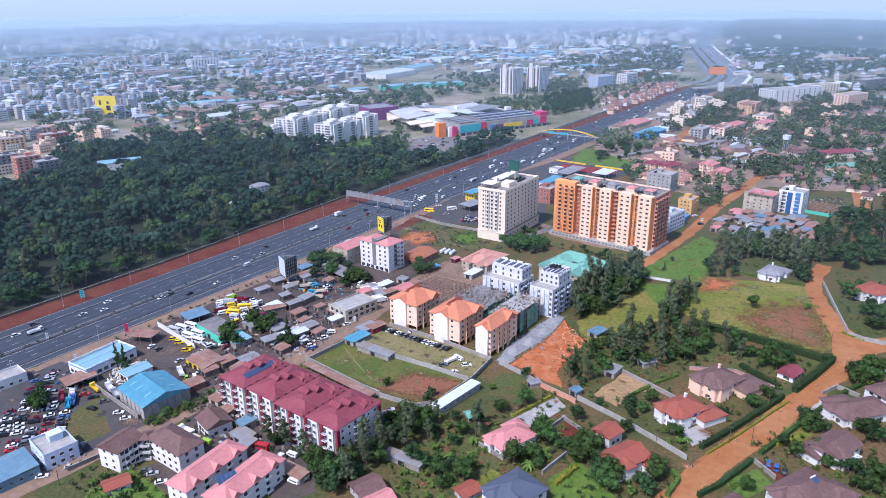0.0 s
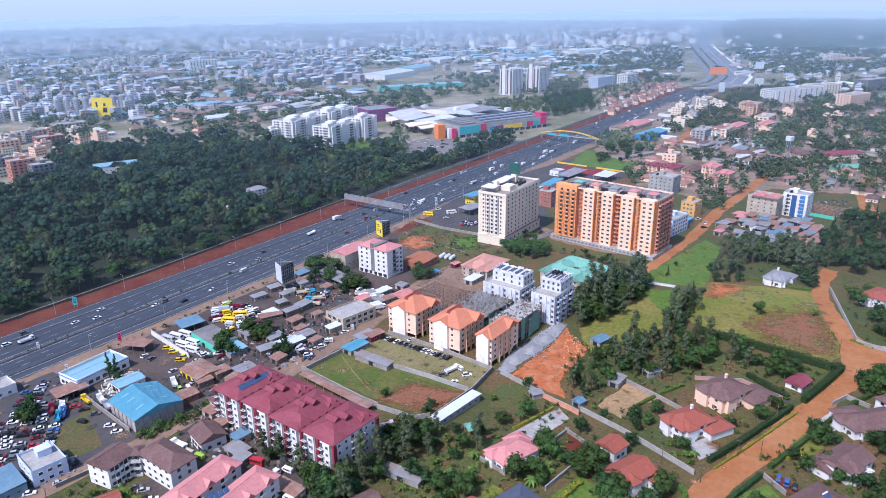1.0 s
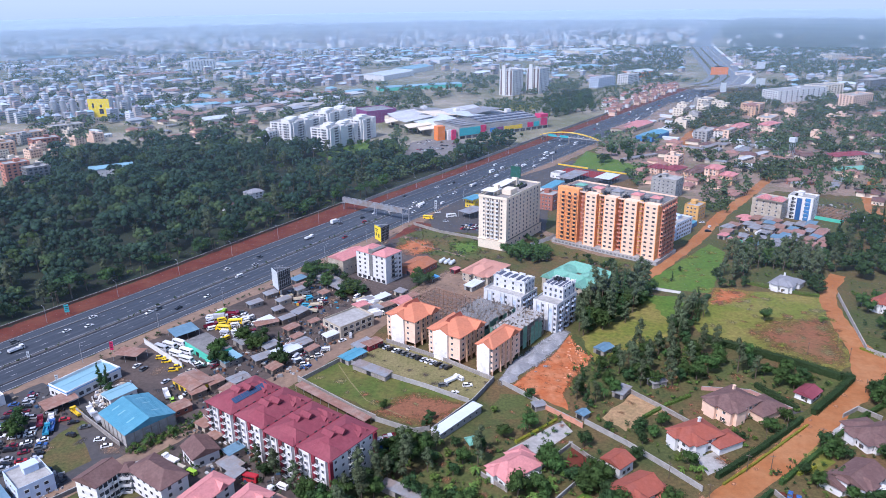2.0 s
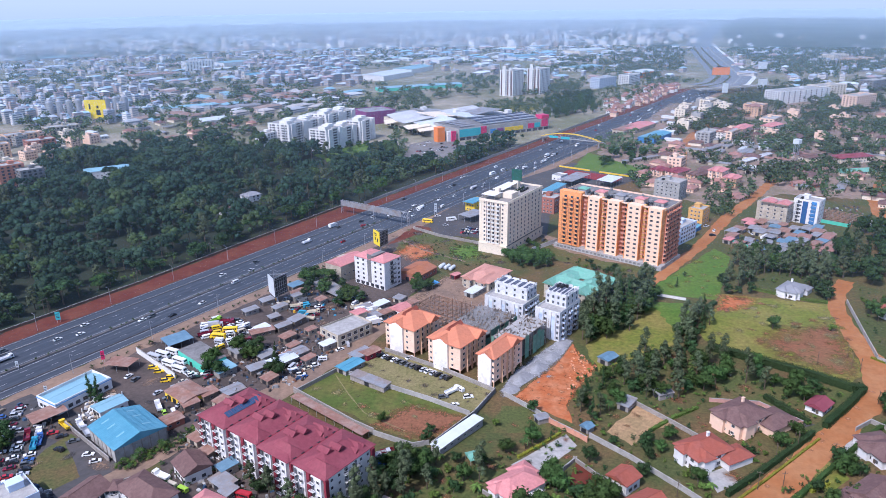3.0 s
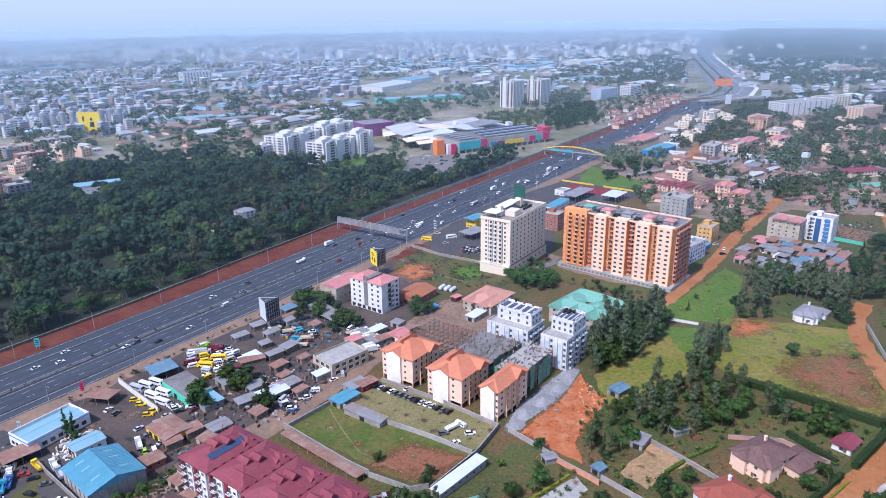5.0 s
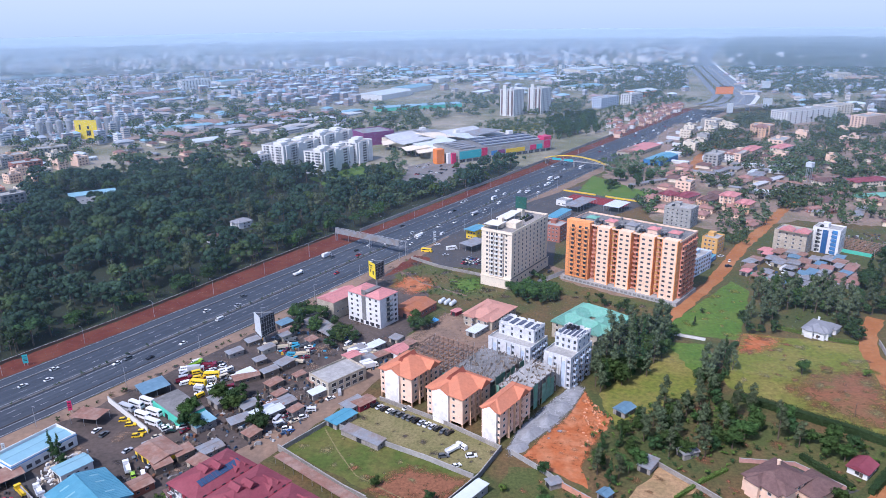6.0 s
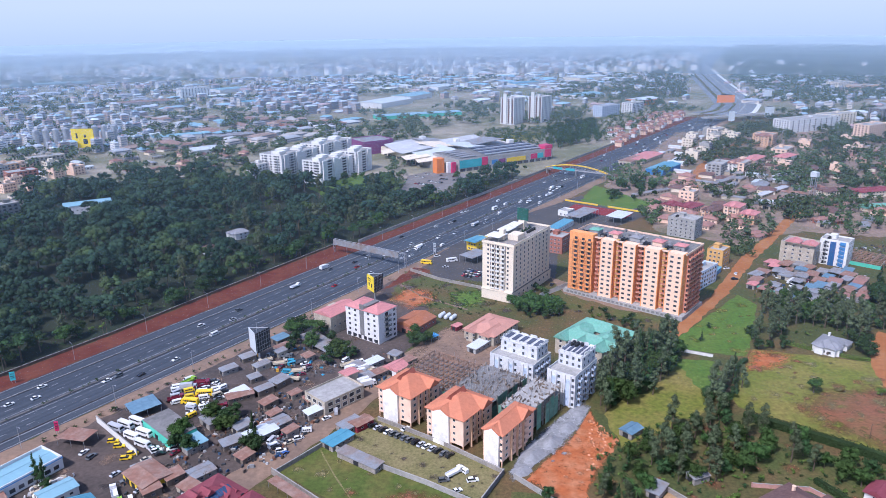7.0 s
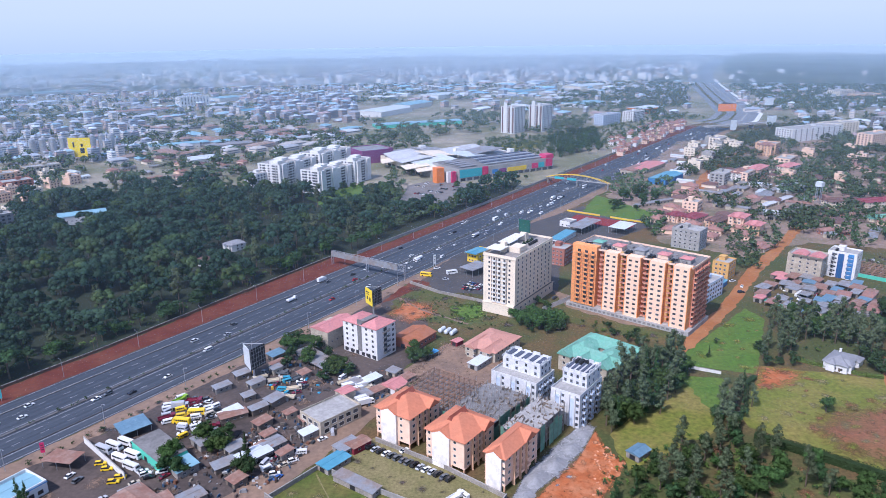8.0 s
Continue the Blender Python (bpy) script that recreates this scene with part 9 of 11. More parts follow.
def heap(p, r, h, rot, material, label, seed, stretch=1.0):
    """A slumped heap of loose material with a ragged foot."""
    bm, rings, n = bmesh.new(), [], 22
    for k in range(7):
        f = k / 6
        ring = []
        for i in range(n):
            a = math.tau * i / n
            wob = 1 + 0.32 * noise.noise((2.1 * math.cos(a), 2.1 * math.sin(a), seed * 3.7))
            q = (r * f * wob * math.cos(a) * stretch, r * f * wob * math.sin(a))
            z = h * (1 - f) ** 1.25 * (1 + 0.35 * noise.noise((q[0] * 0.7, q[1] * 0.7, seed)))
            ring.append(bm.verts.new((q[0], q[1], max(z, 0.03 if k < 6 else -0.05))))
        rings.append(ring)
    for a, b in zip(rings[1:], rings[2:]):
        for i in range(n):
            bm.faces.new((a[i], b[i], b[(i + 1) % n], a[(i + 1) % n])).smooth = True
    bmesh.ops.delete(bm, geom=rings[0], context="VERTS")
    bm.faces.new(rings[1]).smooth = True
    ob = new("spoil_heap", mesh(bm, "spoil_heap", material))
    ob.location, ob.rotation_euler = (p[0], p[1], 0.06), (0, 0, radians(rot))
    return tagged(ob, label, "heap", "spoil heaps")


for k, (p, r, h, st) in enumerate((((35.0, 311.5), 4.6, 2.0, 1.5), ((44.0, 321.0), 4.2, 2.2, 1.4), ((52.5, 332.0), 3.4, 1.6, 1.5), ((30.0, 301.5), 3.2, 1.2, 1.4), ((59.5, 342.5), 2.6, 1.1, 1.5))):
    heap(p, r, h, 50, RUBBLE, "slumped grey heap of crushed stone and dust", k + 1, st)
for k, (p, r, h) in enumerate((((69.0, 321.5), 2.6, 0.9), ((66.0, 314.0), 2.2, 0.7), ((63.5, 330.5), 2.0, 0.6))):
    heap(p, r, h, 50, ORANGESOIL, "tipped heap of raw orange soil", k + 11, 1.3)
clutter("rubble", [(26.3, 295.3), (55.2, 328.9), (65.0, 347.7), (61.8, 352.8), (32.9, 318.1)], 120, "broken grey stone and quarry dust heaps", [(0.34, 0.34, 0.35), (0.26, 0.26, 0.27), (0.42, 0.42, 0.42)], 0.15, 0.6, 0.3, 9)
clutter("rubble", [(64.1, 338.7), (72.8, 322.2), (62.2, 310.3), (53.5, 299.1)], 90, "clods of raw orange soil", [(0.5, 0.18, 0.07), (0.58, 0.30, 0.18), (0.42, 0.14, 0.05)], 0.4, 1.5, 0.5, 10)
clutter("scrap", [(-192.0, 293.2), (-175.9, 298.2), (-156.0, 272.7), (-176.2, 263.9)], 60, "odd goods along a car yard", SCRAP, seed=11)
clutter("scrap", [(-154.5, 244.8), (-138.5, 235.0), (-135.7, 224.4), (-153.2, 221.2)], 60, "timber and plant beside a lane", SCRAP + [(0.55, 0.32, 0.03)], seed=12)

# forest beside the highway: the nearest trees singly, the rest as one wood
rf = random.Random(77)
front = [R(s + rf.uniform(-5, 5), -408 - k * 11 - (7 if 320 < s < 450 else 0) - rf.uniform(0, 6)) for k in range(1) for s in range(75, 500, 11)]
for p in front:
    tree(rf.choice(("forest", "forest", "forest_light", "acacia")), p, rf.uniform(0.6, 1.1), group="forest edge trees")
wood = scatter([R(-120, -408), R(60, -411), R(330, -417), R(440, -421), R(560, -420), R(570, -402), R(700, -404), R(735, -412), (-57.9, 800.0), (-141.2, 800.0), (-205.8, 849.1), (-328.2, 848.3), (-421.0, 788.3), (-380.4, 642.2), (-620, 520), (-520, 260)], 7.8, random.Random(3), 960)
OPEN = [[(-48, 735), (-38, 860), (-13, 880), (75, 870), (52, 820), (16, 756), (-19, 736)], [(-112, 752), (-72, 760), (-60, 840), (-100, 855), (-140, 800)], [R(35, -405), R(72, -405), R(76, -446), R(30, -466)],
        [(-172, 592), (-150, 606), (-146, 590), (-166, 574)]]
wood = [p for p in wood if not any(inside(p, c) for c in OPEN) and not any(math.dist(p, c) < r for c, r in (((-165.0, 614.0), 15), ((-175.5, 574.8), 12), ((-331.0, 706.0), 25), ((-302.1, 682.9), 8)))]
rf.shuffle(wood)
cut = (0, int(len(wood) * 0.44), int(len(wood) * 0.70), int(len(wood) * 0.82), int(len(wood) * 0.90), len(wood))
for i, (kind, text) in enumerate((("wood_a", "dense dark green woodland beside the highway"), ("wood_b", "dark green lower crowns within the woodland"), ("wood_c", "flat olive crowns within the woodland"),
                                  ("wood_d", "grey-green gum crowns within the woodland"), ("wood_e", "light olive crowns within the woodland"))):
    joined("woodland", [(kind, p, rf.choice((0.75, 0.9, 1.0, 1.15, 1.3)) * rf.uniform(0.9, 1.1)) for p in wood[cut[i]:cut[i + 1]]], text)
house((-163.9, 618.7), 14, 10, 40, 5.2, GREYROOF, WHITE, 2.4, floors=2, label="white house half hidden in the forest")
house((-174.1, 578.0), 9, 9, 40, 5.0, BROWNROOF, WHITE, 2.6, floors=2, label="old white house among forest trees")
shed((-329.3, 712.4), 40, 18, 30, 8, TEALTIN, WHITE, 2.0, label="long pale roofed hall in the forest", name="hall")


# ---- street furniture ----
def billboard(p, rot, w, h, base, face, back, label, bars=None, z_dark=None):
    ob = thing("billboard", p, rot, label, "billboard")
    bm = bmesh.new()
    rod(bm, (0, 0, 0), (0, 0, base + 1), 0.55, 0.45, 10)
    part("mast", bm, STEEL, ob)
    lean, half = radians(58), w * 0.5 * math.cos(radians(58))
    dep = w * 0.5 * math.sin(lean)
    for name, e, m in (("poster", -1, face), ("rear_face", 1, back)):
        bm = bmesh.new()
        box(bm, 0, 0, 0, w, 0.3, h)
        ob2 = part(name, bm, m, ob)
        ob2.matrix_basis = pose(e * half, 0, base, 0, 0, 58 * e)
    bm = bmesh.new()
    for i in range(6):
        f = (i + 0.5) / 6
        rod(bm, (half * 2 * f, dep * (2 * f - 1) - 0.35, base), (half * 2 * f, dep * (2 * f - 1) - 0.35, base + h), 0.08, n=4)
    for i in range(5):
        z = base + h * (i + 0.5) / 5
        rod(bm, (0, -dep - 0.35, z), (half * 2, dep - 0.35, z), 0.08, n=4)
    rod(bm, (-half * 2, dep, base + 0.2), (half * 2, dep, base + 0.2), 0.15, n=5)
    rod(bm, (-half * 2, dep, base + h - 0.2), (half * 2, dep, base + h - 0.2), 0.15, n=5)
    part("lattice", bm, STEEL, ob)
    if bars:
        bm = bmesh.new()
        for x, z, sx, sz in bars:
            box(bm, x, -0.18, z, sx, 0.05, sz)
        part("lettering", bm, DARKSTEEL, ob).matrix_basis = pose(-half, 0, base, 0, 0, -58)
    return ob


# two big hoardings across from the highway
billboard((-94.5, 399.4), 0, 10, 11, 5.5, WHITETIN, DARKSTEEL, "tall white hoarding on a steel mast with a dark back")
billboard((-41.3, 476.5), 0, 9, 10, 7.5, BILLYELLOW, DARKSTEEL, "tall yellow poster hoarding with dark back", [(-1.5, 7.4, 4.0, 0.7), (-1.2, 6.2, 3.2, 0.5), (1.5, 2.4, 1.6, 2.6), (-1.8, 3.0, 1.4, 2.2)])


def gantry():
    a, b = Vector((-80.3, 578.1)), Vector((-25.1, 540.1))
    c = (a + b) / 2
    L, rot = (b - a).length, math.degrees(math.atan2(b.y - a.y, b.x - a.x))
    ob = thing("road_gantry", c, rot, "long steel gantry carrying a bare grey hoarding over the highway", "gantry")
    for x in (-L / 2, 0, L / 2):
        bm = bmesh.new()
        for y in (-0.9, 0.9):
            rod(bm, (x, y, 0), (x, y, 10.6), 0.25, n=8)
        for z in range(1, 10, 2):
            rod(bm, (x, -0.9, z), (x, 0.9, z + 1.6), 0.1, n=4)
        part("leg", bm, STEEL, ob)
    bm = bmesh.new()
    n = 30
    for y in (-0.9, 0.9):
        for z in (6.4, 10.4):
            rod(bm, (-L / 2, y, z), (L / 2, y, z), 0.14, n=5)
        for i in range(n):
            x0, x1 = -L / 2 + L * i / n, -L / 2 + L * (i + 1) / n
            rod(bm, (x0, y, 6.4 if i % 2 else 10.4), (x1, y, 10.4 if i % 2 else 6.4), 0.08, n=4)
    part("truss", bm, STEEL, ob)
    for k in range(12):
        bm = bmesh.new()
        box(bm, -L / 2 + (L - 6) * (k + 0.5) / 12, -1.05, 6.2, (L - 6) / 12 * 0.985, 0.12, 4.4)
        part("panel", bm, TIN, ob)


gantry()


def footbridge():
    ob = thing("footbridge", R(772, -357), ROT - 90, "steel footbridge with a yellow arch over the highway", "bridge")
    L = 74
    bm = bmesh.new()
    box(bm, 0, 0, 6.2, L, 3.2, 0.5)
    part("deck", bm, CONCRETE, ob)
    for y in (-1.7, 1.7):
        bm = bmesh.new()
        pts = [(-L / 2 + L * i / 20, y, 6.6 + 5.6 * (1 - (2 * i / 20 - 1) ** 2)) for i in range(21)]
        for a, b in zip(pts, pts[1:]):
            rod(bm, a, b, 0.34, n=6)
        part("arch", bm, YELLOWP, ob, "yellow painted arch")
        bm = bmesh.new()
        for x, yy, z in pts[1:-1]:
            rod(bm, (x, yy, 6.6), (x, yy, z), 0.08, n=4)
        for z in (7.2, 7.9):
            rod(bm, (-L / 2, y, z), (L / 2, y, z), 0.06, n=4)
        part("hangers", bm, STEEL, ob)
    bm = bmesh.new()
    for x in (-L / 2 + 2, 0, L / 2 - 2):
        for y in (-1.2, 1.2):
            rod(bm, (x, y, 0), (x, y, 6.2), 0.45, n=8)
    part("piers", bm, CONCRETE, ob)
    for x in (-L * 0.2, 0.0):
        bm = bmesh.new()
        box(bm, x - 6, -2.0, 6.0, 11, 0.12, 2.6)
        part("banner", bm, TEALP, ob, "green banner")
    bm = bmesh.new()
    for e in (-1, 1):
        for i in range(12):
            box(bm, e * (L / 2 + 1.5), 2 + i * 1.2, 6.2 - i * 0.52, 2.6, 1.25, 0.3)
    part("steps", bm, CONCRETE, ob)


footbridge()


def lamp_post(p, h=10.0, rot=0.0, arms=1, group="street lamps", name="street_lamp", label="thin grey steel street lamp"):
    ob = thing(name, p, rot, label, "street lamp", group)
    bm = bmesh.new()
    rod(bm, (0, 0, 0), (0, 0, h), 0.13, 0.07, 6)
    part("pole", bm, STEEL, ob)
    bm = bmesh.new()
    for e in (1, -1)[:arms]:
        rod(bm, (0, 0, h - 0.1), (e * 1.8, 0, h + 0.3), 0.06, n=5)
        box(bm, e * 2.1, 0, h + 0.22, 0.8, 0.3, 0.14)
    part("lamp_head", bm, STEEL, ob)
    return ob


for s in range(80, 1200, 42):
    lamp_post(R(s, -327), 10, ROT - 90)
    lamp_post(R(s + 14, -387), 9.5, ROT + 90)


def utility_pole(p, h=9.0, rot=0):
    ob = thing("utility_pole", p, rot, "slim grey utility pole with a crossarm", "pole", "utility poles")
    bm = bmesh.new()
    rod(bm, (0, 0, 0), (0, 0, h), 0.16, 0.1, 6)
    part("pole", bm, BARK, ob)
    bm = bmesh.new()
    box(bm, 0, 0, h - 0.8, 2.0, 0.12, 0.12)
    for x in (-0.9, 0, 0.9):
        rod(bm, (x, 0, h - 0.7), (x, 0, h - 0.45), 0.06, n=5)
    part("crossarm", bm, TIMBER, ob)
    return ob


for s in (102, 190, 245, 300, 348, 352, 395, 420):
    for e in (0, 2.2):
        utility_pole(R(s + e, -402), 10.5, ROT)
for p in ((118.8, 232.7), (135.2, 256.2), (192.0, 325.9), (189.0, 316.6), (144.6, 247.7), (183.5, 285.9), (91.0, 218.1), (80.7, 229.7), (124.2, 250.1), (217.0, 393.3), (-138.5, 211.4), (-89.0, 293.8), (-63.5, 315.9),
          (-26.9, 362.3), (174.8, 320.0), (273.5, 420.0), (172.0, 422.7), (191.4, 313.5), (51.7, 508.8), (110.1, 232.8)):
    utility_pole(p, NTREE.uniform(6.5, 8.5), NTREE.uniform(0, 180))


def water_tower(p):
    ob = thing("water_tower", p, 40, "white box water tank on a tall steel frame", "water tower")
    bm = bmesh.new()
    for x in (-2, 2):
        for y in (-2, 2):
            rod(bm, (x, y, 0), (x, y, 17), 0.22, n=6)
    for z in range(0, 16, 4):
        for e in (-2, 2):
            rod(bm, (-2, e, z), (2, e, z + 4), 0.09, n=4)
            rod(bm, (e, -2, z), (e, 2, z + 4), 0.09, n=4)
    part("frame", bm, STEEL, ob)
    bm = bmesh.new()
    box(bm, 0, 0, 17, 6, 6, 4.5)
    for i in range(5):
        box(bm, -3 + 1.5 * i, 0, 17.2, 0.15, 6.2, 4.1)
    part("tank", bm, WHITETIN, ob)


water_tower((364.6, 743.5))


def totem(p, h, m, label, w=2.0):
    ob = thing("sign_totem", p, ROT - 40, label, "sign")
    bm = bmesh.new()
    box(bm, 0, 0, h * 0.25, w, 0.4, h * 0.75)
    part("panel", bm, m, ob)
    bm = bmesh.new()
    for x in (-w * 0.3, w * 0.3):
        rod(bm, (x, 0, 0), (x, 0, h * 0.3), 0.1)
    part("legs", bm, STEEL, ob)
    bm = bmesh.new()
    for z in (0.45, 0.6, 0.8):
        box(bm, 0, -0.22, h * z, w * 0.7, 0.06, h * 0.06)
    part("lettering", bm, DARKSTEEL, ob)


totem((-164.4, 332.4), 6.0, MAGENTAP, "tall red and white fuel sign", 1.6)
totem((-4.8, 568.8), 9.0, WHITETIN, "tall white fuel price sign board")
totem((-177.2, 303.7), 4.0, WHITETIN, "small white roadside sign", 1.2)
totem((-202.9, 326.8), 4.0, WHITETIN, "small white sign in the median", 1.2)
totem(R(190, -388), 6.0, TEALP, "green road sign on a pole", 2.4)

# filling stations and the low red court behind the hotel
shed((122.9, 663.3), 34, 14, 50, 5.4, TIN, STEEL, 0.4, True, True, label="wide grey filling station canopy", name="canopy", category="canopy")
shed((153.6, 655.1), 22, 14, 50, 5.4, WHITETIN, STEEL, 0.4, True, True, label="pale filling station canopy", name="canopy", category="canopy")
shed((99.6, 633.0), 30, 9, 55, 4.0, BLUETIN, WHITE, 0.5, mono=True, label="row of blue fronted shops", name="shop_row", category="shop", doors=4)
shed((23.8, 554.0), 18, 12, 45, 5.0, TIN, STEEL, 0.4, True, True, label="grey filling station canopy by the highway", name="canopy", category="canopy")
flat_block("shop_house", (28.3, 583.1), 16, 10, 50, 2, 3.4, YELLOWP, "yellow and blue two storey shop beside the highway", cols=(4, 3), category="shop", stair=False)
shed((26.3, 581.2), 16, 10, 50, 0.4, BLUETIN, YELLOWP, 0.8, label="blue sheet metal shop roof", name="shop_roof", doors=0).location.z = 7.3
wall_run([(119.4, 727.1), (146.0, 706.6)], 1.6, YELLOWP, label="low yellow painted wall of a red court", posts=False)
wall_run([(154.0, 700.4), (181.3, 679.3)], 1.6, YELLOWP, label="low yellow painted wall of a red court", posts=False)
area("yard", [(126.1, 713.7), (173.7, 682.0), (160.3, 659.6), (114.4, 694.1)], mat("red_court", (0.22, 0.03, 0.035), var=0.1), label="dark red surfaced court", category="court")
flat_block("shop_house", (111.6, 676.8), 12, 10, 50, 1, 4.0, WHITE, "low white forecourt shop", cols=(3, 2), category="shop", stair=False)


# ---- middle distance ----
def tower_pair():
    for p, n in (((122.9, 1265.2), 0), ((171.1, 1284.6), 1)):
        ob = flat_block("apartment_tower", p, 34, 26, 52, 14, 3.0, WHITE, "white fourteen storey apartment tower in a pair", cols=(7, 5), ww=1.8, wh=1.6, bands=False, group="paired towers", rows=True, sides="sw")
        bm = bmesh.new()
        box(bm, -17.6, 4, 0, 1.6, 6, 50)
        box(bm, -17.6, -7, 0, 1.2, 3, 44)
        part("stair_shaft", bm, WHITE, ob)
        bm = bmesh.new()
        for y in (-10.5, -3, 9.5):
            box(bm, -17.3, y, 2, 0.8, 2.2, 40)
        part("recess", bm, BROWNROOF, ob, "brown recessed balcony strip")


tower_pair()
def white_terrace(p, w, d, rot, units, n):
    """A long stepped terrace of white flats with balcony slots and roof rooms."""
    for k in range(units):
        u = w / units
        a, x = radians(rot), -w / 2 + u * (k + 0.5)
        sh = (k % 2) * d * 0.14
        q = (p[0] + math.cos(a) * x - math.sin(a) * sh, p[1] + math.sin(a) * x + math.cos(a) * sh)
        ob = flat_block("apartment_block", q, u - 0.3, d * 0.8, rot, n - k % 2, 3.0, WHITE, "white stepped apartment block with shaded balconies", cols=(max(3, int(u / 5)), 5), ww=2.2, wh=1.7,
                        group="white apartments", tanks=0, rows=True, sides="sw", stair=False)
        H = (n - k % 2) * 3.0
        for e in (-1, 1):
            bm = bmesh.new()
            box(bm, e * u * 0.22, d * 0.1 * e, H + 0.12, u * 0.32, d * 0.3, 3.2)
            part("roof_room", bm, WHITE, ob)
            bm = bmesh.new()
            box(bm, e * u * 0.3, -d * 0.4 - 0.9, 0, u * 0.22, 1.8, H + 0.6)
            part("bay", bm, WHITE, ob)
        balconies(ob, u - 0.3, d * 0.8, "s", [0.0], n - k % 2, 0.3, 3.0, u * 0.26, 1.4, WHITE, STONE, True, True)
        balconies(ob, u - 0.3, d * 0.8, "w", [-d * 0.2, d * 0.2], n - k % 2, 0.3, 3.0, 4.0, 1.4, WHITE, STONE, True, True)


white_terrace((-114.2, 859.4), 95.6, 31.0, 60.6, 3, 8)
white_terrace((-156.8, 926.9), 152.5, 38.0, 64.0, 4, 8)
grove([(-143.3, 791.4), (-78.8, 856.8), (-58.9, 855.5), (-83.6, 774.1)], 9, ["forest", "forest_light", "dark"], 0.5, 0.8, 12)
grove([(13.5, 850.7), (52.6, 848.2), (111.2, 899.3), (78.6, 846.5), (30.3, 780.9)], 9, ["broad", "dark"], 0.6, 1.0, 12)
flat_block("apartment_block", (-203.9, 858.4), 22, 18, 62, 5, 3.0, WHITE, "low white apartment block at the wood edge", cols=(4, 4), ww=2.4, wh=1.6, rows=True, sides="sw", group="white apartments")
for p, w, d, rot, n, m, t in (((299.6, 1350.8), 50, 20, 40, 6, PALEBLUE, "pale blue and white office block"), ((357.5, 1392.6), 40, 22, 45, 6, WHITE, "white and blue flats"),
                              ((561.9, 1155.3), 110, 30, 25, 6, WHITE, "long white six storey apartment terrace"), ((630.9, 1201.5), 60, 24, 20, 6, CREAM, "cream flats"),
                              ((617.9, 1082.2), 50, 22, 30, 6, PALEPEACH, "peach and grey flats"), ((754.8, 1269.9), 70, 24, 30, 6, DARKCONC, "grey glazed office block"),
                              ((440.9, 1025.5), 22, 26, 50, 5, PEACH, "salmon flats with open galleries"), ((421.4, 931.6), 34, 18, 50, 4, PALEPEACH, "peach flats"),
                              ((942.3, 1766.4), 60, 30, 30, 6, CREAM, "far cream apartment block"), ((982.3, 1739.0), 70, 30, 20, 4, PEACH, "far peach block"), ((402.0, 1099.2), 30, 16, 50, 4, CREAM, "cream roadside flats"),
                              ((340.4, 854.3), 40, 16, 50, 4, PALEPEACH, "worn peach flats"), ((309.8, 844.8), 30, 16, 50, 4, CONCRETE, "grey flats"), ((2577.1, 6547.8), 160, 50, 20, 14, WHITE, "large white far block"),
                              ((488.0, 2932.4), 36, 30, 50, 10, DARKCONC, "grey far office block"), ((-579.3, 1779.2), 70, 30, 40, 7, WHITE, "white far office block"),
                              ((-403.2, 677.4), 22, 16, 45, 7, SALMONPL, "pinkish seven storey flats with gallery balconies"), ((-381.0, 671.7), 20, 16, 45, 6, DARKCONC, "grey six storey flats with balconies"),
                              ((-437.3, 698.3), 22, 16, 45, 6, DARKCONC, "blue-grey flats"), ((-493.7, 806.5), 26, 18, 45, 5, PEACH, "peach flats"), ((-467.0, 849.1), 30, 20, 45, 4, BRICKRED, "brick flats"),
                              ((-512.0, 888.4), 36, 22, 45, 4, PEACH, "peach flats"), ((-487.5, 940.0), 40, 20, 45, 4, BLOCKWORK, "tan flats with terraces"), ((62.1, 2344.9), 60, 26, 40, 6, WHITE, "far white block"),
                              ((130.4, 2443.6), 26, 24, 40, 8, WHITE, "far white slab block")):
    flat_block("apartment_block", p, w, d, rot, n, 3.0, m, t + " in the middle distance", cols=(min(9, int(w / 5)), min(6, int(d / 5))), ww=2.4, wh=1.6, bands=False, sides="sw", category="building", rows=True)

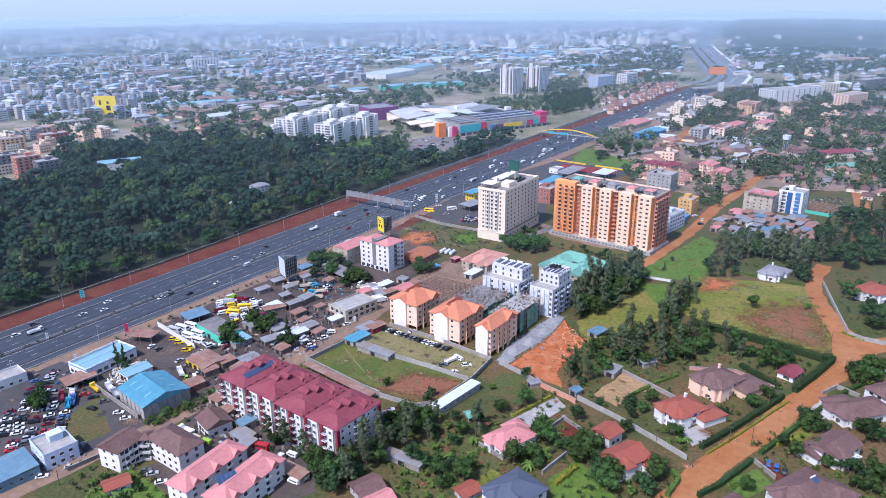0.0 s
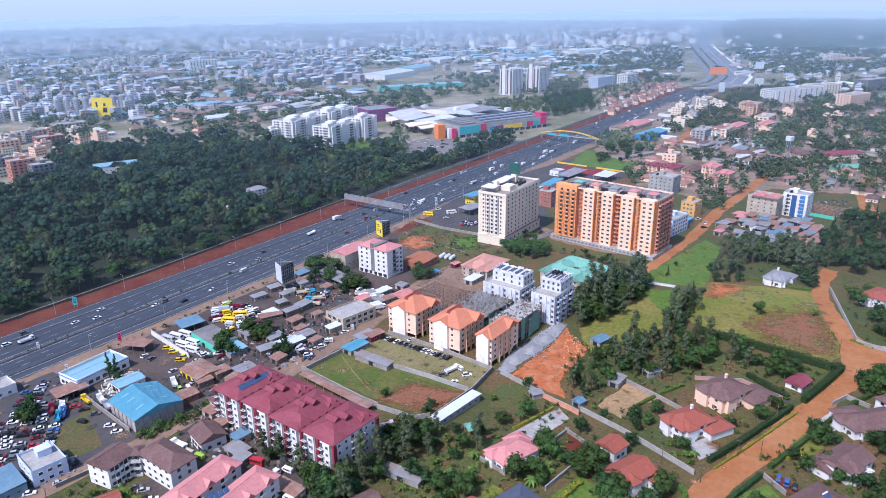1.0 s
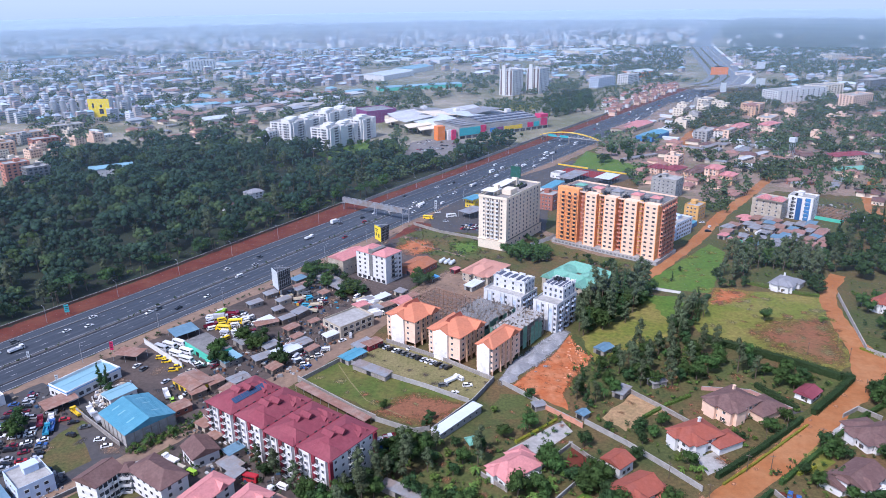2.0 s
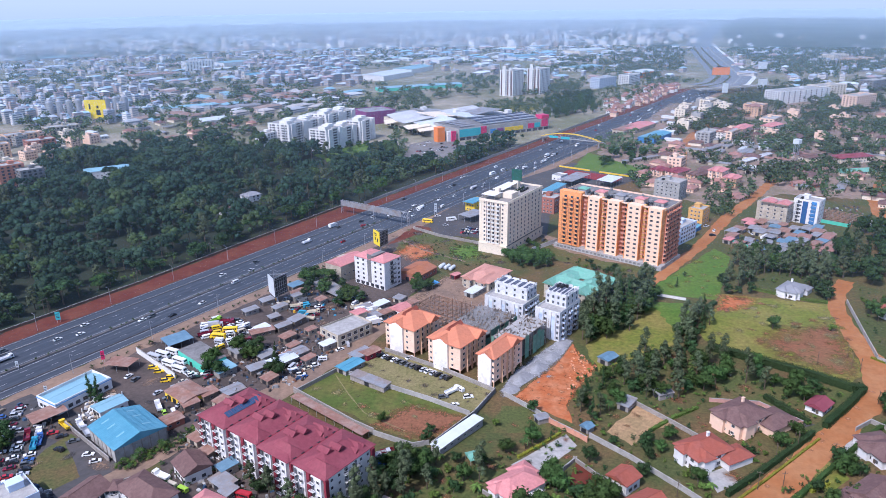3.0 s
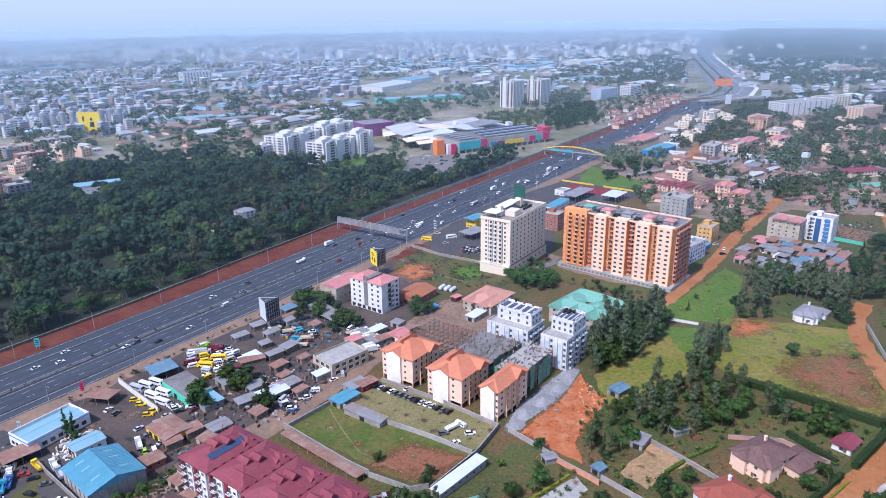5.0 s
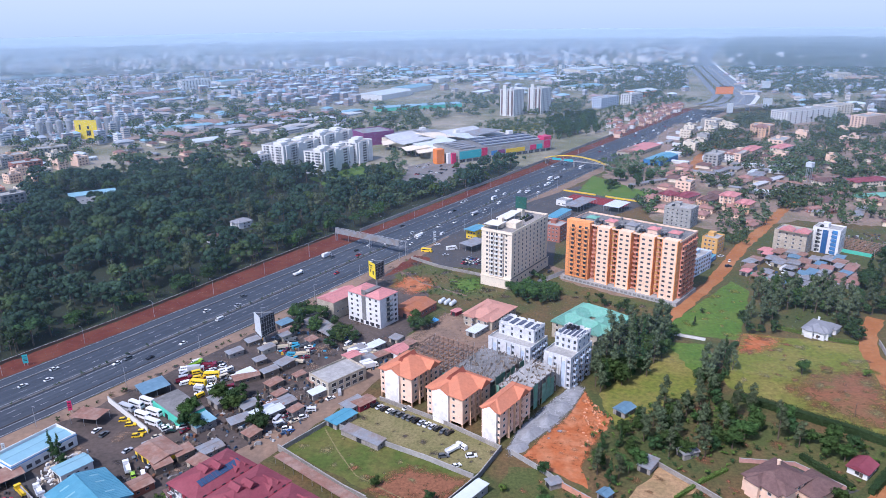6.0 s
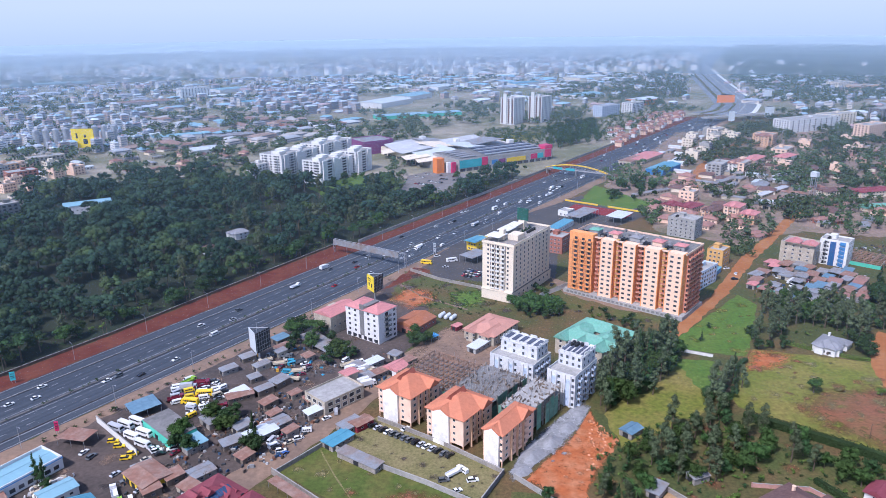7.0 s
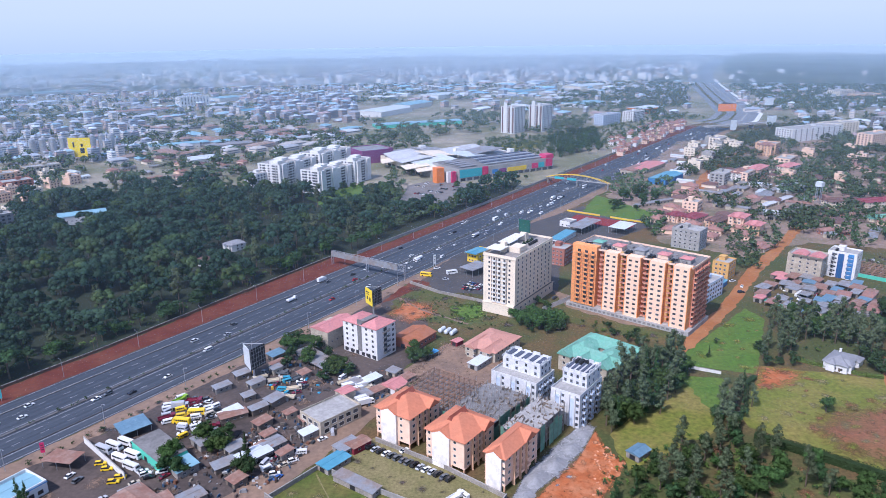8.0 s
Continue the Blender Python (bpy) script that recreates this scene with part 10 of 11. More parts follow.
# warehouses and halls
for p, w, d, rot, h, rf_, wl, t in (((-110.2, 1558.8), 110, 60, 58, 10, WHITETIN, WHITE, "large white sawtooth factory hall"), ((-59.7, 1677.8), 90, 50, 58, 10, TEALTIN, WHITE, "pale green roofed factory"),
                               ((-38.7, 1368.3), 160, 30, 20, 6, TEALTIN, TEALPL, "long pale green shed"), ((-1.1, 1896.9), 70, 60, 50, 10, WHITETIN, WHITE, "white warehouse"),
                               ((-394.0, 1604.6), 60, 40, 40, 8, BLUETIN, CONCRETE, "blue roofed warehouse"), ((-335.3, 1623.2), 50, 40, 40, 8, BLUETIN, CONCRETE, "blue roofed warehouse"),
                               ((-258.2, 1746.4), 90, 50, 30, 8, TEALTIN, CONCRETE, "teal roofed warehouse"), ((-536.1, 1896.4), 60, 50, 45, 9, TEALTIN, WHITE, "teal roofed warehouse"),
                               ((221.0, 1984.2), 90, 40, 40, 8, BLUETIN, WHITE, "blue fronted warehouse"), ((418.2, 2134.6), 120, 60, 40, 10, WHITETIN, CREAM, "cream warehouse terrace"),
                               ((322.0, 1666.1), 80, 50, 40, 8, TEALTIN, WHITE, "long factory shed"), ((415.5, 1529.5), 60, 40, 40, 10, WHITETIN, ORANGEP, "orange fronted store"),
                               ((-316.9, 1020.8), 40, 30, 40, 6, WHITETIN, WHITE, "white roofed hall"), ((-265.4, 1199.1), 70, 30, 30, 6, TIN, STONE, "grey roofed depot"), ((-315.4, 1138.1), 70, 24, 30, 6, TIN, STONE, "grey roofed depot"),
                               ((-441.4, 1139.6), 60, 24, 40, 7, WHITETIN, WHITE, "white factory shed"), ((-395.5, 1136.5), 70, 24, 30, 7, TEALTIN, WHITE, "pale factory shed"),
                               ((-220.0, 1267.5), 90, 30, 30, 6, RUSTTIN, BRICKRED, "red roofed depot"), ((249.8, 927.1), 60, 24, 50, 5, PINKROOF, BLOCKWORK, "long red roofed school block"),
                               ((253.0, 858.6), 50, 20, 50, 6, BLUETIN, BLUEP, "blue walled store"), ((231.2, 911.1), 40, 16, 50, 5, RUSTTIN, BLOCKWORK, "brown roofed shed"),
                               ((-1106.0, 2140.9), 200, 40, 30, 8, TEALTIN, CONCRETE, "far pale roofed hall"), ((-646.1, 1628.1), 120, 40, 30, 7, RUSTTIN, CONCRETE, "far reddish hall"),
                               ((886.0, 1998.9), 120, 30, 20, 7, WHITETIN, WHITE, "far white roofed hall")):
    shed(p, w, d, rot, h, rf_, wl, h * 0.25, label=t + " in the distance", name="warehouse", category="warehouse", doors=3)


# shopping centre
def mall():
    ax, ay = (21.8, 866.8)
    ob = thing("shopping_centre", (ax, ay), 31.7, "sprawling shopping centre with pale overlapping roofs and coloured panels", "shopping centre")
    rnd = random.Random(8)

    def block(x0, x1, y0, y1, h, wall, roof, name="hall"):
        bm = bmesh.new()
        x, y, w, d = (x0 + x1) / 2, (y0 + y1) / 2, x1 - x0, y1 - y0
        skin(bm, w, d, [(0, 0), (h, 0), (h + 1.2, 0), (h + 1.2, -0.5), (h, -0.5)], x=x, y=y)
        part(name, bm, wall, ob)
        bm = bmesh.new()
        box(bm, x, y, h + 0.01, w - 1.2, d - 1.2, 0.3)
        part("flat_roof", bm, roof, ob)

    def plate(x, y, w, d, z, tx, ty, material, rz=0.0):
        bm = bmesh.new()
        vs = box(bm, 0, 0, 0, w, d, 0.7)
        bmesh.ops.subdivide_edges(bm, edges=bm.edges[:], cuts=1)
        for v in bm.verts:
            v.co.z += v.co.x * tx + v.co.y * ty
        bmesh.ops.rotate(bm, cent=(0, 0, 0), matrix=Matrix.Rotation(radians(rz), 3, "Z"), verts=bm.verts)
        bmesh.ops.translate(bm, vec=(x, y, z), verts=bm.verts)
        part("roof_plate", bm, material, ob)
    block(0, 138, 0, 58, 13, CONCRETE, DARKCONC)
    block(-18, 62, 58.6, 158, 9, CREAM, TIN)
    block(62.6, 128, 58.6, 125, 11, WHITE, TIN)
    block(-14, -1, 16, 58, 8, STONE, DARKCONC)
    block(-42, 3, 163, 205, 16, PURPLEP, TIN, "cinema_hall")
    # overlapping pale roof plates over the arcades
    for row in ((10, 72, 46, 34, 13, 0.10, 0.06, WHITETIN, 8), (-4, 100, 40, 38, 13, 0.12, -0.05, DUSTSHEET, -10), (34, 104, 44, 34, 15, -0.10, 0.08, CREAM, 15), (8, 134, 52, 34, 13, 0.08, 0.10, DUSTSHEET, -6),
                (48, 138, 46, 36, 14, -0.12, 0.05, TIN, 12), (62, 78, 40, 34, 15, -0.08, 0.06, WHITETIN, 20), (92, 92, 50, 40, 15, 0.06, -0.05, TIN, 6), (84, 122, 56, 24, 14, 0.04, 0.08, DUSTSHEET, 0),
                (-18, 68, 30, 26, 10, 0.10, 0.0, CREAM, -14), (-20, 124, 26, 22, 9, 0.12, 0.04, CREAM, -20), (30, 160, 60, 20, 12, 0.0, 0.1, GREYROOF, 4), (-14, 48, 26, 20, 9, 0.08, 0.05, CREAM, -18)):
        plate(*row)
    # dark ribbed roof strips of the front hall
    for k in range(6):
        plate(84 + 2 * k, 10 + 8.4 * k, 84, 3.4, 14.6, 0.0, 0.10, SLATEROOF if k % 2 else STEEL)
    for k in range(4):
        plate(20, 12 + 11 * k, 22, 5, 14.4, 0.0, 0.08, GREYROOF)
    for x, w, h, m in ((16, 30, 9, TEALP), (36, 8, 10, MAGENTAP), (50, 8, 5, BLUEP), (61, 9, 5, PURPLEP), (82, 28, 5, YELLOWP), (109, 9, 6, MAGENTAP), (119, 8, 6, TEALP), (131, 10, 9, MAGENTAP)):
        bm = bmesh.new()
        box(bm, x, -0.35, 4.2, w, 0.6, h)
        part("sign_panel", bm, m, ob)
    bm = bmesh.new()
    box(bm, 132, 6, 13.3, 12, 12, 5)
    part("corner_tower", bm, MAGENTAP, ob)
    for k in range(15):
        bm = bmesh.new()
        box(bm, 5 + k * 9.2, -0.2, 0.3, 6.5, 0.3, 3.2)
        part("shop_window", bm, GLASS, ob)
    for k in range(8):
        bm = bmesh.new()
        box(bm, -18.2, 62 + k * 12, 0.5, 0.3, 9, 3.2)
        part("shop_window", bm, GLASS, ob)
    bm = bmesh.new()
    box(bm, -20, 12, 0, 10, 9, 17)
    part("entrance_tower", bm, ORANGEP, ob, "orange entrance tower")
    for x, y, m in ((-10, 5, WHITE), (-6, 3, MAGENTAP)):
        bm = bmesh.new()
        box(bm, x, y, 0, 6, 4, 12)
        part("entrance_panel", bm, m, ob)
    for x, y, h in ((62, 100, 17), (118, 60, 16), (40, 150, 16)):
        bm = bmesh.new()
        box(bm, x, y, 9, 7, 7, h - 6)
        part("stair_head", bm, WHITE, ob)


mall()
rm = random.Random(72)
for line, gap, n in (([(-112, 752), (-72, 757), (-48, 738), (-19, 736), (14, 754), (16, 746), (-20, 700), (-60, 640), (-110, 700)], 6.0, 150), ([(-72, 760), (-60, 840), (-40, 862), (-38, 800), (-48, 742)], 7.0, 45), ([(-60, 860), (-20, 930), (20, 985), (-10, 1000), (-60, 930)], 8.0, 50),
                     ([(-140, 800), (-100, 858), (-112, 870), (-205, 850)], 8.0, 40), ([(40, 1040), (160, 1090), (150, 1200), (60, 1160)], 14.0, 40)):
    joined("garden_trees", [("far_%s" % rm.choice("b"), p, rm.uniform(0.7, 1.3)) for p in scatter(line, gap, rm, n)], "leafy trees round a car park and lawns")
billboard((-479.7, 1040.3), 58, 30, 26, 6, BILLYELLOW, DARKSTEEL, "huge far yellow hoarding above factory tanks", [(-8, 13, 2.5, 7), (3, 14, 3, 4), (3, 5, 6, 7)])
billboard((552.8, 1448.2), 58, 34, 14, 10, ORANGEP, DARKSTEEL, "far orange hoarding over the interchange")
billboard((674.7, 1544.3), 58, 18, 14, 10, WHITETIN, DARKSTEEL, "far white roadside hoarding board")
billboard((563.8, 1286.1), 58, 16, 16, 4, WHITETIN, DARKSTEEL, "far white hoarding by the interchange")
billboard((480.6, 1238.6), 58, 10, 16, 3, WHITETIN, DARKSTEEL, "far white hoarding beside the highway")
for i in range(9):
    ob = thing("silo", (-562.5, 1060.6) if i == 0 else ((-562.5, 1060.6)[0] + i * 11.0, (-562.5, 1060.6)[1] + i * 6.0), 0, "tall grey steel factory silo with a domed cap", "silo", "factory silos")
    bm = bmesh.new()
    rod(bm, (0, 0, 0), (0, 0, 26), 4.5, n=14)
    rod(bm, (0, 0, 26), (0, 0, 28.5), 4.5, 0.6, n=14)
    part("shell", bm, STEEL, ob)


# flyover at the interchange
def flyover():
    ob = thing("flyover", (508.9, 1274.5), 20, "concrete flyover crossing the highway", "bridge")
    bm = bmesh.new()
    box(bm, 0, 0, 6, 150, 14, 1.4)
    for y in (-6.8, 6.8):
        box(bm, 0, y, 7.4, 150, 0.4, 1.0)
    part("deck", bm, CONCRETE, ob)
    for x in (-60, -20, 20, 60):
        bm = bmesh.new()
        box(bm, x, 0, 0, 2.5, 9, 6)
        part("pier", bm, CONCRETE, ob)


flyover()

# ---- town of low houses: a few kinds, repeated ----
PROTO = []
away = (700.0, -420.0)
for k, (roof, wall) in enumerate(((DUSTROOF, PALEPEACH), (PINKROOF, WHITE), (BROWNROOF, CREAM), (REDROOF, PALEPEACH), (GREYROOF, WHITE))):
    PROTO.append(house((away[0] + 30 * k, away[1]), 13 + k % 3, 10, 53, 5.4 if k % 2 else 3.4, roof, wall, 2.6, floors=2 if k % 2 else 1,
                       label=("salmon", "pink", "brown", "orange", "grey")[k] + " roofed house in a low rise district", group="district houses", few=True))
for k, (roof, wall) in enumerate(((TIN, BLOCKWORK), (RUSTTIN, STONE), (WHITETIN, WHITE))):
    PROTO.append(shed((away[0] + 30 * k, away[1] + 40), 20, 8, 53, 3.0, roof, wall, 0.9, label="long row of rooms under %s sheets" % ("grey", "rusty", "pale")[k], name="row_house", group="row houses"))
for k, wall in enumerate((PALEPEACH, CONCRETE, CREAM)):
    PROTO.append(flat_block("apartment_block", (away[0] + 30 * k, away[1] + 80), 14, 13, 53, 3 + k % 2, 3.0, wall, "%s walk-up flats in a low rise district" % ("peach", "grey", "cream")[k], cols=(4, 3), sides="sw", group="district flats", tanks=1, rows=True))
rd = random.Random(41)


def district(poly, gap, kinds, most, rot=53, smin=0.85, smax=1.15):
    for p in scatter(poly, gap, rd, most):
        o = PROTO[rd.choice(kinds)]
        ob = copy_thing(o, pose(p[0], p[1], 0, 0, 0, rot + rd.choice((0, 90)) + rd.uniform(-6, 6)))
        s = rd.uniform(smin, smax)
        ob.scale = (s, s, s)


district([(177.2, 641.5), (200.6, 710.5), (267.3, 825.4), (268.1, 786.4), (240.5, 708.7), (282.2, 682.2), (247.5, 618.2), (219.9, 619.3)], 17, [0, 2, 0, 8, 0], 22)
district([(268.1, 786.4), (335.0, 915.7), (394.4, 955.5), (409.3, 853.4), (330.9, 704.8), (309.0, 693.2), (266.3, 734.0)], 17, [0, 5, 6, 7, 5, 2], 40)
district([(325.9, 680.4), (406.7, 818.5), (514.2, 813.1), (433.1, 675.9), (389.5, 654.7), (352.1, 614.2), (312.0, 625.8)], 19, [0, 2, 2, 5, 6, 0], 22)
district([(375.8, 855.1), (493.3, 1021.8), (663.0, 1064.7), (568.4, 845.1), (438.9, 816.8)], 24, [0, 2, 0, 8, 2, 5], 27)
MAISON = []
for k, wall in enumerate((WHITE, PALEPEACH)):
    ob = thing("maisonette", (away[0] + 40 * k, away[1] + 120), 53, "small white maisonette under a red tiled roof in a row", "house", "red roofed maisonettes")
    bm = bmesh.new()
    skin(bm, 9, 8, storeys(0, 2, 2.8, 0))
    part("wall", bm, wall, ob)
    bm = bmesh.new()
    hip(bm, 9, 8, 5.7, 2.6, 0.6, bool(k))
    part("roof", bm, DUSTROOF, ob)
    window_rows(ob, 9, 8, "s", 3, 2, 2.8, 1.3, 1.2, 0, True)
    window_rows(ob, 9, 8, "w", 2, 2, 2.8, 1.3, 1.2, 0, True)
    MAISON.append(ob)
for p in scatter([(254.8, 1151.7), (389.8, 1349.8), (444.6, 1362.9), (406.5, 1266.7), (239.2, 1017.0)], 13.0, rd, 56):
    copy_thing(rd.choice(MAISON), pose(p[0], p[1], 0, 0, 0, 55 + rd.choice((0, 0, 90)) + rd.uniform(-3, 3)))
PROTO += MAISON
district([(272.9, 985.8), (399.6, 1141.8), (434.3, 1079.6), (334.8, 936.9), (269.2, 842.7)], 22, [5, 7, 10, 9], 20)
district([(-542.8, 866.0), (-499.3, 961.9), (-405.3, 956.7), (-430.1, 819.8), (-400.1, 710.9), (-438.9, 688.4)], 22, [8, 10, 9, 0, 7], 26)
district([(-423.6, 1002.8), (-367.1, 1048.8), (-249.1, 1041.6), (-243.5, 918.6), (-337.3, 873.6), (-387.9, 894.9)], 24, [0, 2, 5, 6], 26)
district([(351.8, 595.0), (407.3, 632.4), (418.9, 592.5), (359.5, 527.7)], 20, [2, 0, 5], 8)
for o in PROTO:
    for c in (*o.children_recursive, o):
        bpy.data.objects.remove(c)

# larger roofs, flats and long rows along the earth streets
hip_block((417.2, 732.9), 40, 14, 15, 2, MAROONROOF, CREAM, "long cream house block under a crimson roof", 2.6, 2)
hip_block((377.4, 734.7), 22, 12, 15, 2, BROWNROOF, CREAM, "cream house under a brown hipped roof", 2.6, 2)
hip_block((393.9, 734.0), 16, 12, 15, 2, BROWNROOF, CREAM, "cream house under a brown hipped roof", 2.6, 2)
hip_block((360.9, 872.7), 34, 14, 48, 4, PINKROOF, PALEPEACH, "four storey peach flats under a salmon roof", 2.6, 2)
hip_block((401.7, 883.2), 30, 14, 40, 4, PINKROOF, CREAM, "four storey cream flats under a salmon roof", 2.6, 2)
hip_block((331.7, 851.6), 26, 13, 48, 4, DUSTROOF, STAINED, "weathered four storey flats with a dusty red roof", 2.6, 2)
hip_block((254.0, 660.2), 16, 13, 48, 4, PINKROOF, PALEPEACH, "four storey pink roofed flats with shaded balconies", 2.6, 2)
hip_block((260.9, 644.4), 14, 12, 48, 3, PINKROOF, PEACH, "three storey pink roofed flats", 2.6, 2)
hip_block((224.2, 683.3), 20, 14, 40, 2, MAROONROOF, PALEPEACH, "two storey house under a plum red roof", 2.6, 2)
hip_block((210.2, 689.6), 14, 12, 40, 2, MAROONROOF, PALEPEACH, "two storey house under a plum red roof", 2.6, 2)
hip_block((241.2, 671.5), 24, 12, 44, 2, BROWNROOF, PEACH, "terrace of rooms under brown roofs", 2.6, 2)
hip_block((394.1, 681.8), 34, 10, 10, 1, GREENROOF, CREAM, "long low block under a faded green roof", 2.6, 2)
hip_block((328.1, 641.7), 26, 16, 20, 1, DUSTROOF, BRICKRED, "low brick hall under a dusty red roof", 2.6, 2)
hip_block((248.6, 602.0), 16, 12, 40, 1, DUSTROOF, BLOCKWORK, "low house under a dusty red roof", 2.6, 2)
hip_block((436.3, 1017.5), 22, 18, 50, 5, DUSTROOF, PEACH, "five storey salmon flats with open galleries", 2.6, 2)
shed((298.2, 797.2), 50, 7, 42, 3.0, TIN, BLOCKWORK, 0.8, label="long row of rooms under weathered sheets", name="row_house", group="row houses", doors=3)
shed((328.2, 780.9), 60, 7, 42, 3.0, TIN, BLOCKWORK, 0.8, label="long row of rooms under weathered sheets", name="row_house", group="row houses", doors=3)
shed((326.0, 746.3), 56, 7, 40, 3.0, DUSTSHEET, BLOCKWORK, 0.8, label="long row of rooms under weathered sheets", name="row_house", group="row houses", doors=3)
shed((294.6, 738.5), 44, 7, 42, 3.0, RUSTTIN, BLOCKWORK, 0.8, label="long row of rooms under weathered sheets", name="row_house", group="row houses", doors=3)
shed((313.6, 702.7), 50, 8, 38, 3.0, TIN, BLOCKWORK, 0.8, label="long row of rooms under weathered sheets", name="row_house", group="row houses", doors=3)
shed((302.4, 836.3), 40, 6, 44, 3.0, RUSTTIN, BLOCKWORK, 0.8, label="long row of rooms under weathered sheets", name="row_house", group="row houses", doors=3)
shed((211.9, 751.5), 60, 6, 30, 3.0, TIN, BLOCKWORK, 0.8, label="long row of rooms under weathered sheets", name="row_house", group="row houses", doors=3)
shed((334.9, 690.0), 40, 7, 25, 3.0, RUSTTIN, BLOCKWORK, 0.8, label="long row of rooms under weathered sheets", name="row_house", group="row houses", doors=3)
shed((373.4, 824.6), 44, 7, 42, 3.0, DUSTSHEET, BLOCKWORK, 0.8, label="long row of rooms under weathered sheets", name="row_house", group="row houses", doors=3)
shed((358.3, 689.0), 36, 7, 20, 3.0, RUSTTIN, BLOCKWORK, 0.8, label="long row of rooms under weathered sheets", name="row_house", group="row houses", doors=3)
shed((346.5, 999.5), 80, 10, 50, 3.0, RUSTTIN, BLOCKWORK, 0.8, label="long row of rooms under weathered sheets", name="row_house", group="row houses", doors=3)
shed((372.9, 1021.4), 60, 9, 50, 3.0, DUSTSHEET, BLOCKWORK, 0.8, label="long row of rooms under weathered sheets", name="row_house", group="row houses", doors=3)
rq = random.Random(71)
joined("garden_trees", [("far_b", p, rq.uniform(0.9, 1.6)) for p in scatter([(409.5, 951.6), (474.9, 969.3), (453.7, 853.8), (399.8, 763.3), (340.0, 726.1), (345.7, 794.9)], 9, rq, 70)], "dark leafy trees between district houses")
joined("garden_trees", [("far_c", p, rq.uniform(0.8, 1.3)) for p in scatter([(356.1, 712.9), (412.7, 716.6), (366.4, 625.4), (322.4, 590.4), (312.1, 618.0)], 9, rq, 40)], "dark leafy trees between district houses")
joined("garden_trees", [("far_b", p, rq.uniform(0.9, 1.4)) for p in scatter([(185.1, 867.8), (218.4, 883.9), (261.0, 846.7), (236.1, 771.0), (172.1, 788.4)], 7, rq, 42)], "dark leafy trees between district houses")
joined("garden_trees", [("far_c", p, rq.uniform(0.9, 1.3)) for p in scatter([(182.7, 696.5), (204.4, 707.4), (185.6, 642.3), (169.7, 633.1)], 7, rq, 16)], "dark leafy trees between district houses")
joined("garden_trees", [("far_b", p, rq.uniform(1, 1.7)) for p in scatter([(623.3, 1202.8), (670.5, 1233.4), (542.7, 987.7), (503.2, 967.7)], 10, rq, 30)], "dark leafy trees between district houses")
joined("garden_trees", [("far_c", p, rq.uniform(0.8, 1.5)) for p in scatter([(531.4, 966.0), (589.4, 941.3), (459.1, 720.8), (461.4, 774.6), (440.0, 790.3)], 10, rq, 60)], "dark leafy trees between district houses")
joined("garden_trees", [("far_b", p, rq.uniform(0.7, 1.2)) for p in scatter([(230.1, 645.6), (269.3, 670.3), (286.2, 648.5), (256.6, 592.9), (224.7, 594.0)], 8, rq, 30)], "dark leafy trees between district houses")
joined("garden_trees", [("far_c", p, rq.uniform(0.8, 1.3)) for p in scatter([(420.1, 710.1), (452.0, 708.7), (375.9, 579.9), (378.3, 624.9)], 9, rq, 36)], "dark leafy trees between district houses")
joined("garden_trees", [("far_b", p, rq.uniform(0.9, 1.5)) for p in scatter([(484.9, 1180.2), (541.0, 1208.8), (502.6, 1063.5), (451.1, 1016.6)], 11, rq, 24)], "dark leafy trees between district houses")
joined("garden_trees", [("far_c", p, rq.uniform(0.6, 0.9)) for p in scatter([(220.8, 603.0), (243.9, 602.2), (225.7, 553.1), (210.7, 553.6)], 6, rq, 20)], "dark leafy trees between district houses")

# trees through the districts stand in clumps
def clumped(poly, n, k, r, rnd):
    out = []
    for c in scatter(poly, r * 0.8, rnd, n):
        for _ in range(rnd.randint(max(1, k // 3), k)):
            a, d = rnd.uniform(0, math.tau), r * math.sqrt(rnd.random())
            out.append((c[0] + d * math.cos(a), c[1] + d * math.sin(a)))
    return out


rp0 = random.Random(9)
grove([(163.0, 752.7), (202.3, 789.6), (229.1, 794.5), (206.1, 731.3), (160.6, 712.2)], 9, ["forest", "dark"], 0.7, 1.0, 16)
joined("garden_trees", [("far_c", p, rp0.uniform(0.8, 1.5)) for p in scatter([(122.3, 971.3), (234.7, 1064.5), (425.9, 1364.5), (503.5, 1403.8), (453.6, 1456.8), (210.1, 1222.1), (72.1, 1164.3), (56.8, 1048.8)], 11, rp0, 260)], "trees along the far highway")
grove([(144.0, 1017.8), (226.3, 1065.1), (252.8, 1219.1), (176.7, 1189.9)], 11, ["forest", "forest_light"], 0.9, 1.4, 40)


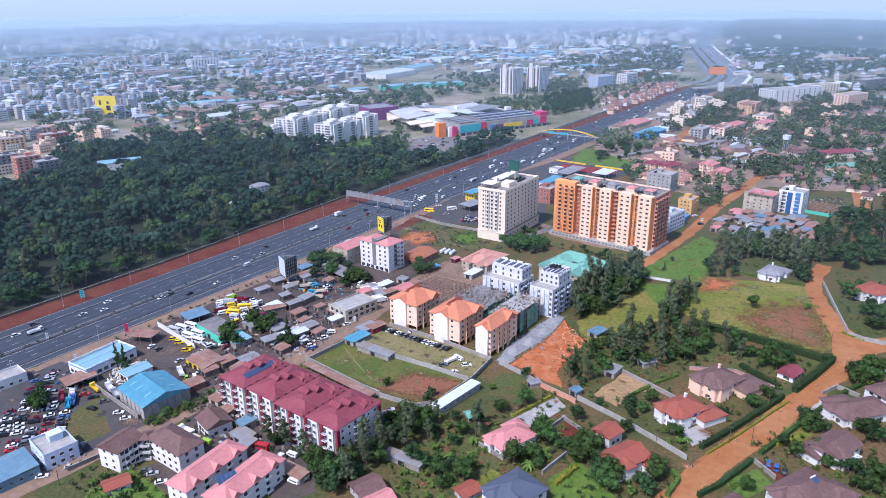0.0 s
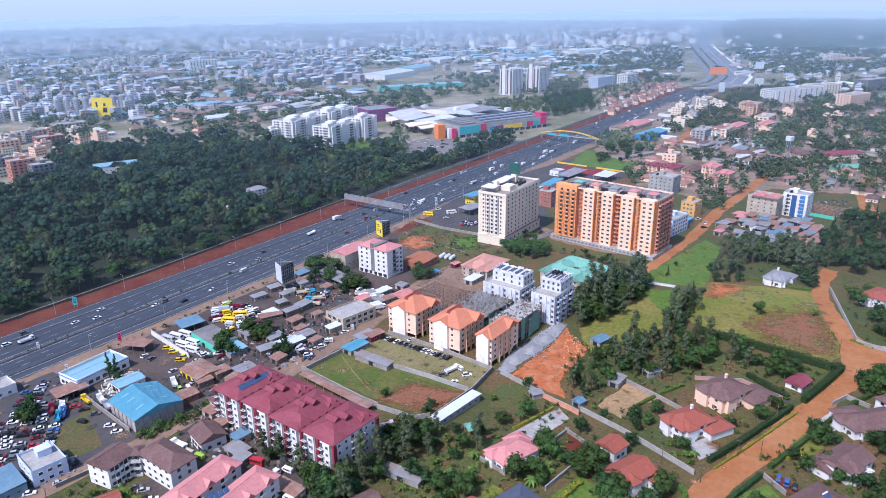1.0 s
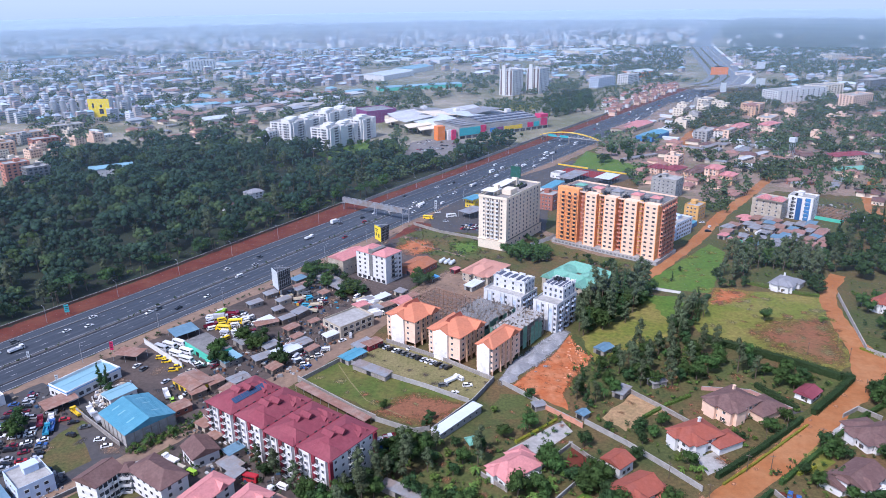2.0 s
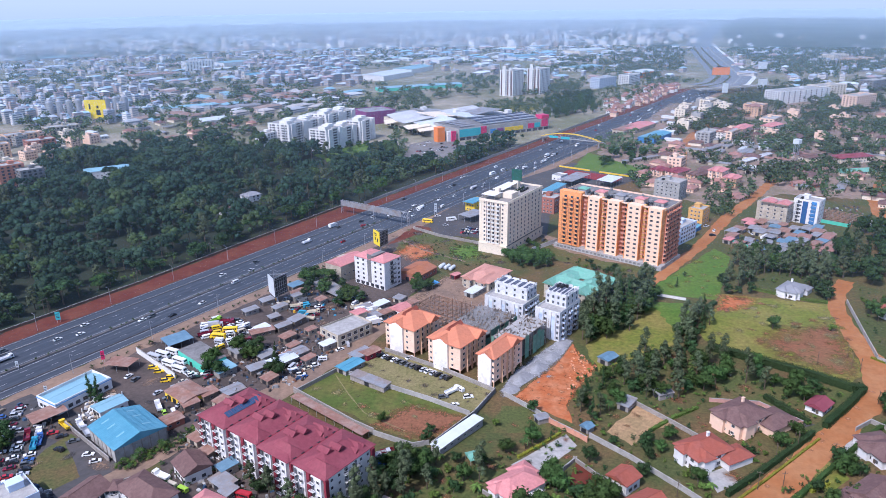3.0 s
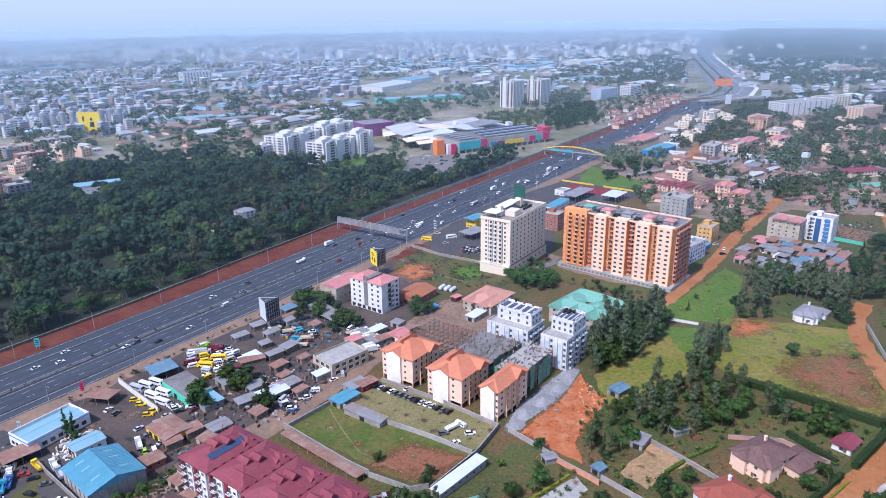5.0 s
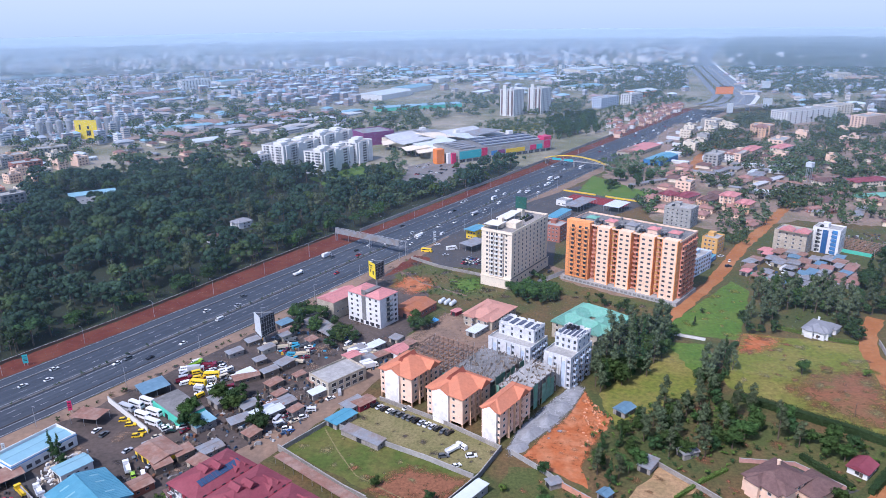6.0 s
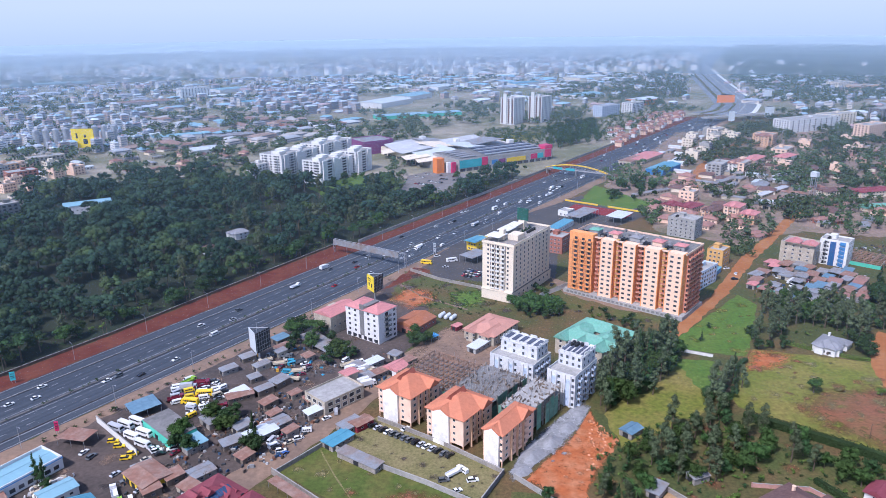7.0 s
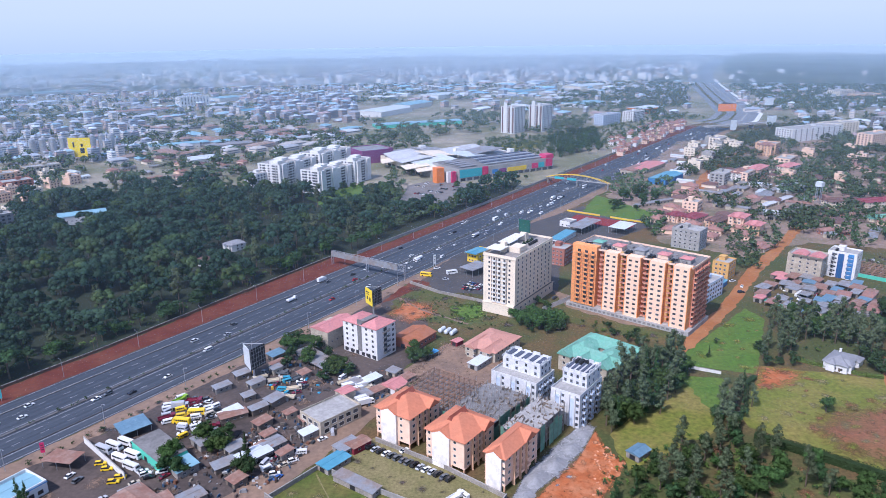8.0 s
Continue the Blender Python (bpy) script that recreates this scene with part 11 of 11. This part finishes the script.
# ---- far town and far trees ----
def town(name, places, label, colors, seed, lo, hi, floors, halls=0.0, bands=True):
    """Small far buildings: walls, window bands and roofs, joined."""
    rnd = random.Random(seed)
    bw, bg, br = bmesh.new(), bmesh.new(), bmesh.new()
    for x, y in places:
        w, d, n = rnd.uniform(lo, hi), rnd.uniform(lo, hi) * 0.7, rnd.randint(*floors)
        if rnd.random() < halls:
            w, d, n = rnd.uniform(24, 60), rnd.uniform(12, 26), rnd.choice((1, 1, 2))
        h, r = n * 3.0, radians(45 + rnd.choice((0, 8, 90)))
        box(bw, x, y, 0, w, d, h, rz=r)
        for f in range(n if bands else 0):
            box(bg, x, y, f * 3.0 + 1.1, w + 0.12, d * 0.78, 1.2, rz=r)
            box(bg, x, y, f * 3.0 + 1.1, w * 0.78, d + 0.12, 1.2, rz=r)
        if n <= 2 or rnd.random() < 0.3:
            vs = box(br, x, y, h + 0.004, w + 1.2, d + 1.2, 2.2, rz=r, top=0.45)
        else:
            box(br, x, y, h + 0.004, w * 0.98, d * 0.98, 0.5, rz=r)
            box(br, x + 1, y, h + 0.51, w * 0.3, d * 0.35, 2.2, rz=r)
    ob = thing(name, (0, 0), 0, label, "buildings", "", "stuff")
    part("walls", bw, palette_mat("town_walls_" + str(seed), colors[0]), ob)
    if not bands:
        bg.free()
    else:
        # far panes lightened: haze over dark glass is put into their colour
        part("windows", bg, palette_mat("town_windows_" + str(seed), [(0.22, 0.25, 0.30), (0.16, 0.19, 0.24)], rough=0.3), ob)
    part("roofs", br, palette_mat("town_roofs_" + str(seed), colors[1]), ob)


PALEWALLS = [(0.60, 0.55, 0.50), (0.48, 0.40, 0.36), (0.74, 0.72, 0.69), (0.50, 0.37, 0.32), (0.42, 0.42, 0.44), (0.66, 0.58, 0.50)]
# a pale blue haze cast is put into these roof colours
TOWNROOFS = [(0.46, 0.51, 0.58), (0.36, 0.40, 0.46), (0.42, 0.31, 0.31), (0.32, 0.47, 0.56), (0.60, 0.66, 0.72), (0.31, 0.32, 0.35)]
# extra white put in so these far walls read as sunlit
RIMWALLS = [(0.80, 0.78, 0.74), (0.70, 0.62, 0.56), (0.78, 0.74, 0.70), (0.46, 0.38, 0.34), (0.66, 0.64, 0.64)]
BROWNWALLS = [(0.30, 0.23, 0.20), (0.36, 0.30, 0.27), (0.25, 0.22, 0.22), (0.40, 0.34, 0.30)]
ESTATEWALLS = [(0.62, 0.50, 0.42), (0.66, 0.58, 0.52), (0.56, 0.40, 0.34), (0.60, 0.56, 0.54), (0.46, 0.36, 0.33)]
DEPOTROOFS = [(0.34, 0.36, 0.38), (0.26, 0.17, 0.14), (0.48, 0.50, 0.52), (0.30, 0.22, 0.18), (0.22, 0.38, 0.46), (0.40, 0.38, 0.36)]
WORKROOFS = [(0.62, 0.64, 0.64), (0.30, 0.50, 0.60), (0.56, 0.60, 0.62), (0.24, 0.44, 0.58), (0.45, 0.45, 0.44)]
rp = random.Random(51)


def clear_of_road(p):
    o = ACR.x * p[0] + ACR.y * p[1]
    if -420 < o < -300 and p[1] < 1500:
        return False
    for (x1, y1), (x2, y2) in (((500, 1330), (600, 1650)), ((600, 1650), (700, 1960)), ((700, 1960), (850, 2300)), ((850, 2300), (1010, 2800)), ((1010, 2800), (1225, 3335)), ((1225, 3335), (1850, 4690))):
        if y1 <= p[1] <= y2 and abs(p[0] - (x1 + (x2 - x1) * (p[1] - y1) / (y2 - y1))) < 55:
            return False
    return True


mid = scatter([(-629.8, 1014.8), (-817.0, 1335.0), (-565.4, 1445.1), (-440.0, 1150.0), (-423.6, 1002.8)], 19, rp, 150)
town("dense_town", mid, "dense mid-rise town blocks in grey and brown", (PALEWALLS, TOWNROOFS), 1, 9, 16, (3, 6), 0.08)
flats = scatter([(-346.9, 1427.2), (-155.7, 1411.7), (-223.2, 1941.3), (-456.8, 1900.8)], 21, rp, 120)
town("dense_town", flats, "packed brown mid-rise flats beside factories", (BROWNWALLS, TOWNROOFS), 5, 12, 22, (4, 6), 0.05)
depots = scatter([(-423.6, 1002.8), (-540.0, 1400.0), (-148.4, 1341.3), (-124.8, 1116.0), (-306.7, 1071.4)], 32, rp, 110)
town("depots", depots, "low depots and yards under grey and rusty roofs", (PALEWALLS, DEPOTROOFS), 6, 12, 26, (1, 2), 0.6)
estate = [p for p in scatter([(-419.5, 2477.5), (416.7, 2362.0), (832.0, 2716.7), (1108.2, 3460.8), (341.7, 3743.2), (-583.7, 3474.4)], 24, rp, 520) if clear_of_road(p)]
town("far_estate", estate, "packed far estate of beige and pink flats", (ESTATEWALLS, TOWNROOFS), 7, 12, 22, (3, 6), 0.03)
works = scatter([(-204.1, 1873.8), (328.0, 1848.4), (441.1, 2046.1), (399.0, 2364.4), (-259.5, 2403.2)], 40, rp, 70)
town("factory_roofs", works, "factory halls under pale and blue roofs", (PALEWALLS, WORKROOFS), 8, 24, 44, (1, 2), 0.7)
west = scatter([(-1128.5, 1399.8), (-1959.2, 2475.5), (-254.2, 2352.7), (-155.7, 1411.8), (-572.8, 1464.7)], 27, rp, 420)
town("far_town", west, "far town of mixed flats and sheds", (PALEWALLS, TOWNROOFS), 2, 9, 20, (1, 5), 0.3)
east = [p for p in scatter([(48.6, 1602.5), (-237.2, 2190.2), (-254.2, 2352.7), (747.4, 2316.6), (1302.5, 2146.3), (895.0, 1172.7), (632.5, 1013.2), (620.1, 1394.0), (475.7, 1454.9), (236.2, 1379.9)], 30, rp, 330) if clear_of_road(p)]
town("far_town", east, "far town beyond the interchange", (PALEWALLS, TOWNROOFS), 3, 9, 22, (1, 4), 0.2)
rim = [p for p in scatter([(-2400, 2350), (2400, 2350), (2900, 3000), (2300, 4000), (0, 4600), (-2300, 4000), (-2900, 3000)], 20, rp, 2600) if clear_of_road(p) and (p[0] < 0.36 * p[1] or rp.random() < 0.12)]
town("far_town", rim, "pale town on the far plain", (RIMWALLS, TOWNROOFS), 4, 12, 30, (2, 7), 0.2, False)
KINDS = ("far_a",)
woods = [p for p in clumped([(-542.8, 866.0), (-959.9, 1579.4), (-621.9, 1664.8), (-155.7, 1411.8), (85.9, 1599.0), (418.1, 2010.8), (672.1, 2077.7), (415.5, 1365.3), (72.1, 1164.3), (-118.9, 1059.7), (-215.8, 893.5), (-373.0, 875.4)], 170, 14, 34, rp) if clear_of_road(p)]
joined("far_trees", [(rp.choice(KINDS), p, rp.uniform(0.7, 1.6)) for p in woods], "scattered trees among far buildings")
KINDS = ("far_c", "far_b")
woods = [p for p in clumped([(234.8, 709.0), (231.3, 827.2), (383.1, 1055.1), (601.3, 1350.2), (873.3, 1420.4), (597.7, 808.9), (346.1, 473.5), (384.5, 593.8), (312.4, 615.7), (287.7, 682.0)], 165, 14, 18, rp) if clear_of_road(p)]
for kind in KINDS:
    joined("garden_trees", [(kind, p, rp.uniform(0.8, 1.5)) for p in woods[KINDS.index(kind)::2]], "leafy trees among low houses")
KINDS = ("far_a",)
woods = [p for p in clumped([(660.8, 1545.6), (864.9, 2204.3), (1327.6, 2188.7), (1764.4, 2042.3), (1049.2, 1313.8), (873.3, 1420.4)], 110, 16, 45, rp) if clear_of_road(p)]
joined("far_trees", [(rp.choice(KINDS), p, rp.uniform(0.7, 1.45)) for p in woods], "far wooded hillside beyond the interchange")
woods = [p for p in clumped([(-1356.4, 1613.7), (-2159.2, 2605.2), (-259.6, 2403.5), (747.4, 2316.6), (672.1, 2077.7), (-177.9, 1623.5)], 120, 14, 55, rp) if clear_of_road(p)]
joined("far_trees", [(rp.choice(KINDS), p, rp.uniform(0.7, 1.45)) for p in woods], "tree clumps over the far plain")


woods = [p for p in scatter([(-2400, 2350), (2400, 2350), (2900, 3000), (2300, 4000), (0, 4600), (-2300, 4000), (-2900, 3000)], 34, rp, 650) if clear_of_road(p)]
joined("far_trees", [(rp.choice(KINDS), p, rp.uniform(1.0, 2.2)) for p in woods], "tree belts across the far plain")

woods = [p for p in scatter([(847.0, 1960.0), (1210.9, 1991.3), (2656.2, 4435.5), (2344.2, 4982.3), (1369.0, 3521.2)], 24, rp, 620) if clear_of_road(p)]
joined("far_trees", [("far_a", p, rp.uniform(1.2, 2.2)) for p in woods], "wooded far hillside east of the interchange")

# woods round the interchange
for poly, gap, most, lo, hi, t in (
        ([(432.5, 1896.3), (790.0, 2560.0), (722.0, 2226.7), (560.0, 1607.1), (512.6, 1615.6), (389.3, 1607.2)], 15, 420, 0.9, 1.6, "trees between factories and the interchange"),
        ([(679.2, 1541.0), (788.2, 1928.4), (958.0, 2495.1), (1900.0, 2700.0), (899.0, 1516.1), (723.9, 1437.1)], 17, 900, 1.0, 1.8, "woods on the slope east of the interchange"),
        ([(958.0, 2495.1), (1213.7, 3183.2), (1780.0, 4400.0), (2650.0, 4420.0), (1900.0, 2700.0)], 30, 800, 1.6, 2.6, "far woods beyond the interchange"),
        ([(481.7, 2846.7), (1150.0, 3750.0), (950.0, 3080.0), (428.3, 2535.5)], 24, 260, 1.2, 2.0, "tree belt before a far estate")):
    woods = [p for p in scatter(poly, gap, rp, most) if clear_of_road(p)]
    joined("far_trees", [("far_a", p, rp.uniform(lo, hi)) for p in woods], t)
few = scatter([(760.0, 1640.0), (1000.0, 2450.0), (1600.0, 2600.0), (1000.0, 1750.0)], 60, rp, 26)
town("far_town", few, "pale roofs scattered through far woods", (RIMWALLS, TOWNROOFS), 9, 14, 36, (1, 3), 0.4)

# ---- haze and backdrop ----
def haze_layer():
    """Added sheet imitating haze over the far town: it scatters sun and sky light, opacity grows outwards."""
    m = bpy.data.materials.new("thin_haze")
    m.use_nodes = True
    n, l = m.node_tree.nodes, m.node_tree.links
    n.remove(n["Principled BSDF"])
    co = n.new("ShaderNodeTexCoord").outputs["Object"]

    def calc(op, a, b=None):
        k = n.new("ShaderNodeMath")
        k.operation = op
        for i, v in enumerate((a, b)):
            if v is not None and isinstance(v, float):
                k.inputs[i].default_value = v
            elif v is not None:
                l.new(v, k.inputs[i])
        return k.outputs[0]
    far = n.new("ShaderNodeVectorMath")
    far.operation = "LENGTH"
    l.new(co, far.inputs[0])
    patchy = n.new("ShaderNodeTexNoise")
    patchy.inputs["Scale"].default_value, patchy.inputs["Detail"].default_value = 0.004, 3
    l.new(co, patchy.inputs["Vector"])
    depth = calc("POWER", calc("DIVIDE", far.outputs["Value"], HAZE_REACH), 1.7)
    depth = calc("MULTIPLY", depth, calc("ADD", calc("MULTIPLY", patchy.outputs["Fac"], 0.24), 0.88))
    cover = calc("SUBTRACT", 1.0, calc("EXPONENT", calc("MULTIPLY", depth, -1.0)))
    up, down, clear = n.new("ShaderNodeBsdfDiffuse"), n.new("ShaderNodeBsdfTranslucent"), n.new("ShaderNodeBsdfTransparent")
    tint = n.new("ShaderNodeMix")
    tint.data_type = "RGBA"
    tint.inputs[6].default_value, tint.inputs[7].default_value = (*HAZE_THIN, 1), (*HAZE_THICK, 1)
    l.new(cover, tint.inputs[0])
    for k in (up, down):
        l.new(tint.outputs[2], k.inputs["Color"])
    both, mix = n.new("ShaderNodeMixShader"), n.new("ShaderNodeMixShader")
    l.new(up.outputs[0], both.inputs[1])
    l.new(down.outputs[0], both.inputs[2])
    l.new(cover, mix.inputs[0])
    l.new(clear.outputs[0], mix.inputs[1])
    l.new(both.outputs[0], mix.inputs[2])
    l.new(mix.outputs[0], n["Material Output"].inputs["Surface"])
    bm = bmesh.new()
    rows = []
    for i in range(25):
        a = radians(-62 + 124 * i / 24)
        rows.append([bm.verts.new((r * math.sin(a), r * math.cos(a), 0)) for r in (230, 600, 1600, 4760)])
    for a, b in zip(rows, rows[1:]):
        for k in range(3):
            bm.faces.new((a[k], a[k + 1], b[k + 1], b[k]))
    ob = tagged(new("haze_layer", mesh(bm, "haze_layer", m)), "flat translucent sheet imitating bluish haze over the far town", "haze", "", "structure")
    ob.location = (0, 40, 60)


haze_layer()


def backdrop():
    """A glowing arc for the sky just above the far plain, haze tones in its gradient."""
    m = bpy.data.materials.new("far_sky")
    m.use_nodes = True
    n, l = m.node_tree.nodes, m.node_tree.links
    n.remove(n["Principled BSDF"])
    sep = n.new("ShaderNodeSeparateXYZ")
    l.new(n.new("ShaderNodeTexCoord").outputs["Object"], sep.inputs[0])
    rng = n.new("ShaderNodeMapRange")
    rng.inputs[1].default_value, rng.inputs[2].default_value = 0.0, 500.0
    l.new(sep.outputs[2], rng.inputs[0])
    cr = n.new("ShaderNodeValToRGB")
    e = cr.color_ramp.elements
    e[0].position, e[0].color = 0.0, (0.415, 0.525, 0.635, 1)
    e[1].position, e[1].color = 1.0, (0.500, 0.590, 0.700, 1)
    for at, c in ((0.12, (0.420, 0.528, 0.635)), (0.30, (0.465, 0.565, 0.660)), (0.5, (0.505, 0.595, 0.680)), (0.7, (0.525, 0.610, 0.695))):
        e.new(at).color = (*c, 1)
    l.new(rng.outputs[0], cr.inputs[0])
    em = n.new("ShaderNodeEmission")
    l.new(cr.outputs[0], em.inputs["Color"])
    l.new(em.outputs[0], n["Material Output"].inputs["Surface"])
    bm = bmesh.new()
    rows = []
    for i in range(49):
        a = radians(-62 + 124 * i / 48)
        rows.append([bm.verts.new((4700 * math.sin(a), 4700 * math.cos(a), z)) for z in (-1, 700)])
    for a, b in zip(rows, rows[1:]):
        bm.faces.new((a[0], a[1], b[1], b[0]))
    tagged(new("backdrop", mesh(bm, "backdrop", m)), "pale hazy sky over the far plain", "backdrop", "", "structure")


backdrop()
